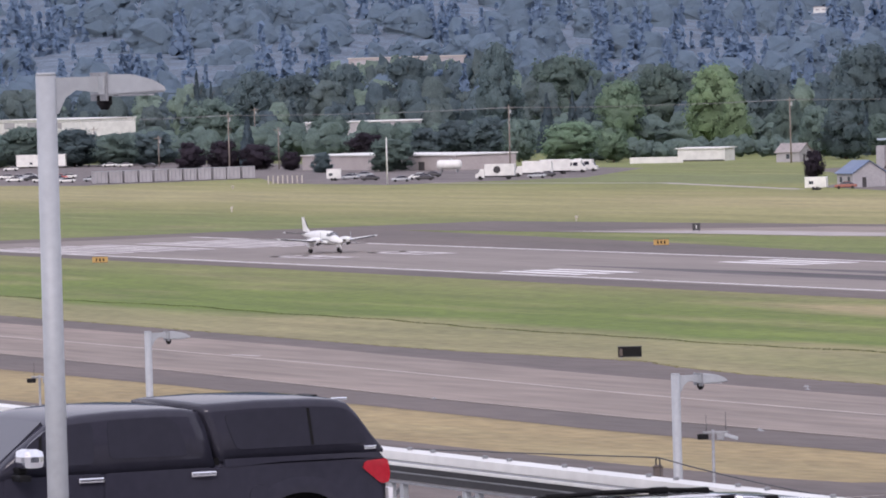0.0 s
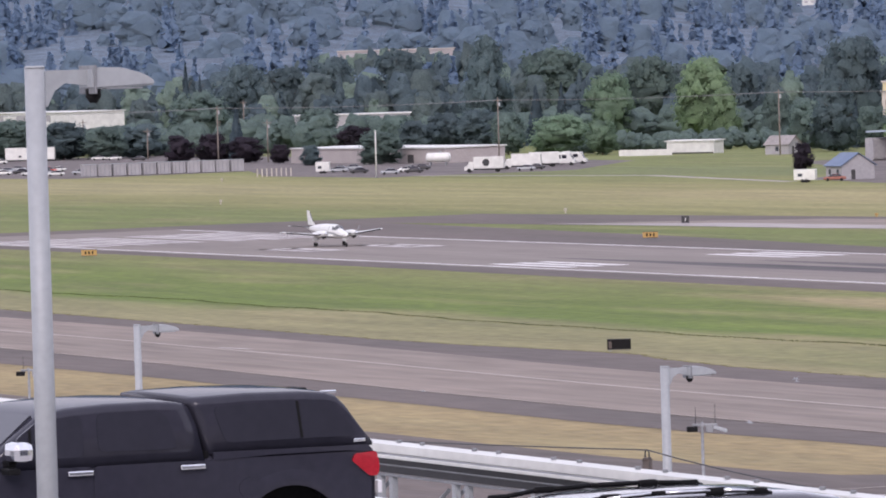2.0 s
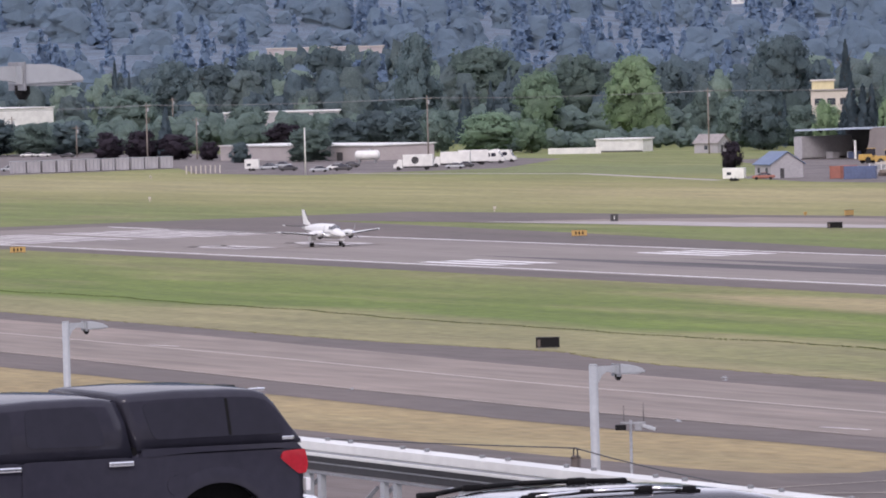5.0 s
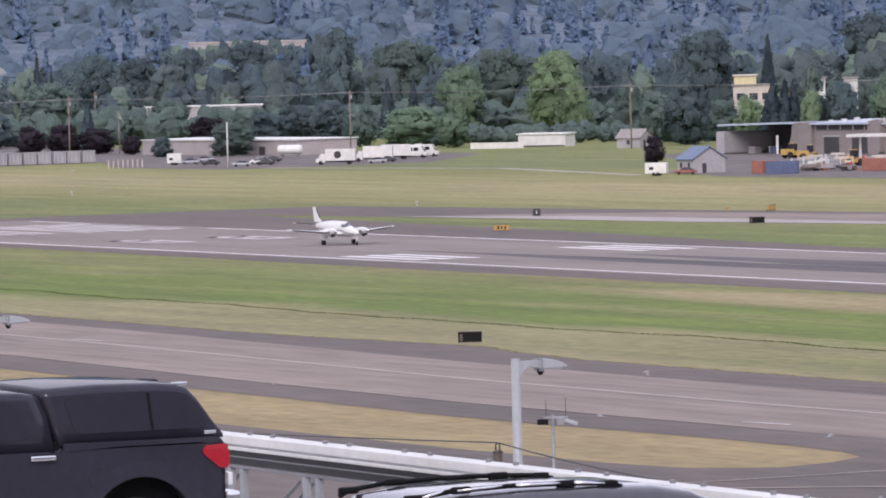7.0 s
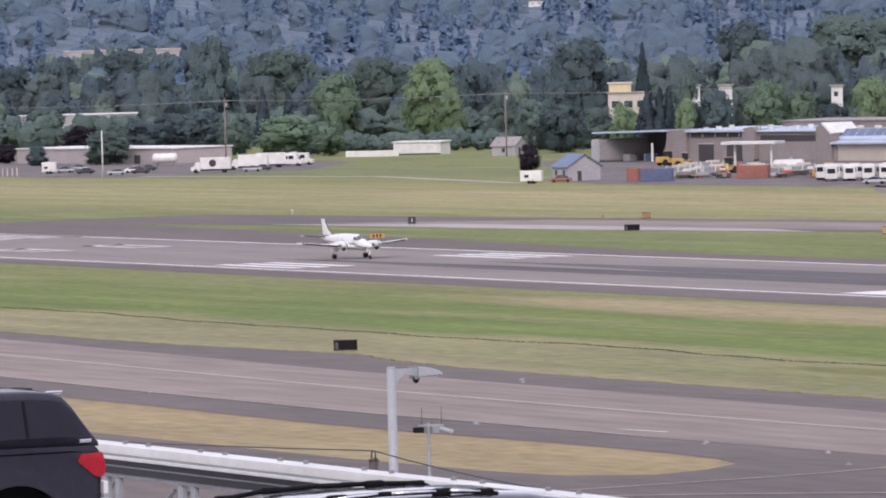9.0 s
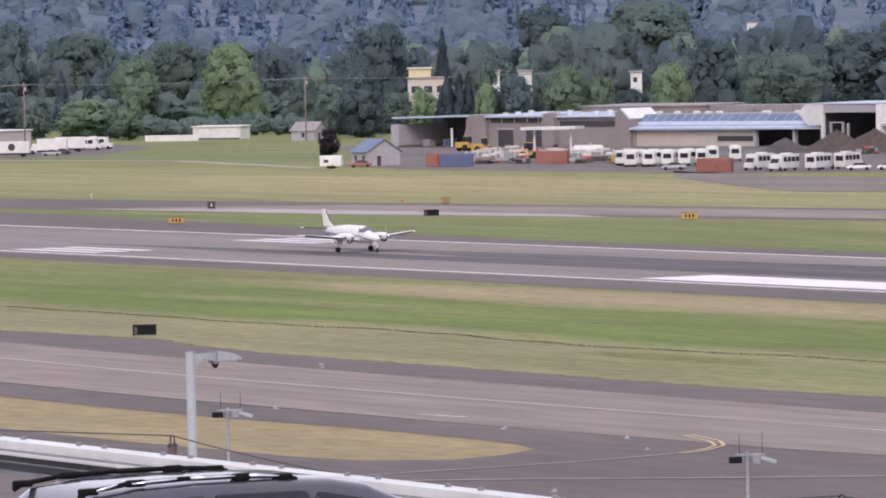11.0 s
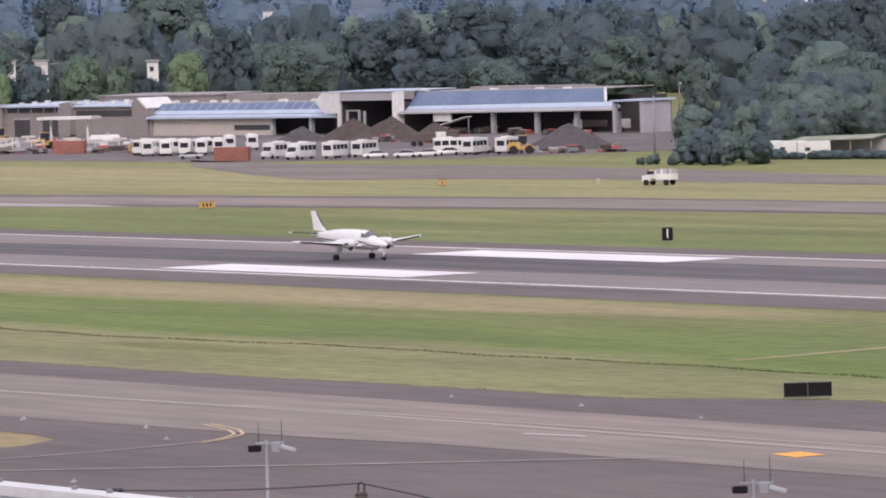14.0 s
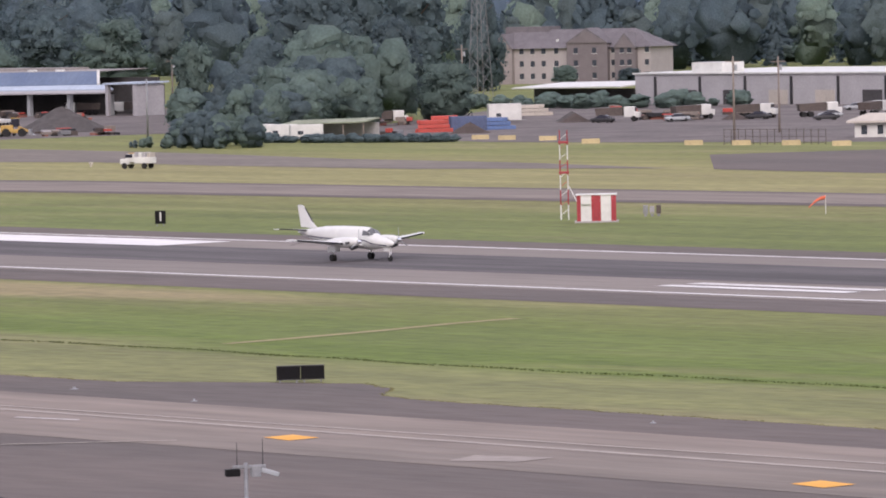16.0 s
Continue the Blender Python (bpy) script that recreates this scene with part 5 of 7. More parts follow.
plant("dark", -1096, 934, 4.1, 6.8)
plant("fir", -1432, 1248, 7.7, 25.2)
plant("dark", -1383, 1229, 8.7, 26.3)
plant("fir", -1408, 1275, 8.7, 25.2)
plant("fir", -1434, 1321, 9.7, 27.8)
plant("dark", -1280, 1119, 4.0, 14.5)
plant("green", -1302, 1170, 5.2, 14.9)
plant("green", -1393, 762, 11.2, 9.5)
plant("fir", -1398, 760, 12.5, 5.5)
plant("lime", -1383, 766, 10.5, 8.0)
plant("dark", -1291.5, 732.5, 12.6, 9.0)
plant("green", -1296, 729, 12.0, 8.0)
plant("dark", -1287, 739.5, 12.4, 8.5)
plant("fir", -1283, 744, 14.2, 5.0)
plant("dark", -1274.5, 764, 11.4, 9.0)
plant("green", -1269.5, 769, 10.8, 8.5)



def woods(name, label, spots, per, mat, conifer, lobes=16, calm=False):
    """Far woods as one sheet of clumps: spots of x, y, ground z, height, width."""
    cs, ns, ss, so, lc, lr, lf = [], [], [], [], [], [], []
    for x, y, z, h, w in spots:
        kind = "fir" if rng.random() < conifer else "green"
        c, nrm, s, soft, lumps = crown_points(kind, per)
        size, at = np.array([w, w, h]), np.array([x, y, z])
        cs.append(c * size + at), ns.append(nrm), so.append(soft), ss.append(s * (w + h) * 0.5 * math.sqrt(1400 / per) * 0.8)
        pick = rng.permutation(len(lumps[0]))[:lobes] if kind == "fir" else np.concatenate([np.arange(7), 7 + rng.permutation(len(lumps[0]) - 7)[:lobes - 7]])
        grow = 1.0 + 0.5 * (1 - lobes / len(lumps[0])) * (kind != "fir")
        lc.append(lumps[0][pick] * size + at), lr.append(lumps[1][pick] * size * grow), lf.append(lumps[2][pick])
    me = quads_mesh(name, np.concatenate(cs), np.concatenate(ns), np.concatenate(ss), mat, (np.concatenate(lc), np.concatenate(lr), np.concatenate(lf)), False, unit(np.concatenate(so) + np.array([0, 0, 0.5 * calm])), calm)
    return tagged(new(name, me), label, "woods", kind="stuff")


def hill_height(r, a):
    """Ground height of the wooded ridge by distance and azimuth."""
    s = max(0.0, (r - 2250) / 2300)
    return 165 * s ** 1.2 * (1 + 0.25 * math.sin(a * 14) + 0.12 * math.sin(a * 37 + 1)) + 6 * s * noise.noise((r * 0.004, a * 30, 0))


def ridge():
    bm = B()
    grid = []
    for i in range(25):
        r = 2200 + i * 105
        row = []
        for j in range(61):
            a = radians(-80 + j * 0.75)
            floor_lift = min(1.0, i / 2) * (9.5 + 4 * noise.noise((i * 1.7, j * 0.9, 0)))   # floor raised among the crowns so the gaps look less dark
            row.append(bm.verts.new((r * math.sin(a), r * math.cos(a), hill_height(r, a) + 0.05 + floor_lift)))
        grid.append(row)
    for a, b in zip(grid, grid[1:]):
        for i in range(60):
            bm.faces.new((a[i], a[i + 1], b[i + 1], b[i]))
    bmesh.ops.recalc_face_normals(bm, faces=bm.faces)
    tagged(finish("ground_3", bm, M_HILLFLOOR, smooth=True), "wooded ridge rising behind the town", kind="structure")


ridge()
HILL_HOUSES = ((-65.18, 3150, 9, 5), (-61.95, 3200, 11, 4), (-57.94, 2560, 6, 6), (-50.44, 2420, 14, 12), (-53.14, 2640, 22, 14))
firs, broad = [], []
for i in range(3000):
    r = 2250 + 1250 * rng.random() ** 0.9 if i < 2750 else rng.uniform(3500, 4650)
    a = radians(-73 + 28 * rng.random())
    h = rng.uniform(15, 29)
    x, y, z = r * math.sin(a), r * math.cos(a), hill_height(r, a) - 1
    if -66.7 < math.degrees(a) < -65.0 and r < 2520 and z + h > 27:
        h = max(4.0, 26 - z)
    if any(abs(math.degrees(a) - b) < 0.13 and q - 260 < r < q + 20 for b, q, *_ in HILL_HOUSES):
        continue
    if noise.noise((a * 60, r * 0.003, 3.0)) + rng.uniform(-0.35, 0.35) > -0.05:
        firs.append((x, y, z, h * 1.1, h * rng.uniform(0.4, 0.6)))
    else:
        broad.append((x, y, z, h * 0.9, h * rng.uniform(0.7, 1.0)))
woods("hill_woods", "fir woods covering the ridge, tinted blue-green for distance haze", firs, 90, M_HILLFIR, 1.0, 12, True)
woods("hill_woods", "broadleaf woods on the ridge, tinted pale for distance haze", broad, 130, M_HILLWOOD, 0.0, 18, True)
spots = []
for i in range(440):
    a = radians(-72 + 12.6 * rng.random())
    r = rng.uniform(2050, 2400)
    h = rng.uniform(12, 24)
    spots.append((r * math.sin(a), r * math.cos(a), 0, h, h * rng.uniform(0.55, 0.95)))
for i in range(330):
    a = radians(-60 + 14 * rng.random())
    r = rng.uniform(1640, 2300)
    h = rng.uniform(15, 27)
    spots.append((r * math.sin(a), r * math.cos(a), 0, h, h * rng.uniform(0.5, 0.9)))
for i in range(64):
    a = radians(-66.8 + 1.95 * (i + 0.5) / 64)
    r = rng.uniform(2380, 2425)
    h = rng.uniform(26.5, 30.6)
    spots.append((r * math.sin(a), r * math.cos(a), 0, h, h * rng.uniform(0.4, 0.6)))
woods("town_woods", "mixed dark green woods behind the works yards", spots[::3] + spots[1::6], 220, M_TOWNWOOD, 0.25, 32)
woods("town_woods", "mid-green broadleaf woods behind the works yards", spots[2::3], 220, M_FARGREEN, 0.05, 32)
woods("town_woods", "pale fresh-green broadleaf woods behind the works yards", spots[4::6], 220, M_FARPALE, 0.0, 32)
spots = []
for i in range(260):
    a = radians(-72 + 12.5 * rng.random())
    r = rng.uniform(1800, 1930)
    h = rng.uniform(6.5, 10.3)
    spots.append((r * math.sin(a), r * math.cos(a), 0, h, h * rng.uniform(0.9, 1.5)))
for i in range(150):
    a = radians(-64.3 + 3.6 * rng.random())
    r = rng.uniform(1610, 1690)
    h = rng.uniform(2.5, 5.5)
    spots.append((r * math.sin(a), r * math.cos(a), 0, h, h * rng.uniform(0.8, 1.3)))
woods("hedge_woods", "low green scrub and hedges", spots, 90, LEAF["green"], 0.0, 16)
spots = []
for i in range(110):
    s = rng.random()
    x, y = -806 + 62 * s, 588 + 8 * s - 5 * math.sin(s * 3.1) + rng.uniform(-1.2, 1.2)
    h = rng.uniform(0.8, 1.5) * (1.8 if s < 0.25 else 1)
    spots.append((x, y, 0, h, h * 2.2))
woods("bramble_hedge", "low bramble hedge at the yard edge", spots, 110, LEAF["dark"], 0.0)
spots = []
for i in range(70):
    s = rng.random()
    h = rng.uniform(1.5, 3.2)
    spots.append((-1010 + 135 * s, 748 + 22 * s + rng.uniform(-8, 8), 0, h, h * 2.0))
woods("bank_scrub", "green scrub on the bank beside the warehouse", spots, 110, LEAF["green"], 0.0)


spots = []
for x, y, sx, sy, h0, h1, n in ((-767, 566, 9, 4, 3.5, 6.0, 14), (-772, 562, 16, 2.5, 0.8, 2.2, 16), (-780, 575, 8, 5, 3.0, 5.5, 10), (-838, 625, 15, 8, 4, 8.5, 24), (-857, 653, 13, 9, 8, 13, 18), (-891, 682, 15, 9, 11, 18, 14)):
    for i in range(n):
        h = rng.uniform(h0, h1)
        spots.append((x + rng.uniform(-sx, sx), y + rng.uniform(-sy, sy), 0, h, h * rng.uniform(0.7, 1.15)))
woods("thicket", "dense broadleaf thicket beside the depot yard", spots[::2], 900, LEAF["green"], 0.0, 40)
woods("thicket", "mid-green thicket beside the depot yard", spots[1::2], 900, LEAF["dark"], 0.0, 40)


# dark leaf clumps along the ditch between taxiway and runway
ditch = [(-1300, 243), (-662, 244.6), (-610, 246.4), (-550, 245.2), (-506, 243.6), (-483, 243.9), (-454, 245), (-417, 243.5), (-400, 243.9), (-378, 245.3), (-345, 245.6), (-324, 244.5), (-294, 245), (200, 246)]
cs = []
for (xa, ya), (xb, yb) in zip(ditch, ditch[1:]):
    m = int(abs(xb - xa) * 24)
    s = rng.random(m)
    wob = 0.5 * np.sin((xa + (xb - xa) * s) * 0.11) + 0.3 * np.sin((xa + (xb - xa) * s) * 0.37)
    cs.append(np.stack([xa + (xb - xa) * s, ya + (yb - ya) * s + wob + rng.normal(0, 0.1, m), rng.uniform(0.0, 0.1, m)], 1))
cs = np.concatenate(cs)
nrm = rng.normal(0, 0.5, cs.shape) + np.array([0.5, -0.8, 0.2])
nrm /= np.linalg.norm(nrm, axis=1)[:, None]
tagged(new("ditch_weeds", quads_mesh("ditch_weeds", cs, nrm, rng.uniform(0.03, 0.07, len(cs)), LEAF["weed"])), "dark leaf clumps along the grass ditch", "weeds", kind="stuff")
# ragged turf along the taxiway shoulder
edge = np.array(TAXI_FAR + [(200, 224)])
cs = []
for (xa, ya), (xb, yb) in zip(edge, edge[1:]):
    m = int(math.hypot(xb - xa, yb - ya) * 24)
    s = rng.random(m)
    cs.append(np.stack([xa + (xb - xa) * s, ya + (yb - ya) * s + 0.25 * np.sin(s * (xb - xa) * 1.3) + rng.normal(0, 0.15, m), rng.uniform(0.0, 0.05, m)], 1))
cs = np.concatenate(cs)
nrm = rng.normal(0, 0.5, cs.shape) + np.array([0.5, -0.8, 0.2])
nrm /= np.linalg.norm(nrm, axis=1)[:, None]
tagged(new("turf_edge", quads_mesh("turf_edge", cs, nrm, rng.uniform(0.025, 0.045, len(cs)), LEAF["turf"])), "ragged turf along the taxiway shoulder", "turf", kind="stuff")


# ---- buildings ----
def building(name, x, y, turn, label):
    return empty(name, pose(x, y, 0, 0, 0, turn), label, "building")


def wall_box(g, x0, x1, y0, y1, h, mat, name="wall", z0=0.0):
    bm = B()
    box(bm, (x0 + x1) / 2, (y0 + y1) / 2, (z0 + h) / 2, x1 - x0, y1 - y0, h - z0)
    return part(name, bm, mat, g)


def slab(g, pts, thick, mat, name="roof"):
    """A sloping slab from four corner points."""
    bm = B()
    loft(bm, [pts, [(x, y, z + thick) for x, y, z in pts]])
    return part(name, bm, mat, g)


DX, DY, DT = -1222.0, 668.0, 10.0


def depot():
    # open rounded shed
    g = building("open_shed", DX, DY, DT, "open-fronted concrete shed with a flat roof and curved side walls")
    # back wall coloured dark to give the shed a shaded depth
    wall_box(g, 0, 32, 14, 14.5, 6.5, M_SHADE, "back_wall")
    bm = B()
    prism(bm, rounded([(-0.6, 0), (-0.6, 5.3), (2.4, 5.3), (2.4, 0)], 0.7), -1, 14)
    part("side_wall", bm, M_WALLGREY, g)
    bm = B()
    prism(bm, rounded([(24.6, 0), (26.3, 4.2), (26.6, 7.2), (33.5, 7.35), (33.5, 0)], 0.8), -0.4, 14)
    part("side_wall", bm, M_WALLTAN, g)
    slab(g, [(-0.2, -1, 6.55), (27.5, -1, 6.95), (27.5, 15, 6.95), (-0.2, 15, 6.55)], 0.4, M_PALEROOF)
    bm = B()
    tube(bm, (20.7, 0, 0), (20.7, 0, 4.3), 0.3, n=10)
    part("column", bm, M_WHITE, g)
    for k in range(5):
        bm = B()
        box(bm, 5 + 4 * k, 6 + (k % 2) * 3, 0.8, 2.6, 2.0, 1.6, 0.1)
        part("stored_crate", bm, (M_WALLGREY, M_WHITE, M_NAVY, M_WOOD, M_WALLGREY)[k], g)
    # low and tall workshop blocks
    g = building("workshop", DX, DY, DT, "tan block workshop with dark doorways and a flat roof")
    wall_box(g, 33.5, 54.2, 0.5, 16, 6.7, M_WALLTAN)
    # dark strip under the roof edge, divided by pale mullions
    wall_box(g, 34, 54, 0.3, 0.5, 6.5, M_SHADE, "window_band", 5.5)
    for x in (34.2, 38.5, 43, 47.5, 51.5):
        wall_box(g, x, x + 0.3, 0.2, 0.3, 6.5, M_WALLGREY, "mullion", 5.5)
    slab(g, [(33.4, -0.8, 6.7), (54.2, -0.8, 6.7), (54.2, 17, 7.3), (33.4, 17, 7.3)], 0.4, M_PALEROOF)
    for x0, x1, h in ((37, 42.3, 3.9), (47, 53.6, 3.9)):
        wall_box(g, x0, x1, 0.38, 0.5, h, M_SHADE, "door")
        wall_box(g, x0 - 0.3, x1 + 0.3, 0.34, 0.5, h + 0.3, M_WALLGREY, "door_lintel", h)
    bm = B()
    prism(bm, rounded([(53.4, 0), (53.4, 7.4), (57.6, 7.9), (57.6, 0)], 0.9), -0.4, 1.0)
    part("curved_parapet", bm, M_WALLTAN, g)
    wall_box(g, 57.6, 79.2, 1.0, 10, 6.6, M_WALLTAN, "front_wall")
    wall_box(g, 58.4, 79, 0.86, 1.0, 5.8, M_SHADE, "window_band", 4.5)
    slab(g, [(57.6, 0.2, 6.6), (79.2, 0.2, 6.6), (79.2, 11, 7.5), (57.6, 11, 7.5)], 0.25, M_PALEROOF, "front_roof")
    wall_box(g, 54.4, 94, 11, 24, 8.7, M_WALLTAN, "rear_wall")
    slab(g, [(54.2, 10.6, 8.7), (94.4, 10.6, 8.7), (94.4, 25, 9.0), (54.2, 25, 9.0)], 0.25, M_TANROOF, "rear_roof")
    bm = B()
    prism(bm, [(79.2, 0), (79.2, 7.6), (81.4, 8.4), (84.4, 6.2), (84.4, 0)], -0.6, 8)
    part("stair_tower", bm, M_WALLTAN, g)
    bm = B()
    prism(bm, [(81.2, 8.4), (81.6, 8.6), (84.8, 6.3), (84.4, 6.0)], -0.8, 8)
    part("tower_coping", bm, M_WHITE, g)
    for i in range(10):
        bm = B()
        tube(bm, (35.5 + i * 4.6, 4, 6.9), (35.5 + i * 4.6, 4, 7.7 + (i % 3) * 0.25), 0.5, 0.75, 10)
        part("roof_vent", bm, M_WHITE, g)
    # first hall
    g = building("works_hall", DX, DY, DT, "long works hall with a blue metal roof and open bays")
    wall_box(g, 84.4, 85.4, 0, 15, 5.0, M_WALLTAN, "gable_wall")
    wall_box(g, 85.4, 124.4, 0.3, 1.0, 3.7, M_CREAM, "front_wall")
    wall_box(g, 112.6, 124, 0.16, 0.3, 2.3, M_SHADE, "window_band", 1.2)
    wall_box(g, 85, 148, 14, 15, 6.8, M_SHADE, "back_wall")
    for x in (124.4, 137, 147.2):
        wall_box(g, x, x + 0.9, 0, 0.9, 3.8, M_GREY, "column")
    slab(g, [(84.6, -1.2, 3.75), (148.4, -1.2, 3.75), (148.4, 1, 4.2), (84.6, 1, 4.2)], 0.4, M_PALEROOF, "eave")
    slab(g, [(84.6, 1, 4.65), (144, 1, 4.65), (143.4, 1.8, 5.4), (84.6, 1.8, 5.4)], 0.15, M_PALEROOF, "lower_roof")
    slab(g, [(84.8, 1.85, 5.45), (143.4, 1.85, 5.45), (141.8, 3.6, 6.9), (84.8, 3.6, 6.9)], 0.15, M_BLUEROOF)
    slab(g, [(84.6, 3.6, 6.85), (142, 3.6, 6.85), (142, 12, 7.1), (84.6, 12, 7.1)], 0.2, M_TANROOF, "ridge_roof")
    for x0, x1 in ((94.6, 108.5), (110.5, 143)):
        wall_box(g, x0, x1, 14, 26, 8.8, M_TANROOF, "rear_roof", 6.8)
    for x in (88, 94, 100.5, 104.5, 108, 123.5, 134):
        bm = B()
        box(bm, x, 5, 7.4, 2.2 if x > 120 else 1.4, 1.2, 0.7, 0.25)
        part("roof_vent", bm, M_WHITE, g)
    for i in range(19):
        x = 86.5 + 3.05 * i
        slab(g, [(x, 1.8, 5.58), (x + 0.12, 1.8, 5.58), (x + 0.12, 3.6, 7.07), (x, 3.6, 7.07)], 0.05, M_PALEROOF, "roof_seam")
    # tall door block
    g = building("door_block", DX, DY, DT, "tall pale block with one large dark doorway")
    bm = B()
    prism(bm, [(144.2, 4.6), (141.1, 7.2), (143.5, 9.3), (149, 9.3), (149, 0), (148.2, 0), (148.2, 4.6)], -1.9, -1.3)
    part("side_wall", bm, M_WHITE, g)
    wall_box(g, 149, 166.4, -1.8, 0.5, 9.0, M_WALLGREY, "lintel", 7.3)
    wall_box(g, 165.4, 166.6, -1.9, 0.5, 9.2, M_WHITE, "door_jamb")
    # inner and back walls painted near black so the doorway looks unlit
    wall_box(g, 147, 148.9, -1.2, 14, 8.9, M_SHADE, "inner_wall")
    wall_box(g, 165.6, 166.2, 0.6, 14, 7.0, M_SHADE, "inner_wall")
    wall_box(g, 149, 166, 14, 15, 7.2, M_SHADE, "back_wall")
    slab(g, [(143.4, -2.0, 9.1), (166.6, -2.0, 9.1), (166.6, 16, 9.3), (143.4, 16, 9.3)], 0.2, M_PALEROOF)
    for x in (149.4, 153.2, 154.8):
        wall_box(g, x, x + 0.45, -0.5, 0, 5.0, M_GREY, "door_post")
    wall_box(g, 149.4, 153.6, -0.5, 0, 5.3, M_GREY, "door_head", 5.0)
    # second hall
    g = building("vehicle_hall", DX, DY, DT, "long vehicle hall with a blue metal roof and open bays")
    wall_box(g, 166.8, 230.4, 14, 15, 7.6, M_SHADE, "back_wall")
    for x in (193.4, 206.4, 218.1, 230):
        wall_box(g, x, x + 0.9, 0, 0.9, 4.4, M_GREY, "column")
    wall_box(g, 176.6, 182, -0.6, -0.3, 4.4, M_WHITE, "panel", 2.7)
    slab(g, [(166.8, -1.5, 4.35), (231, -1.5, 4.6), (231, 0.6, 5.0), (166.8, 0.6, 4.75)], 0.3, M_WALLGREY, "eave")
    slab(g, [(166.8, 0.7, 5.05), (231, 0.7, 5.3), (228, 1.7, 6.2), (166.8, 1.7, 5.75)], 0.2, M_PALEROOF, "lower_roof")
    slab(g, [(166.8, 1.75, 5.9), (225.5, 1.75, 6.3), (222.8, 4.4, 8.9), (166.8, 4.4, 8.7)], 0.2, M_BLUEROOF)
    bm = B()
    loft(bm, [[(225.4, 1.6, 6.3), (226.2, 1.6, 6.3), (226.2, 1.6, 6.7), (225.4, 1.6, 6.7)], [(222.6, 4.4, 8.9), (223.4, 4.4, 8.9), (223.4, 4.4, 9.3), (222.6, 4.4, 9.3)]])
    part("verge_trim", bm, M_WHITE, g)
    slab(g, [(166.8, 4.45, 8.8), (222.8, 4.45, 9.0), (222, 20, 9.2), (166.8, 20, 9.0)], 0.15, M_TANROOF, "rear_roof")
    wall_box(g, 175, 205, 12, 20, 9.7, M_TANROOF, "roof_plant", 9.1)
    for x in (168.6, 189.8, 203.4, 211.6):
        bm = B()
        box(bm, x, 4.8, 9.25, 2.2, 0.8, 0.5, 0.15)
        part("roof_vent", bm, M_WHITE, g)
    slab(g, [(184, -4, 2.0), (186, -8, 2.0), (194, -8, 3.7), (192, -4, 3.7)], 0.15, M_WHITE, "loading_canopy")
    for x, h in ((185.5, 2.3), (192.8, 3.5)):
        wall_box(g, x, x + 0.2, -6.1, -5.9, h, M_STEEL, "canopy_post")
    wall_box(g, 231.2, 232, -2, -1.2, 6.4, M_WALLGREY, "column")
    wall_box(g, 239, 240.2, -2, 6, 6.4, M_WALLGREY, "column")
    wall_box(g, 231.2, 240, 6, 6.4, 6.2, M_SHADE, "back_wall")
    slab(g, [(230.9, -2.4, 6.4), (240.8, -2.4, 6.5), (240.8, 7, 6.6), (230.9, 7, 6.5)], 0.35, M_PALEROOF)


depot()


def gable_house(name, x, y, turn, w, d, eave, ridge_h, wall_mat, roof_mat, label, windows=1):
    """A small house, ridge along local x; front at y = 0."""
    g = building(name, x, y, turn, label)
    bm = B()
    loft(bm, [[(xx, 0, 0), (xx, 0, eave), (xx, d / 2, ridge_h), (xx, d, eave), (xx, d, 0)] for xx in (0, w)])
    part("wall", bm, wall_mat, g)
    for s in (0, 1):
        y0, y1 = (-0.4, d / 2) if s == 0 else (d + 0.4, d / 2)
        ze = eave - 0.4 * (ridge_h - eave) / (d / 2)
        slab(g, [(-0.4, y0, ze + 0.03), (w + 0.4, y0, ze + 0.03), (w + 0.4, y1, ridge_h + 0.03), (-0.4, y1, ridge_h + 0.03)], 0.15, roof_mat)
    for i in range(windows):
        bm = B()
        box(bm, w * (i + 0.5) / windows, -0.02, eave * 0.55, 0.9, 0.1, 1.1, 0.02)
        part("window", bm, M_WINDOW, g)
    bm = B()
    box(bm, w + 0.02, d * 0.35, 1.0, 0.1, 0.9, 2.0, 0.02)
    part("door", bm, M_SHADE, g)
    return g


gable_house("blue_roof_hut", -1049.6, 563.6, 0, 6.6, 7.4, 2.9, 5.2, M_WALLGREY, M_BLUEROOF, "small grey hut with a blue metal gable roof", 2)
gable_house("grey_house", -1342, 703.3, 30, 7, 6, 2.6, 4.6, M_WALLGREY, M_TANROOF, "small grey house with a gable roof")


def flat_block(name, x, y, turn, w, d, h, wall_mat, roof_mat, label, openings=(), z0=0.0):
    g = building(name, x, y, turn, label)
    wall_box(g, 0, w, 0, d, h, wall_mat)
    slab(g, [(-0.4, -0.4, h), (w + 0.4, -0.4, h), (w + 0.4, d + 0.4, h + 0.15), (-0.4, d + 0.4, h + 0.15)], 0.3, roof_mat)
    for x0, x1, a, b, m in openings:
        bm = B()
        box(bm, (x0 + x1) / 2, -0.02, (a + b) / 2, x1 - x0, 0.12, b - a, 0.02)
        part("door" if a < 0.2 else "window", bm, m, g)
    return g


flat_block("store_building", -1469, 626.6, 6, 81, 18, 3.8, M_WALLBEIGE, M_WHITE, "long low beige store building", [(12, 15, 0, 2.2, M_SHADE), (40, 46, 0, 2.6, M_CREAM), (62, 65, 0, 2.2, M_SHADE)])
# the office's one opening is a dark strip along its foot
flat_block("mobile_office", -1403, 706, 32, 14.5, 5, 3.2, M_WHITE, M_WHITE, "long white mobile office", [(0.2, 14.3, 0.0, 0.35, M_SHADE)])
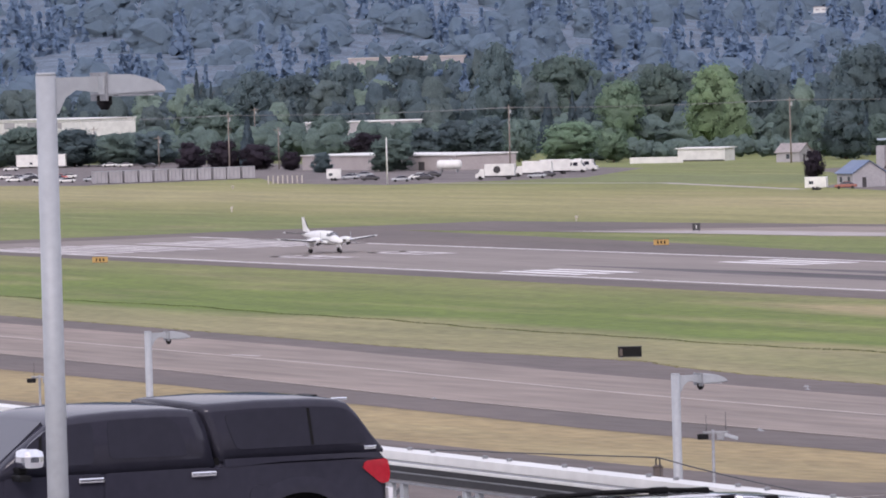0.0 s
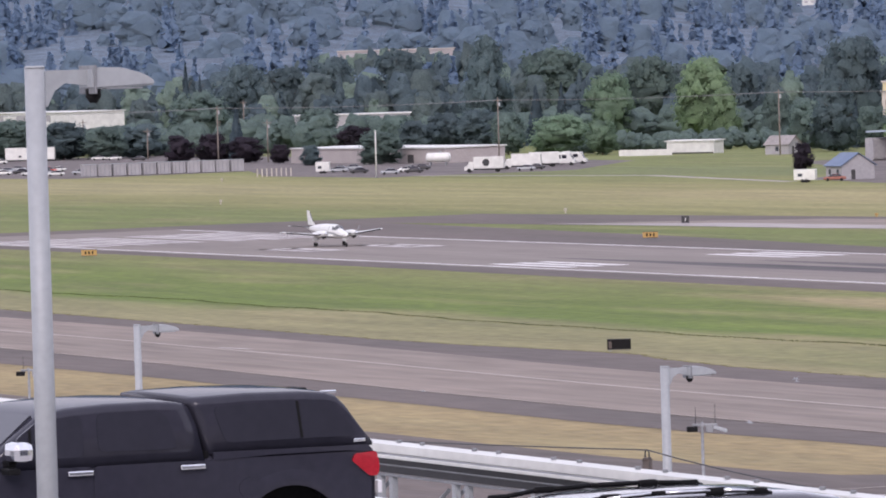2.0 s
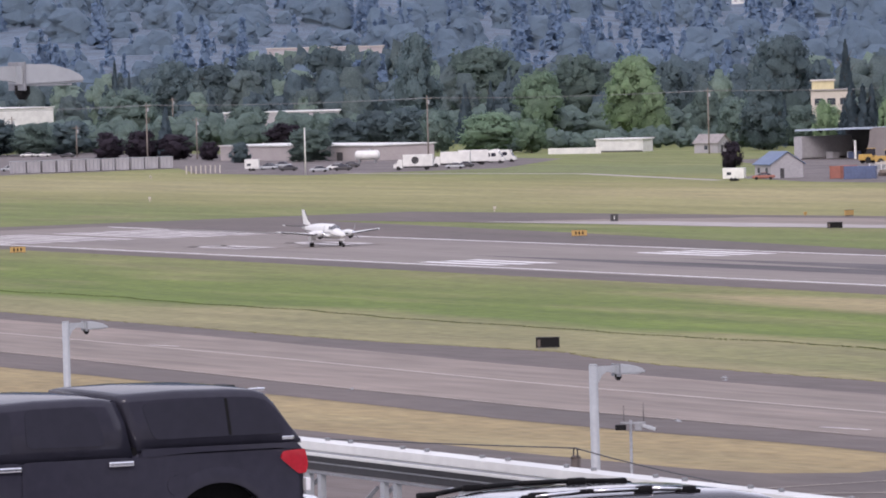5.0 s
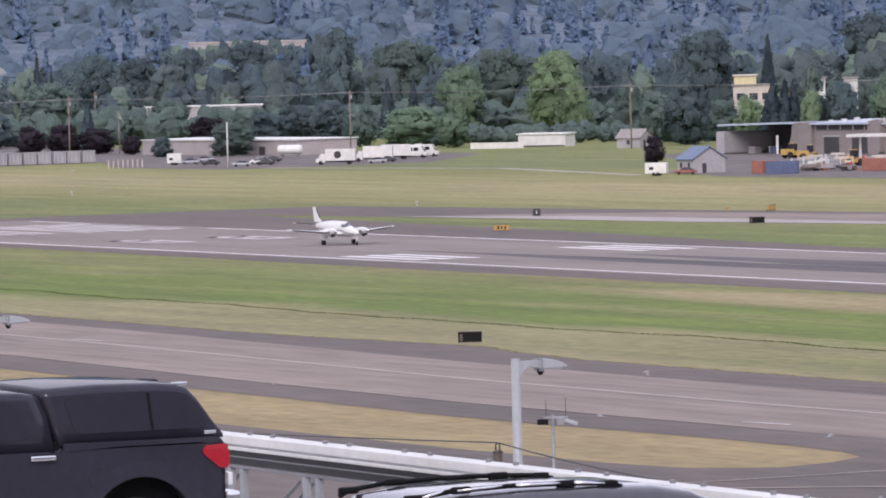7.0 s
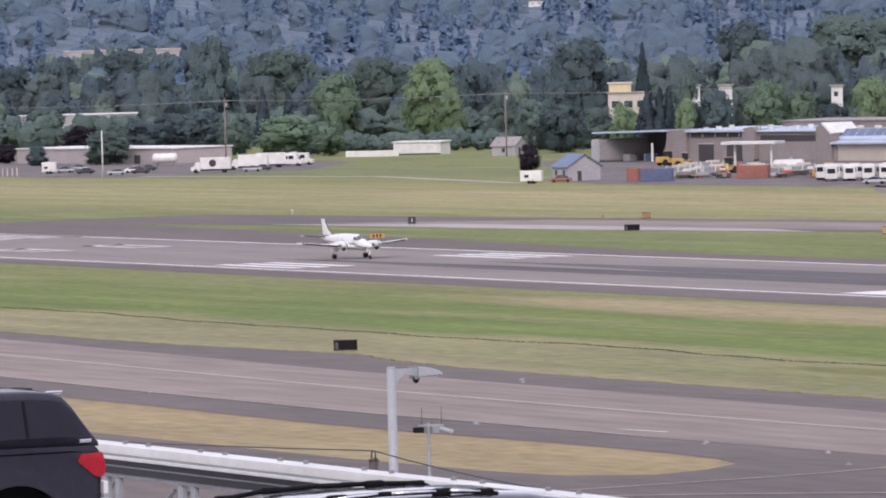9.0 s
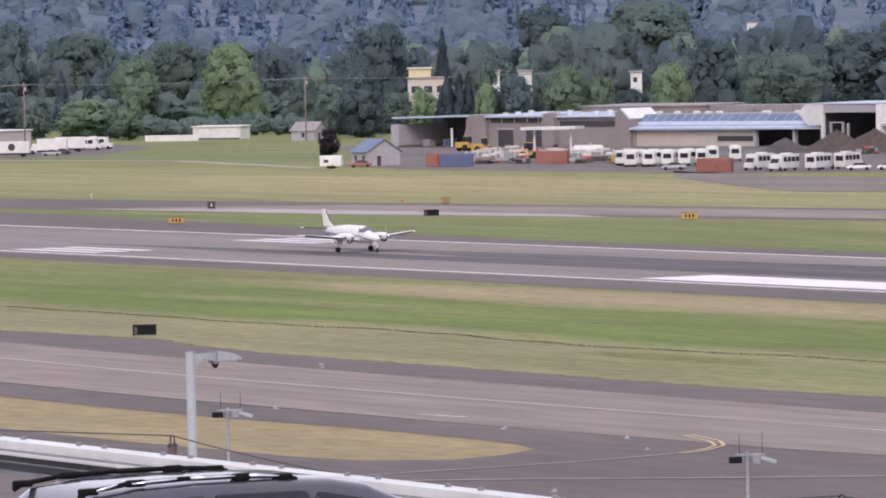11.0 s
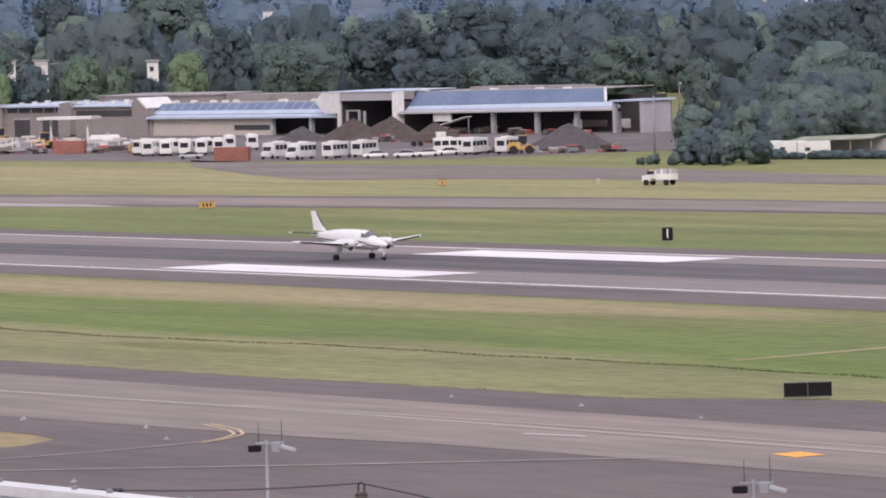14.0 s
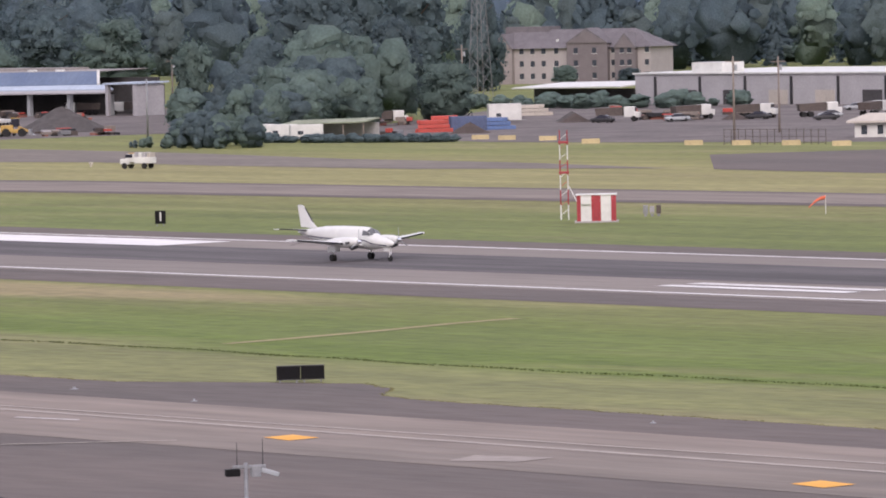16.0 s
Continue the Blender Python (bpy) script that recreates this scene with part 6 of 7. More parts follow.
flat_block("white_hall", -1880, 690, 5, 66, 20, 13.2, M_WHITE, M_WHITE, "long white hall behind the scrub", [(8, 16, 10.4, 12.4, M_WALLGREY), (26, 34, 10.4, 12.4, M_WALLGREY), (44, 52, 10.4, 12.4, M_WALLGREY)])
flat_block("shop_row", -1775, 758, 65, 38, 14, 9.9, M_WALLGREY, M_WHITE, "grey shop row among the trees", [(3, 9, 7.6, 9, M_WALLBEIGE)])
# height fitted to the view: only the top few metres show above the woods
flat_block("slope_building", -2246, 980, 65, 48, 15, 31.9, M_WALLBEIGE, M_CREAM, "long tan block stretched up so its top shows above the trees", [(3 + 6 * i, 7 + 6 * i, 29.8, 31.0, M_WALLGREY) for i in range(7)])
flat_block("yellow_office", -1405, 772, 61, 11, 9, 14.4, M_CREAM, M_TANROOF, "pale office among trees", [(1 + 3.4 * i, 3.2 + 3.4 * i, 10.6, 12.4, M_WINDOW) for i in range(3)])
flat_block("yellow_block", -1408, 774, 61, 6, 6, 17.0, M_PALEYELLOW, M_CREAM, "pale yellow upper storey of an office block")


# placed and stretched to fit the camera's view, feet hidden by trees
for x, y, w, h in ((-1305.5, 738.6, 4.5, 16.4), (-1301, 746.7, 3.4, 16.2), (-1286.5, 771, 2.8, 15.4)):
    flat_block("pale_house", x, y, 60, w, 6, h, M_WHITE, M_TANROOF, "pale house stretched tall so its top shows among trees", [(0.6, 1.6, h - 2.4, h - 1.2, M_WINDOW)])
for az, r, w, h in HILL_HOUSES:
    a = radians(az)
    ob = flat_block("hillside_house", r * math.sin(a), r * math.cos(a), -az, w, 8, h, M_WHITE, M_TANROOF, "pale house lifted to show among the trees on the slope", [(w * (0.12 + 0.3 * k), w * (0.28 + 0.3 * k), h * 0.55, h * 0.75, M_WALLGREY) for k in range(3)])
    # lifted off the slope to treetop height so it shows from the camera
    ob.location.z = hill_height(r, a) + (12 if r > 2600 else 16) - h


def warehouse():
    g = flat_block("warehouse", -919.5, 785, 1, 150, 40, 6.1, M_WALLGREY, M_WHITE, "long grey metal warehouse with roller doors and a white roof",
                   [(13 + 13.4 * i, 18.5 + 13.4 * i, 0, 2.9, M_SHADE if i in (0, 1, 4) else M_CREAM) for i in range(10)])
    for i in range(11):
        wall_box(g, 6 + 13.4 * i, 6.5 + 13.4 * i, -0.3, 0, 5.6, M_DARK, "pilaster")
    wall_box(g, 15, 24, 2, 8, 8.4, M_WHITE, "roof_unit", 6.3)
    wall_box(g, 90, 120, 15, 30, 8.8, M_BLUE, "roof_unit", 6.3)
    bm = B()
    tube(bm, (76, 8, 6.4), (76, 8, 8.8), 1.6, 1.2, 12)
    part("roof_fan", bm, M_RUST, g)
    slab(g, [(-34, -4, 3.3), (0, -4, 3.6), (0, 10, 4.4), (-34, 10, 4.1)], 0.25, M_WHITE, "lean_to_roof")
    wall_box(g, -34, 0, 2, 3, 3.2, M_SHADE, "lean_to_wall")


warehouse()


def apartments():
    """Three-storey hip-roofed block with gabled bays."""
    g = building("apartment_building", -1157, 937.5, 26, "three-storey beige and brown apartment building with hipped grey roof")
    L, D, H = 46.0, 14.0, 8.8
    wall_box(g, 0, L, 0, D, H, M_WALLBEIGE)
    bm = B()
    loft(bm, [[(-1, -1, H), (L + 1, -1, H), (L + 1, D + 1, H), (-1, D + 1, H)], [(7, D / 2 - 0.1, H + 4.6), (L - 7, D / 2 - 0.1, H + 4.6), (L - 7, D / 2 + 0.1, H + 4.6), (7, D / 2 + 0.1, H + 4.6)]])
    part("roof", bm, M_SHINGLE, g)
    wall_box(g, 4, 16, 6, 13, H + 5.4, M_SHINGLE, "rear_tower", H)
    for x0, x1, hh, mat in ((4, 9, 10.4, M_WALLTAN), (24, 35, 11.5, M_BRICKRED), (37, 42.5, 10.2, M_BRICKRED)):
        wall_box(g, x0, x1, -1.6, 0, hh - 1.5, mat, "bay")
        bm = B()
        prism(bm, [(x0 - 0.4, hh - 1.6), (x1 + 0.4, hh - 1.6), ((x0 + x1) / 2, hh + 2.2)], -1.9, 6)
        part("bay_roof", bm, M_SHINGLE, g)
        bm = B()
        prism(bm, [(x0 + 0.2, hh - 1.5), (x1 - 0.2, hh - 1.5), ((x0 + x1) / 2, hh + 1.5)], -1.98, -1.7)
        part("gable", bm, mat, g)
    for row in range(3):
        for x in (1.6, 11, 14, 17, 20.5, 26.5, 31.5, 36, 39, 41, 45):
            y = -1.62 if (4 < x < 9 or 24 < x < 35 or 37 < x < 42.5) else -0.02
            bm = B()
            box(bm, x, y, 1.9 + 3.1 * row, 1.1, 0.14, 1.4, 0.02)
            w = part("window", bm, M_WINDOW, g)
            bm = B()
            box(bm, x, y - 0.04, 1.13 + 3.1 * row, 1.4, 0.2, 0.1)
            part("sill", bm, M_WHITE, w)
    for x in (20, 26, 30.5):
        bm = B()
        box(bm, x, 2, H + 1.6, 0.6, 0.6, 1.2, 0.05)
        part("roof_vent", bm, M_WHITE, g)


apartments()

# ---- vehicles and yard things on the far side ----
PAINT = {"white": M_WHITE, "silver": M_GREY, "dark": M_DARK, "red": M_RED, "rust": M_RUST, "navy": M_NAVY}
PROTO = {}


def place(key, builder, x, y, turn, label=None):
    if key not in PROTO:
        PROTO[key] = builder()
        PROTO[key].matrix_world = pose(x, y, 0, 0, 0, turn)
        return PROTO[key]
    return copy_thing(PROTO[key], pose(x, y, 0, 0, 0, turn))


def small_wheels(g, xs, half, r):
    for x in xs:
        for s in (-1, 1):
            bm = B()
            tube(bm, (x, s * half - 0.11, r), (x, s * half + 0.11, r), r, n=14)
            part("wheel", bm, M_RUBBER_TYRE, g)


def car(x, y, turn, paint):
    def make():
        g = new("car")
        tagged(g, f"{paint} saloon car parked in the yard", "car", "cars in the yards")
        bm = B()
        loft(bm, body_rings([(-2.25, 0.7, 0.4, 0.7, 0.66), (-2.0, 0.86, 0.28, 0.85, 0.8), (-1.0, 0.9, 0.25, 0.95, 0.84), (1.0, 0.9, 0.25, 0.97, 0.84), (2.0, 0.86, 0.3, 0.92, 0.8), (2.25, 0.7, 0.42, 0.8, 0.66)], 5, 20))
        part("body", bm, PAINT[paint], g, smooth=True)
        bm = B()
        loft(bm, body_rings([(-1.25, 0.8, 0.85, 0.95, 0.76), (-0.5, 0.8, 0.85, 1.4, 0.6), (0.8, 0.8, 0.85, 1.42, 0.6), (1.6, 0.8, 0.85, 0.97, 0.74)], 5, 20))
        part("cabin", bm, M_GLASS, g, smooth=True)
        bm = B()
        box(bm, 0.15, 0, 1.42, 1.25, 1.15, 0.05, 0.02)
        part("roof", bm, PAINT[paint], g)
        small_wheels(g, (-1.4, 1.35), 0.8, 0.31)
        return g
    return place("car" + paint, make, x, y, turn)


def bus(x, y, turn):
    def make():
        g = new("shuttle_bus")
        tagged(g, "white airport shuttle bus with dark windows parked in the yard", "bus", "shuttle buses")
        bm = B()
        box(bm, -0.4, 0, 1.75, 6.4, 2.3, 2.5, 0.12)
        part("body", bm, M_WHITE, g)
        bm = B()
        loft(bm, [[(2.8, s * 1.0, 0.5), (4.0, s * 0.9, 0.55), (4.0, s * 0.9, 1.2), (3.5, s * 0.9, 1.4), (2.95, s * 0.95, 2.3), (2.8, s * 1.0, 2.3)] for s in (-1, 1)])
        part("cab", bm, M_WHITE, g)
        bm = B()
        loft(bm, [[(3.46, s * 0.82, 1.5), (2.99, s * 0.82, 2.26), (3.02, s * 0.82, 2.28), (3.5, s * 0.82, 1.5)] for s in (-1, 1)])
        part("windscreen", bm, M_GLASS, g)
        for s in (-1, 1):
            for i in range(4):
                bm = B()
                box(bm, -2.9 + i * 1.45, s * 1.15, 2.1, 1.2, 0.06, 0.85, 0.02)
                part("window", bm, M_GLASS, g)
        bm = B()
        box(bm, -3.6, 0, 2.0, 0.06, 1.5, 0.9, 0.02)
        part("rear_window", bm, M_GLASS, g)
        bm = B()
        box(bm, -1.0, 0, 3.1, 1.8, 1.4, 0.25, 0.05)
        part("roof_unit", bm, M_WHITE, g)
        small_wheels(g, (-2.2, 3.0), 0.98, 0.42)
        return g
    return place("bus", make, x, y, turn)


def boxtruck(x, y, turn, emblem):
    def make():
        g = new("box_truck")
        tagged(g, "white box truck with a dark round emblem on its side" if emblem else "plain white box truck parked in the lot", "truck", "white trucks")
        bm = B()
        box(bm, -1.0, 0, 2.25, 7.0, 2.4, 2.7, 0.06)
        part("cargo_box", bm, M_WHITE, g)
        bm = B()
        loft(bm, [[(2.6, s * 1.05, 0.5), (4.7, s * 1.0, 0.55), (4.7, s * 1.0, 1.4), (4.0, s * 1.0, 1.6), (3.6, s * 0.98, 2.5), (2.6, s * 1.0, 2.5)] for s in (-1, 1)])
        part("cab", bm, M_WHITE, g)
        bm = B()
        loft(bm, [[(4.02, s * 0.9, 1.66), (3.64, s * 0.9, 2.42), (3.7, s * 0.9, 2.42), (4.08, s * 0.9, 1.66)] for s in (-1, 1)])
        part("windscreen", bm, M_GLASS, g)
        if emblem:
            for s in (-1, 1):
                bm = B()
                tube(bm, (-0.4, s * 1.19, 2.3), (-0.4, s * 1.23, 2.3), 0.85, n=24)
                part("emblem", bm, M_DARK, g)
        bm = B()
        box(bm, -1.0, 0, 0.7, 7.4, 0.9, 0.3, 0.03)
        part("chassis", bm, M_DARK, g)
        small_wheels(g, (-3.0, 3.6), 1.0, 0.48)
        return g
    return place(f"boxtruck{emblem}", make, x, y, turn)


def container(x, y, turn, paint):
    def make():
        g = new("shipping_container")
        tagged(g, f"{paint} corrugated steel container on the gravel", "container", "containers")
        bm = B()
        n = 30
        out = []
        for i in range(n + 1):
            out.append((-3.05 + 6.1 * i / n, -1.2 - 0.04 * (i % 4 in (1, 2))))
        outline = out + [(p[0], 1.2 + 0.04 * (i % 4 in (1, 2))) for i, p in reversed(list(enumerate(out)))]
        loft(bm, [[(a, b, 0.1) for a, b in outline], [(a, b, 2.55) for a, b in outline]])
        part("shell", bm, PAINT[paint], g)
        for a in (-3.05, 3.05):
            for b in (-1.2, 1.2):
                bm = B()
                box(bm, a, b, 1.3, 0.16, 0.16, 2.6)
                part("corner_post", bm, PAINT[paint], g)
        return g
    return place("container" + paint, make, x, y, turn)


def loader(x, y, turn):
    def make():
        g = new("wheel_loader")
        tagged(g, "yellow wheel loader standing in the yard", "wheel loader", "yard machines")
        bm = B()
        box(bm, -1.3, 0, 1.4, 2.6, 1.8, 1.3, 0.15)
        box(bm, 1.0, 0, 1.0, 2.2, 1.4, 0.7, 0.1)
        part("body", bm, M_YELLOW, g)
        bm = B()
        box(bm, 0.3, 0, 2.5, 1.4, 1.5, 1.5, 0.12)
        part("cab", bm, M_GLASS, g)
        bm = B()
        box(bm, 0.3, 0, 3.3, 1.6, 1.6, 0.12, 0.04)
        part("cab_roof", bm, M_YELLOW, g)
        bm = B()
        for s in (-0.6, 0.6):
            loft(bm, [[(0.8, s + o, 1.5), (2.8, s + o, 0.7), (2.8, s + o, 1.0), (0.9, s + o, 1.9)] for o in (-0.1, 0.1)])
        part("lift_arms", bm, M_YELLOW, g)
        bm = B()
        prism(bm, [(2.7, 0.3), (3.8, 0.2), (3.2, 0.5), (3.1, 1.2), (2.7, 1.3)], -1.3, 1.3)
        part("bucket", bm, M_STEEL, g)
        small_wheels(g, (-1.3, 1.5), 0.95, 0.75)
        return g
    return place("loader", make, x, y, turn)


def dump(x, y, turn):
    def make():
        g = new("dump_truck")
        tagged(g, "white-cabbed dump truck with a steel tipper bed", "truck", "yard trucks")
        bm = B()
        box(bm, 2.6, 0, 1.7, 2.0, 2.2, 1.9, 0.15)
        box(bm, 3.9, 0, 1.2, 1.0, 1.8, 1.0, 0.12)
        part("cab", bm, M_WHITE, g)
        bm = B()
        box(bm, 3.45, 0, 2.2, 0.4, 1.9, 0.7, 0.05)
        part("windscreen", bm, M_GLASS, g)
        bm = B()
        prism(bm, [(-3.4, 1.1), (1.4, 1.1), (1.5, 2.6), (-3.6, 2.4)], -1.2, 1.2)
        part("tipper_bed", bm, M_BROWN, g)
        small_wheels(g, (-2.6, -1.3, 3.4), 1.0, 0.5)
        return g
    return place("dump", make, x, y, turn)


def tanker(x, y, turn):
    def make():
        g = new("storage_tank")
        tagged(g, "white horizontal tank on a steel frame", "tank", "white tanks")
        bm = B()
        loft(bm, [superellipse(a, 2.0, r, r, 18, 2) for a, r in ((-3.2, 0.3), (-3.0, 0.9), (-2.6, 1.2), (2.6, 1.2), (3.0, 0.9), (3.2, 0.3))])
        part("tank", bm, M_WHITE, g, smooth=True)
        for a in (-2, 2):
            bm = B()
            box(bm, a, 0, 0.5, 0.3, 2.0, 1.0)
            part("cradle", bm, M_STEEL, g)
        bm = B()
        tube(bm, (0.5, 0, 3.1), (0.5, 0, 3.6), 0.35, n=12)
        part("hatch", bm, M_GREY, g)
        return g
    return place("tank", make, x, y, turn)


def heap(x, y, r, sort):
    bm = B()
    n, rings = 26, []
    rows = 9
    for j in range(rows):
        s = j / (rows - 1)
        ring = []
        for i in range(n):
            a = 2 * math.pi * i / n
            k = 1 + 0.16 * noise.noise((x + 2 * math.cos(a), y + 2 * math.sin(a), s * 2))
            rr = r * (1 - s) ** 0.9 * k + 0.03
            ring.append((rr * math.cos(a) * 1.25, rr * math.sin(a), r * 0.62 * s ** 1.15 * (1 + 0.12 * noise.noise((a * 1.3, s * 3, x)))))
        rings.append(ring)
    loft(bm, rings)
    ob = finish("mound", bm, M_SOIL if sort == "soil" else M_GRAVELHEAP)
    ob.location = (x, y, 0)
    ob.rotation_euler = (0, 0, radians(30))
    return tagged(ob, "heap of brown soil in the works yard" if sort == "soil" else "cone-shaped heap of grey gravel", "heap", "heaps")


def trailer(x, y, turn, tall=2.1, length=4.3, label="white enclosed trailer on two wheels"):
    def make():
        g = new("trailer")
        tagged(g, label, "trailer", "white trailers")
        bm = B()
        box(bm, 0, 0, 0.5 + tall / 2, length, 2.0, tall, 0.08)
        part("body", bm, M_WHITE, g)
        bm = B()
        box(bm, length / 2 + 0.5, 0, 0.5, 1.2, 0.12, 0.1)
        part("drawbar", bm, M_STEEL, g)
        bm = B()
        box(bm, -length * 0.2, -1.01, 1.5, 0.9, 0.06, 0.6, 0.02)
        part("window", bm, M_WINDOW, g)
        small_wheels(g, (-0.4, 0.4), 0.95, 0.35)
        return g
    return place(f"trailer{tall}{length}", make, x, y, turn)


def utility_pole(x, y, h, mat=None, arms=True):
    def make():
        g = new("utility_pole")
        tagged(g, "weathered wooden utility pole with a cross arm" if arms else "tall pale metal pole", "pole", "poles")
        bm = B()
        tube(bm, (0, 0, 0), (0, 0, h), 0.2, 0.14, 8)
        part("pole", bm, mat or M_WOOD, g, smooth=True)
        if arms:
            bm = B()
            box(bm, 0, 0, h - 0.8, 2.4, 0.15, 0.15)
            part("cross_arm", bm, M_WOOD, g)
            bm = B()
            tube(bm, (0.4, 0, h - 2.2), (0.4, 0, h - 1.3), 0.25, n=8)
            part("transformer", bm, M_GREY, g)
        return g
    return place(f"pole{h}{arms}", make, x, y, 60)


for x, y, turn in ((-965.2, 577.9, 150), (-963.1, 580.6, 150), (-961.1, 583.5, 150), (-960.1, 586.6, 150), (-959, 589.8, 150), (-979.6, 605, 150), (-981, 611, 150), (-911, 572.5, -62), (-899.5, 570.5, -62), (-897, 576.5, 120), (-897.5, 583, 120),
                   (-890, 597, 60), (-882, 596.5, 120), (-878, 601, 120), (-962, 590, 65), (-968, 586, 65), (-974, 584, 65), (-1301.9, 626.0, 50), (-1311.1, 633.5, 50)):
    bus(x, y, turn)
for x, y, turn, paint in ((-933.0, 567.9, 50, "silver"), (-885.8, 577.5, 60, "white"), (-881.0, 580.9, 50, "white"), (-881.2, 585.6, 60, "white"), (-885.0, 592.6, 60, "white"), (-1036.5, 558.5, 60, "rust"), (-1286.6, 578.5, 60, "white"),
                          (-1317.2, 574.3, 50, "silver"), (-1294.2, 569.4, 70, "dark"), (-1267.0, 565.3, 70, "silver"), (-1308.2, 592.0, 60, "dark")):
    car(x, y, turn, paint)
for x, y, turn, paint in ((-1646.1, 640.3, 58, "white"), (-1635.8, 641.1, 58, "white"), (-1609.2, 638.2, 58, "dark"), (-1491.3, 550.5, 70, "white"), (-1446.4, 536.0, 60, "white"), (-1434.5, 543.3, 100, "silver"),
                          (-1406.6, 535.3, 70, "white"), (-1415.5, 545.5, 60, "silver"), (-1635.9, 605.3, 60, "white"), (-1462.4, 554.5, 60, "red"), (-768.6, 699.7, 60, "dark"), (-819.2, 753.3, 60, "silver"), (-1251.6, 593, 60, "silver"), (-1261.4, 600.2, 60, "dark"), (-1476, 548, 20, "silver"), (-1455, 544, 80, "dark"), (-1427, 536, 40, "white"), (-1420, 551, 80, "dark"), (-1398, 541, 30, "white"), (-1470, 560, 60, "white"), (-1440, 556, 30, "white"), (-1500, 560, 60, "silver"), (-1330, 580, 60, "dark"), (-1340, 588, 40, "silver"), (-1300, 585, 80, "white"), (-1275, 575, 60, "dark")):
    car(x, y, turn, paint)
for x, y, turn, paint in ((-906.8, 560.6, 45, "rust"), (-1012.7, 567.0, 55, "navy"), (-1022.5, 568.7, 120, "rust"), (-1009.8, 587.0, 45, "rust"), (-795.5, 641.2, 60, "navy")):
    container(x, y, turn, paint)
for x, y, turn in ((-1127.8, 638.1, 60), (-977.6, 584.2, 60), (-1151.1, 647.0, 100), (-874.8, 601.4, 50), (-1060, 610, 80)):
    loader(x, y, turn)
for x, y, turn in ((-1010.3, 712.0, 240), (-999.3, 716.4, 240), (-953.8, 633.8, 60), (-849.0, 664.8, 60)):
    dump(x, y, turn)
for x, y, turn in ((-1024.1, 603.4, 55), (-1361.6, 620.9, 55)):
    tanker(x, y, turn)
for x, y, r, sort in ((-892, 624, 7.5, "gravel"), (-1029.2, 666, 7, "soil"), (-1012.6, 664, 7.5, "soil"), (-987.3, 658, 6, "soil"), (-1032, 655, 5, "gravel"), (-783, 631.5, 3.0, "soil"), (-1079.2, 718.0, 4.5, "soil"), (-1074.5, 725.9, 5.5, "soil"), (-1054.2, 719.5, 4.0, "soil")):
    heap(x, y, r, sort)
for x, y, turn, emblem in ((-1252.8, 583.1, 238, True), (-1274.1, 602.8, 238, False), (-1289.7, 614.9, 255, False)):
    boxtruck(x, y, turn, emblem)
trailer(-1034.0, 550.6, 50)
for x, y, turn in ((-790.0, 592.0, 40), (-783.8, 592.6, 40), (-777.0, 592.2, 60)):
    trailer(x, y, turn, 2.3, 5.4, "white site trailer behind a hedge")
trailer(-1670.4, 627.8, 58, 3.6, 15.0, "long white semi-trailer parked in the lot")
trailer(-1310.4, 567.1, 60, 2.3, 3.4, "small white box trailer")
trailer(-831.6, 678.8, 60, 3.0, 6.0, "white box trailer in the yard")
for x, y, h in ((-1008.4, 733.7, 11.4), (-909.3, 731.8, 13.3), (-688.9, 608.0, 13.1), (-717.2, 642.7, 12.3), (-1717.4, 634.4, 11.1), (-1725.9, 666.3, 11.4), (-1848.5, 747.8, 13), (-1837.7, 758.3, 14), (-1814.7, 757.4, 15.5), (-1500.4, 633.1, 11.6), (-1613.5, 642.9, 9.2)):
    utility_pole(x, y, h)
LINE = [(1500 * math.sin(radians(az)), 1500 * math.cos(radians(az))) for az in (-70.4, -67.6, -64.9, -62.2, -59.6)]
for x, y in LINE:
    utility_pole(x, y, 16.6)
for k in (-1.0, 0.0, 1.0):
    curve = bpy.data.curves.new("power_line", "CURVE")
    curve.dimensions, curve.bevel_depth = "3D", 0.045
    sp = curve.splines.new("POLY")
    pts = [(xa + (xb - xa) * i / 10 + k * 0.5, ya + (yb - ya) * i / 10 + k * 0.87, 15.95 - 2.2 * (i / 10) * (1 - i / 10)) for (xa, ya), (xb, yb) in zip(LINE, LINE[1:]) for i in range(11)]
    sp.points.add(len(pts) - 1)
    for p, c in zip(sp.points, pts):
        p.co = (*c, 1)
    curve.materials.append(M_STEEL)
    tagged(new("power_line", curve), "thin grey overhead power line between wooden poles", "power line", "overhead power lines")
utility_pole(-831.5, 599.5, 10.2, M_STEEL, False)
utility_pole(-1240.1, 549.9, 10.8, M_WHITE, False)


def lattice_tower(x, y, h):
    g = empty("lattice_tower", pose(x, y, 0, 0, 0, 20), "grey steel lattice power tower", "tower")
    for sx in (-1, 1):
        for sy in (-1, 1):
            bm = B()
            tube(bm, (sx * 2.0, sy * 2.0, 0), (sx * 0.5, sy * 0.5, h), 0.08, 0.06, 5)
            part("leg", bm, M_STEEL, g)
    bm = B()
    n = 11
    for i in range(n):
        z0, z1 = h * i / n, h * (i + 1) / n
        w0, w1 = 2.0 - 1.5 * i / n, 2.0 - 1.5 * (i + 1) / n
        for s in (-1, 1):
            tube(bm, (-w0, s * w0, z0), (w1, s * w1, z1), 0.04, n=4)
            tube(bm, (w0, s * w0, z0), (-w1, s * w1, z1), 0.04, n=4)
            tube(bm, (s * w0, -w0, z0), (s * w1, w1, z1), 0.04, n=4)
    part("lattice", bm, M_STEEL, g)


lattice_tower(-1020, 826, 34)


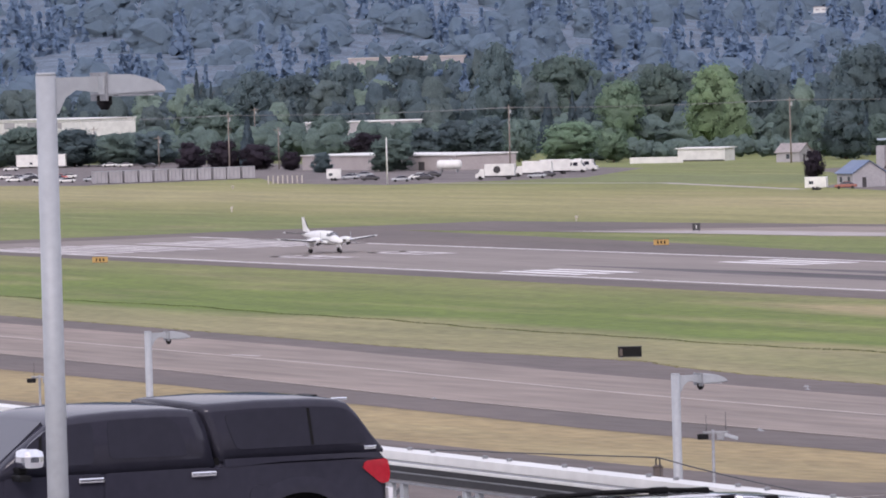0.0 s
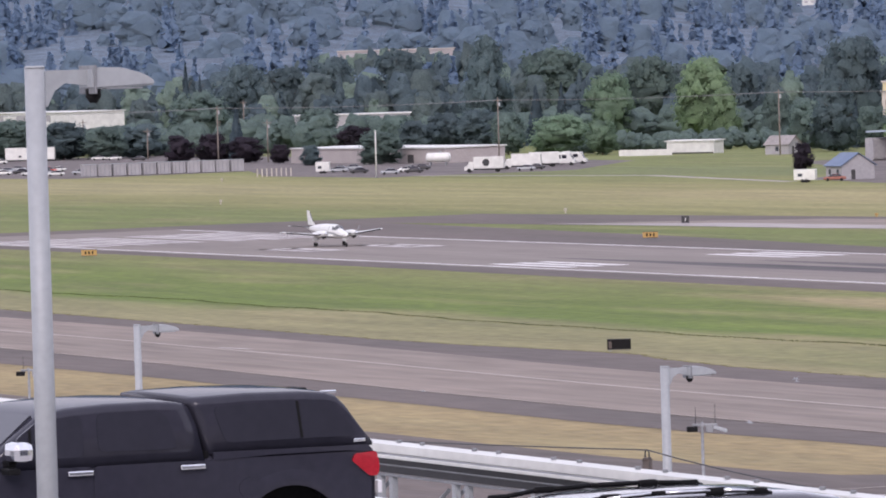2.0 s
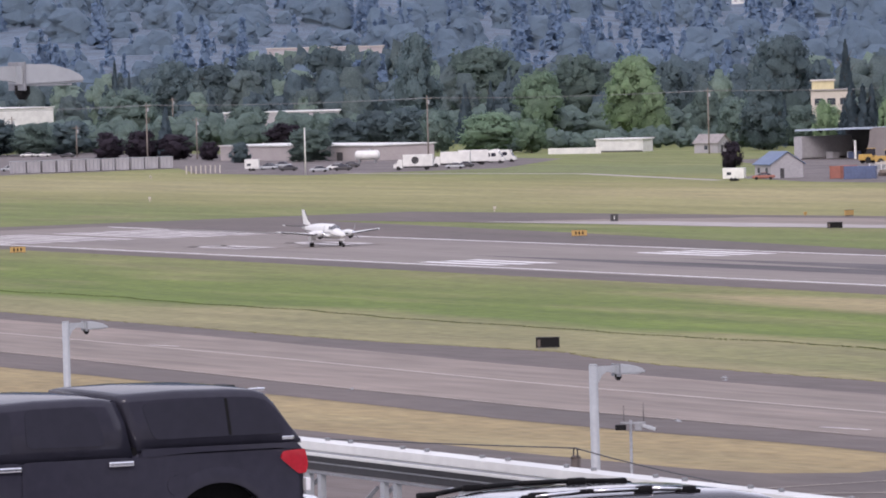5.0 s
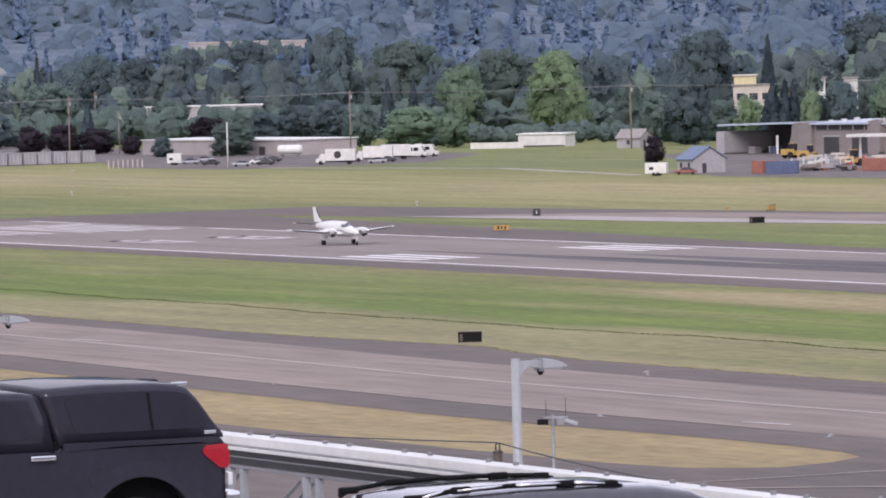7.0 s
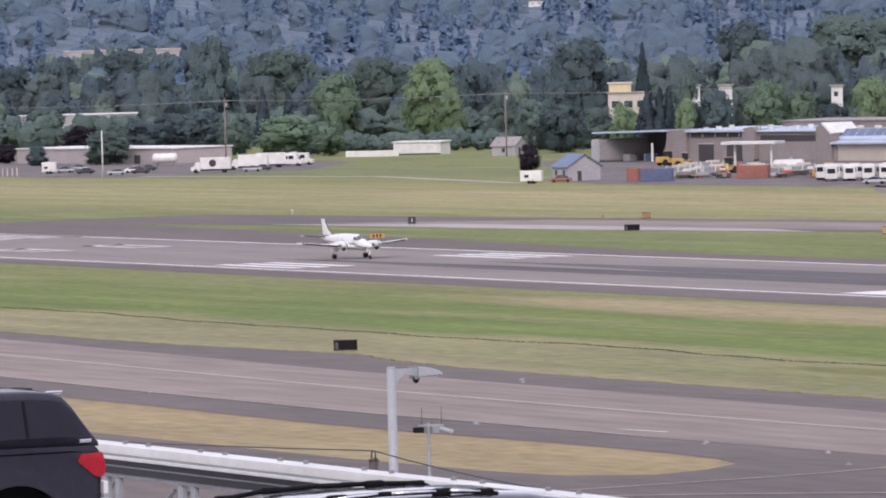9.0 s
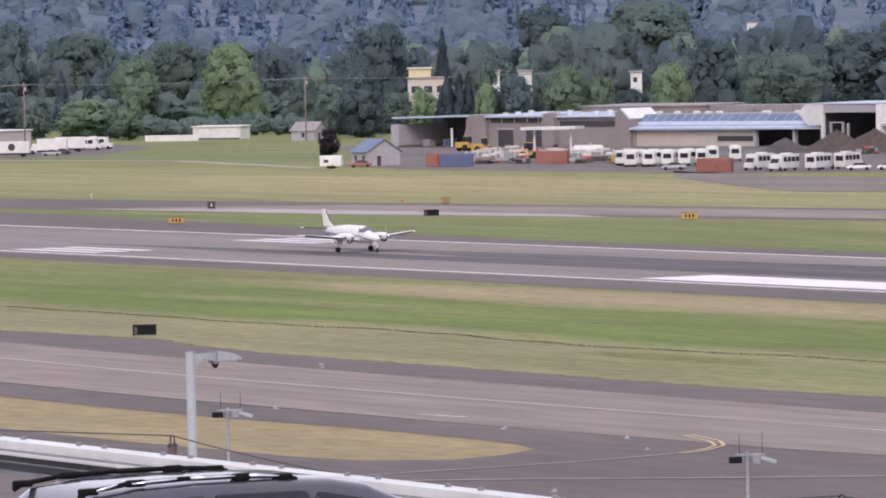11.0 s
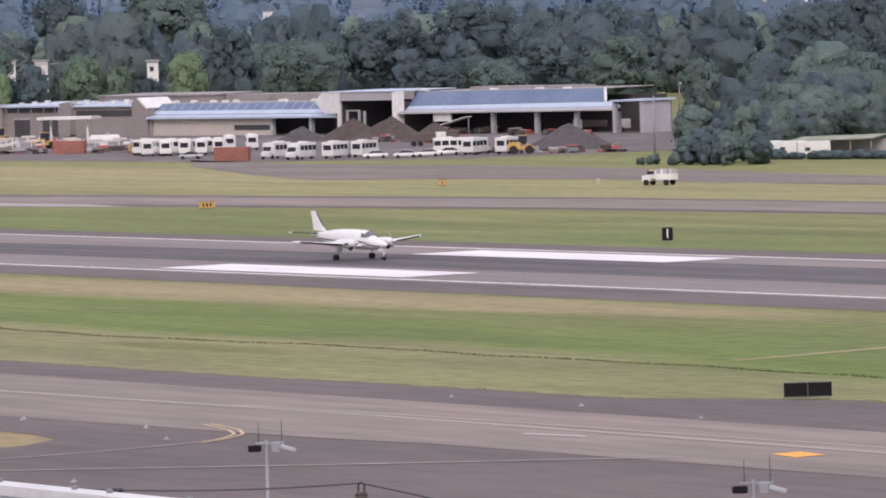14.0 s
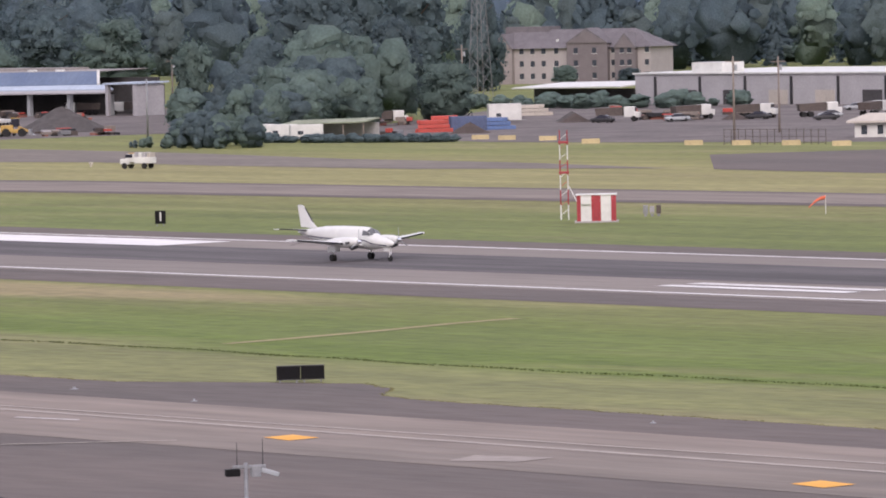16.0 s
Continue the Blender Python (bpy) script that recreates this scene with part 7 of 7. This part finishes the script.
def cages():
    """Row of grey mesh cages along the lot."""
    proto = None
    for i in range(11):
        x, y = -1377.7 - 0.12 * i, 533 + 4.0 * i
        if proto is None:
            g = new("storage_cage")
            tagged(g, "grey steel mesh storage cage", "cage", "row of storage cages")
            bm = B()
            box(bm, 0, 0, 1.55, 2.4, 3.4, 2.9, 0.08)
            part("body", bm, M_WALLGREY, g)
            for k in range(3):
                bm = B()
                box(bm, 1.24, -1.1 + 1.1 * k, 1.55, 0.1, 0.1, 2.9)
                part("post", bm, M_STEEL, g)
            bm = B()
            box(bm, 0, 0, 3.05, 2.6, 3.6, 0.12, 0.02)
            part("lid", bm, M_GREY, g)
            g.matrix_world = pose(x, y, 0)
            proto = g
        else:
            copy_thing(proto, pose(x, y, 0, 0, 0, float(rng.uniform(-5, 5))))


cages()


def posts_row():
    proto = None
    for i in range(8):
        x, y = -1298 + 0.2 * i, 544.8 + 1.15 * i
        bm = B()
        if proto is None:
            tube(bm, (0, 0, 0), (0, 0, 1.9), 0.16, n=8)
            proto = finish("bollard", bm, M_CREAM)
            tagged(proto, "pale yellow steel bollard", "bollard", "bollards by the lot")
            proto.location = (x, y, 0)
        else:
            copy_thing(proto, pose(x, y, 0))
            bm.free()
    proto = None
    for x, y in ((-749.2, 606.4), (-740.8, 605.1), (-729.4, 604.2), (-707.9, 595.0), (-680.4, 592.2), (-671.3, 593.8), (-661.9, 595.4), (-650.3, 595.0)):
        if proto is None:
            bm = B()
            prism(bm, [(-0.4, 0), (0.4, 0), (0.3, 0.25), (0.18, 0.75), (-0.18, 0.75), (-0.3, 0.25)], -1.4, 1.4)
            proto = finish("road_barrier", bm, M_BARRIER)
            tagged(proto, "pale yellow concrete road barrier", "barrier", "barriers at the yard edge")
            proto.matrix_world = pose(x, y, 0, 0, 0, -35)
        else:
            copy_thing(proto, pose(x, y, 0, 0, 0, -35))


posts_row()


def machine_stack(x, y, mat, word):
    g = empty("machine_stack", pose(x, y, 0, 0, 0, 55), f"{word} machine parts stacked in the yard", "machine parts", "stacked machine parts")
    for k in range(3):
        for j in range(3):
            bm = B()
            box(bm, float(rng.uniform(-0.7, 0.7)) - 0.3 * k, -0.85 + 0.85 * j, 0.33 + 0.72 * k, 6.0 - 0.9 * k, 0.7, 0.66, 0.08)
            part("beam", bm, mat, g)


def scrap_pile(x, y):
    g = empty("scrap_pile", pose(x, y, 0, 0, 0, float(rng.uniform(0, 180))), "low pile of mixed scrap metal and timber", "scrap", "scrap piles")
    for k in range(11):
        bm = B()
        w, d, h = rng.uniform(0.8, 4.2), rng.uniform(0.4, 1.6), rng.uniform(0.25, 0.9)
        box(bm, float(rng.uniform(-2.6, 2.6)), float(rng.uniform(-1.4, 1.4)), float(h / 2 + 0.25 * (k // 3)), float(w), float(d), float(h), 0.05)
        part("scrap_piece", bm, (M_BROWN, M_DARK, M_RUST, M_STEEL, M_WOOD, M_BROWN, M_SOIL, M_DARK, M_WALLGREY, M_WOOD, M_RED)[k], g)


for x, y in ((-864.4, 733.0), (-833.4, 712.1), (-814.2, 701.0), (-815.2, 708.5), (-806.1, 713.5), (-817.1, 722), (-846.4, 660.3), (-846, 668), (-785, 615), (-803, 697),
             (-1038.0, 606.3), (-1048.8, 618.6), (-994.8, 592.5), (-1041.6, 626.4), (-1063.4, 703.8), (-1041.6, 697.9), (-1040.0, 705.4), (-1009.5, 693.1), (-989.5, 687.7), (-971.8, 682.2), (-1022, 587), (-1004, 592), (-1029, 584.5), (-889, 604), (-868, 606), (-862, 612), (-895, 612), (-905, 618), (-1001, 655), (-975, 650), (-960, 646)):
    scrap_pile(x, y)
machine_stack(-796.5, 634.4, M_RED, "red")
machine_stack(-820.0, 655.9, M_RED, "red")
machine_stack(-796.1, 648.5, M_BLUE, "blue")
machine_stack(-869.9, 717.3, M_CREAM, "cream")
for x, y, turn in ((-812.0, 688.5, 40), (-806.6, 701.6, 75), (-797.4, 708.4, 30), (-789.0, 716.2, 60), (-783.6, 724.7, 110)):
    dump(x, y, turn)
for x, y, r, sort in ((-818, 684, 2.6, "soil"), (-800, 693, 2.4, "gravel"), (-793, 700, 2.2, "soil"), (-826, 690, 2.8, "gravel")):
    heap(x, y, r, sort)
for x, y, turn, paint in ((-808, 682, 20, "dark"), (-797, 690, 70, "silver"), (-790, 703, 30, "dark"), (-781, 712, 50, "silver"), (-774, 722, 60, "white")):
    car(x, y, turn, paint)


def storage_rack(x, y, turn):
    def make():
        g = new("storage_rack")
        tagged(g, "pale steel storage rack with stacked goods in the yard", "rack", "yard racks")
        for a in (-2.4, 0, 2.4):
            for b in (-0.5, 0.5):
                bm = B()
                box(bm, a, b, 1.2, 0.14, 0.14, 2.4)
                part("post", bm, M_WHITE, g)
        for z in (0.35, 1.25, 2.15):
            bm = B()
            box(bm, 0, 0, z, 5.0, 1.15, 0.1)
            part("shelf", bm, M_GREY, g)
        for k, (a, z, l, h) in enumerate(((-1.4, 0.75, 1.8, 0.7), (1.0, 0.7, 2.2, 0.6), (-0.8, 1.6, 2.6, 0.6), (1.5, 1.55, 1.2, 0.5), (0.2, 2.4, 2.8, 0.4))):
            bm = B()
            box(bm, a, 0, z, l, 0.95, h, 0.05)
            part("crate", bm, (M_WALLGREY, M_WOOD, M_STEEL, M_WHITE, M_CREAM)[k], g)
        return g
    return place("rack", make, x, y, turn)


for x, y, turn in ((-1031, 590.5, 60), (-1027, 597.5, 60), (-1038, 586, 55), (-1046, 592, 65), (-1036, 602, 60), (-1018, 603, 58), (-1058, 600, 60), (-1070, 612, 55), (-1012, 594, 62), (-1000, 600, 60)):
    storage_rack(x, y, turn)


def fuel_canopy(x, y):
    g = empty("fuel_canopy", pose(x, y, 0, 0, 0, 40), "white flat fuel canopy on posts", "canopy")
    bm = B()
    box(bm, 0, 0, 6.0, 12, 6, 0.6, 0.05)
    part("roof", bm, M_WHITE, g)
    for a in (-4, 4):
        bm = B()
        box(bm, a, 0, 2.85, 0.4, 0.4, 5.7)
        part("column", bm, M_WHITE, g)
        bm = B()
        box(bm, a + 1, 0, 0.9, 0.8, 0.6, 1.8, 0.05)
        part("pump", bm, M_RED, g)


fuel_canopy(-1066.4, 619.9)


def open_shelter(x, y):
    g = empty("open_shelter", pose(x, y, 0, 0, 0, 30), "low shelter with a mossy pale roof", "shelter")
    slab(g, [(-10, -1.5, 2.6), (5, -1.5, 2.9), (5, 5, 3.4), (-10, 5, 3.1)], 0.2, M_MOSSROOF)
    for a in (-9, -4, 1, 4.6):
        bm = B()
        box(bm, a, -1.2, 1.3, 0.2, 0.2, 2.6)
        part("post", bm, M_WOOD, g)
    wall_box(g, -10, 5, 4.5, 4.8, 2.8, M_WALLGREY, "back_wall")


open_shelter(-776, 598.5)


def round_hut(x, y):
    g = empty("white_hut", pose(x, y, 0, 0, 0, 45), "low white hut with an overhanging pale roof", "hut")
    wall_box(g, -4, 4, -3, 3, 2.3, M_WHITE)
    bm = B()
    loft(bm, [[(-5.2, -4.2, 2.3), (5.2, -4.2, 2.3), (5.2, 4.2, 2.3), (-5.2, 4.2, 2.3)], [(-5.2, -4.2, 2.6), (5.2, -4.2, 2.6), (5.2, 4.2, 2.6), (-5.2, 4.2, 2.6)], [(-2, -1.4, 3.7), (2, -1.4, 3.7), (2, 1.4, 3.7), (-2, 1.4, 3.7)]])
    part("roof", bm, M_CREAM, g)
    for a in (-2.5, 0, 2.5):
        bm = B()
        box(bm, a, -3.02, 1.2, 0.9, 0.1, 1.4, 0.02)
        part("window", bm, M_WINDOW, g)


round_hut(-679, 629.6)


def mesh_fence():
    g = empty("wire_fence", pose(-676, 594.5, 0, 0, 0, 12), "rusty wire fence with steel posts", "fence")
    for k in range(15):
        bm = B()
        tube(bm, (k * 1.35, 0, 0), (k * 1.35, 0, 2.4), 0.06, n=6)
        part("post", bm, M_BROWN, g)
    for z in (0.3, 1.2, 2.3):
        bm = B()
        tube(bm, (0, 0, z), (18.9, 0, z), 0.035, n=5)
        part("wire", bm, M_BROWN, g)


mesh_fence()
bm = B()
box(bm, 0, 0, 0.8, 15, 0.15, 1.6)
fence = finish("white_fence", bm, M_WHITE)
fence.matrix_world = pose(-1389.8, 693.1, 0, 0, 0, 40)
tagged(fence, "long white board fence on the mound", "fence")


# ---- airfield signs and equipment ----
def airfield_sign(x, y, w, h, face, turn, label, bars=0, double=False):
    g = empty("airfield_sign", pose(x, y, 0, 0, 0, turn), label, "airfield sign", "airfield signs")
    for k in range(2 if double else 1):
        off = (k - 0.5) * w if double else 0.0
        bm = B()
        box(bm, off, 0, 0.2 + h / 2, w * 0.97, 0.25, h, 0.03)
        part("panel", bm, face, g)
        for z in (0.2 + h + 0.02, 0.2):
            bm = B()
            box(bm, off, 0.02, z, w, 0.3, 0.06, 0.01)
            part("frame", bm, M_DARK, g)
        for i in range(bars):
            bm = B()
            box(bm, off + (i - (bars - 1) / 2) * w * 0.22, -0.135, 0.2 + h / 2, w * 0.1, 0.02, h * 0.5)
            part("lettering", bm, M_BLACK if face == M_SIGNYELLOW else M_WHITE, g)
        # flat panel on the face imitates the box's open end as viewed
        if face == M_BLACK and not double:
            bm = B()
            box(bm, off - 0.36 * w, -0.135, 0.16 + h / 2, w * 0.13, 0.02, h * 0.7)
            part("end_panel", bm, M_BROWN, g, "flat brown panel standing in for the open sign end")
        for s in (-0.35, 0.35):
            bm = B()
            box(bm, off + s * w, 0, 0.1, 0.08, 0.12, 0.2)
            part("foot", bm, M_STEEL, g)
    return g


airfield_sign(-769, 297.2, 2.2, 0.8, M_SIGNYELLOW, 65, "yellow airfield guidance sign with black lettering on grass", 3)
airfield_sign(-743.5, 371.2, 2.2, 0.8, M_SIGNYELLOW, 65, "yellow airfield guidance sign with black lettering on grass", 3)
airfield_sign(-786.6, 438.3, 2.4, 0.8, M_SIGNYELLOW, 120, "weathered yellow airfield guidance sign seen from behind", 0)
airfield_sign(-678.2, 415.1, 2.2, 0.9, M_SIGNYELLOW, 60, "yellow airfield guidance sign with black lettering on grass", 3)
airfield_sign(-724.2, 483.7, 1.2, 0.85, M_SIGNYELLOW, 60, "small yellow airfield guidance sign", 1)
airfield_sign(-804.2, 407.5, 1.2, 1.0, M_DARK, 60, "small black distance sign with a pale figure", 1)
airfield_sign(-459.7, 226.2, 2.1, 0.85, M_BLACK, 62, "black airfield sign seen from its dark back", 0)
airfield_sign(-733, 406.1, 2.2, 0.8, M_BLACK, 60, "black airfield sign seen from its dark back", 0)
airfield_sign(-301.7, 229, 1.55, 0.85, M_BLACK, 60, "pair of black airfield sign panels seen from behind", 0, True)


def distance_sign(x, y):
    g = empty("distance_sign", pose(x, y, 0, 0, 0, 57), "black runway distance sign with a white figure 1", "airfield sign", "airfield signs")
    bm = B()
    box(bm, 0, 0, 0.95, 1.15, 0.3, 1.4, 0.04)
    part("panel", bm, M_BLACK, g)
    for s in (-0.35, 0.35):
        bm = B()
        box(bm, s, 0, 0.13, 0.1, 0.14, 0.26)
        part("foot", bm, M_STEEL, g)
    cu = bpy.data.curves.new("figure", "FONT")
    cu.body, cu.size, cu.extrude, cu.align_x, cu.align_y, cu.offset = "1", 1.35, 0.01, "CENTER", "CENTER", 0.02
    me = bpy.data.meshes.new_from_object(bpy.data.objects.new("figure", cu))
    me.materials.clear()
    me.materials.append(M_WHITE)
    ob = new("figure", me)
    ob.parent = g
    ob.matrix_basis = pose(0, -0.165, 0.95, 90, 0, 0)


distance_sign(-517.4, 374.4)


def glide_hut(x, y):
    """Red and white striped equipment shelter with its twin mast."""
    g = empty("equipment_shelter", pose(x, y, 0, 0, 0, 50), "red and white striped equipment shelter", "shelter")
    w = 4.1
    at = -w / 2
    for i, share in enumerate((0.1, 0.27, 0.24, 0.26, 0.13)):
        bm = B()
        box(bm, at + w * share / 2, 0, 1.5, w * share, 2.4, 2.7, 0.0)
        part("panel", bm, M_WHITE if i % 2 else M_REDSTRIPE, g)
        at += w * share
    bm = B()
    box(bm, 0, 0, 2.9, w + 0.2, 2.6, 0.12, 0.02)
    part("roof", bm, M_WHITE, g)
    bm = B()
    box(bm, 0, 0, 0.08, w + 0.5, 3.0, 0.16)
    part("plinth", bm, M_DECK, g)
    bm = B()
    box(bm, -1.1, -1.3, 2.2, 1.0, 0.3, 0.6, 0.05)
    part("air_unit", bm, M_WHITE, g)


glide_hut(-475.2, 400)


def glide_mast(x, y):
    g = empty("antenna_mast", pose(x, y, 0, 0, 0, 50), "red and white twin-legged lattice antenna mast", "mast")
    for s in (-0.4, 0.4):
        for k in range(6):
            bm = B()
            tube(bm, (s, 0, 1.58 * k), (s, 0, 1.58 * (k + 1)), 0.075 - 0.003 * k, n=8)
            part("leg_section", bm, M_REDSTRIPE if k % 2 else M_WHITE, g)
    for k in range(9):
        bm = B()
        tube(bm, (-0.4, 0, 0.5 + k), (0.4, 0, 1.1 + k), 0.03, n=5)
        part("brace", bm, M_RED if k % 2 else M_WHITE, g)
    for z in (5, 8.2):
        bm = B()
        box(bm, 0, -0.25, z, 1.1, 0.2, 0.25, 0.04)
        part("antenna", bm, M_REDSTRIPE, g)
    bm = B()
    tube(bm, (0.5, 0, 3.5), (2.2, -0.5, 0.1), 0.05, n=6)
    part("stay", bm, M_WHITE, g)


glide_mast(-483.5, 402.6)


def windsock(x, y):
    g = empty("windsock", pose(x, y, 0, 0, 0, 60), "small faded orange windsock on a short pole", "windsock")
    bm = B()
    tube(bm, (0.9, 0, 0), (0.9, 0, 2.0), 0.04, n=8)
    part("pole", bm, M_WHITE, g)
    bm = B()
    pts = [(0.85, 1.75, 0.22), (0.3, 1.65, 0.2), (-0.3, 1.3, 0.16), (-0.9, 0.75, 0.1)]
    loft(bm, [[(x + r * 0.3 * math.cos(a), r * math.sin(a), z + r * math.cos(a)) for a in (2 * math.pi * i / 12 for i in range(12))] for x, z, r in pts])
    part("sock", bm, material("faded_orange_cloth", (0.7, 0.16, 0.08), 0.8, vary=0.15), g)


windsock(-466, 422.7)


def fence_panels():
    """Low grey equipment cabinet group beside the shelter."""
    g = empty("equipment_cabinet", pose(-480.3, 412.0, 0, 0, 0, 50), "low grey equipment cabinets on legs", "cabinet")
    for k in range(3):
        bm = B()
        box(bm, -0.7 + 0.7 * k, 0, 0.75, 0.5, 0.5, 0.9 - 0.2 * (k == 1), 0.03)
        part("cabinet_body", bm, (M_STEEL, M_WALLGREY, M_BROWN)[k], g)
        bm = B()
        box(bm, -0.7 + 0.7 * k, 0, 0.16, 0.3, 0.3, 0.32)
        part("leg", bm, M_STEEL, g)


fence_panels()
for x, y, h in ((-1040.1, 428.9, 0.9), (-887.4, 427.5, 0.8), (-1253.2, 517.2, 0.8), (-705.1, 498.1, 0.7), (-798, 437, 0.6)):
    bm = B()
    tube(bm, (0, 0, 0), (0, 0, h * 0.6), 0.12, n=8)
    box(bm, 0, 0, h * 0.8, 0.42, 0.42, h * 0.5, 0.06)
    ob = finish("marker_post", bm, M_CREAM if h > 0.65 else M_SIGNYELLOW)
    ob.location = (x, y, 0)
    tagged(ob, "short pale marker post in the grass", "marker", "marker posts")


def taxi_light(x, y):
    def make():
        g = new("taxiway_light")
        tagged(g, "small pale taxiway edge light on the asphalt", "taxiway light", "taxiway lights")
        bm = B()
        tube(bm, (0, 0, 0), (0, 0, 0.05), 0.2, 0.17, 12)
        part("base", bm, M_STEEL, g)
        bm = B()
        tube(bm, (0, 0, 0.05), (0, 0, 0.17), 0.05, 0.04, 10)
        part("lamp", bm, M_GREY, g)
        return g
    ob = place("taxilight", make, x, y, 0)
    ob.location.z = 0.02


for x, y in ((-406.8, 215.4), (-360.6, 187.3), (-331.3, 188.6), (-316.5, 188.8), (-306.9, 184.5), (-282.4, 163.7), (-324.4, 216.9), (-309.3, 216.8), (-317.3, 189.3), (-283.1, 164.2), (-293.4, 214.5), (-361.7, 187.7), (-330.2, 187.8), (-406.8, 215.2), (-255.4, 218.8), (-309.2, 216.6), (-416.7, 188.2), (-403.6, 213.7)):
    taxi_light(x, y)


def utility_truck():
    g = new("utility_truck")
    tagged(g, "white airfield utility truck with equipment racks, driving on the grass road", "truck")
    bm = B()
    box(bm, 1.5, 0, 1.0, 1.5, 1.9, 0.8, 0.12)
    box(bm, 0.6, 0, 1.5, 1.4, 1.8, 1.2, 0.15)
    part("cab", bm, M_WHITE, g)
    bm = B()
    box(bm, 0.75, 0, 1.8, 1.2, 1.84, 0.5, 0.05)
    part("window_band", bm, M_GLASS, g)
    bm = B()
    box(bm, -1.4, 0, 1.2, 2.6, 1.9, 0.9, 0.08)
    part("body", bm, M_WHITE, g)
    for k in range(4):
        bm = B()
        box(bm, -2.4 + 0.7 * k, 0, 1.95, 0.45, 1.6, 0.6 + 0.15 * (k % 2), 0.05)
        part("equipment_box", bm, (M_CREAM, M_WALLGREY, M_WHITE, M_WALLGREY)[k], g)
    bm = B()
    box(bm, 0.6, 0, 2.2, 0.9, 1.2, 0.14, 0.03)
    part("light_bar", bm, M_YELLOW, g)
    for x in (-1.8, 1.5):
        for s in (-1, 1):
            bm = B()
            tube(bm, (0, -0.13, 0), (0, 0.13, 0), 0.42, n=16)
            w = part("wheel", bm, M_RUBBER_TYRE, g)
            w.location = (x, s * 0.9, 0.42)
    return g


UTILITY = utility_truck()


# ---- what moves ----
def motions():
    # take-off roll: nose position along the runway
    rows = [(0, -770.8), (1, -768.9), (2, -765.0), (3, -759.3), (3.5, -755.7), (4.5, -746.9), (5.2, -739.5), (6, -728.7), (6.5, -720.9), (7, -712.5), (7.5, -703.4), (8, -693.6), (8.7, -678.6), (9.6, -656.8), (10.5, -631.7), (11, -616.8),
            (11.5, -601.1), (12, -584.9), (12.5, -567.7), (13, -549.8), (13.5, -531.2), (14, -511.7), (14.5, -491.4), (15, -470.4), (15.5, -448.8), (16, -426.5)]
    walk(PLANE, [(t, pose(x - 5.5, 334.2, 0.062)) for t, x in rows])
    for prop, s in PROPS:
        at_hub = Vector(prop.location)
        walk(prop, [(k / 15, pose(at_hub.x, at_hub.y, at_hub.z, 83 * k, 0, 0)) for k in range(241)])
    # utility truck creeping away over the grass road
    walk(UTILITY, [(0, pose(-672.3, 502.2, 0.04, 0, 0, 203)), (13, pose(-686.3, 496.6, 0.04, 0, 0, 203)), (14.5, pose(-688.0, 495.9, 0.04, 0, 0, 203)), (16, pose(-689.7, 495.2, 0.04, 0, 0, 203))])


motions()
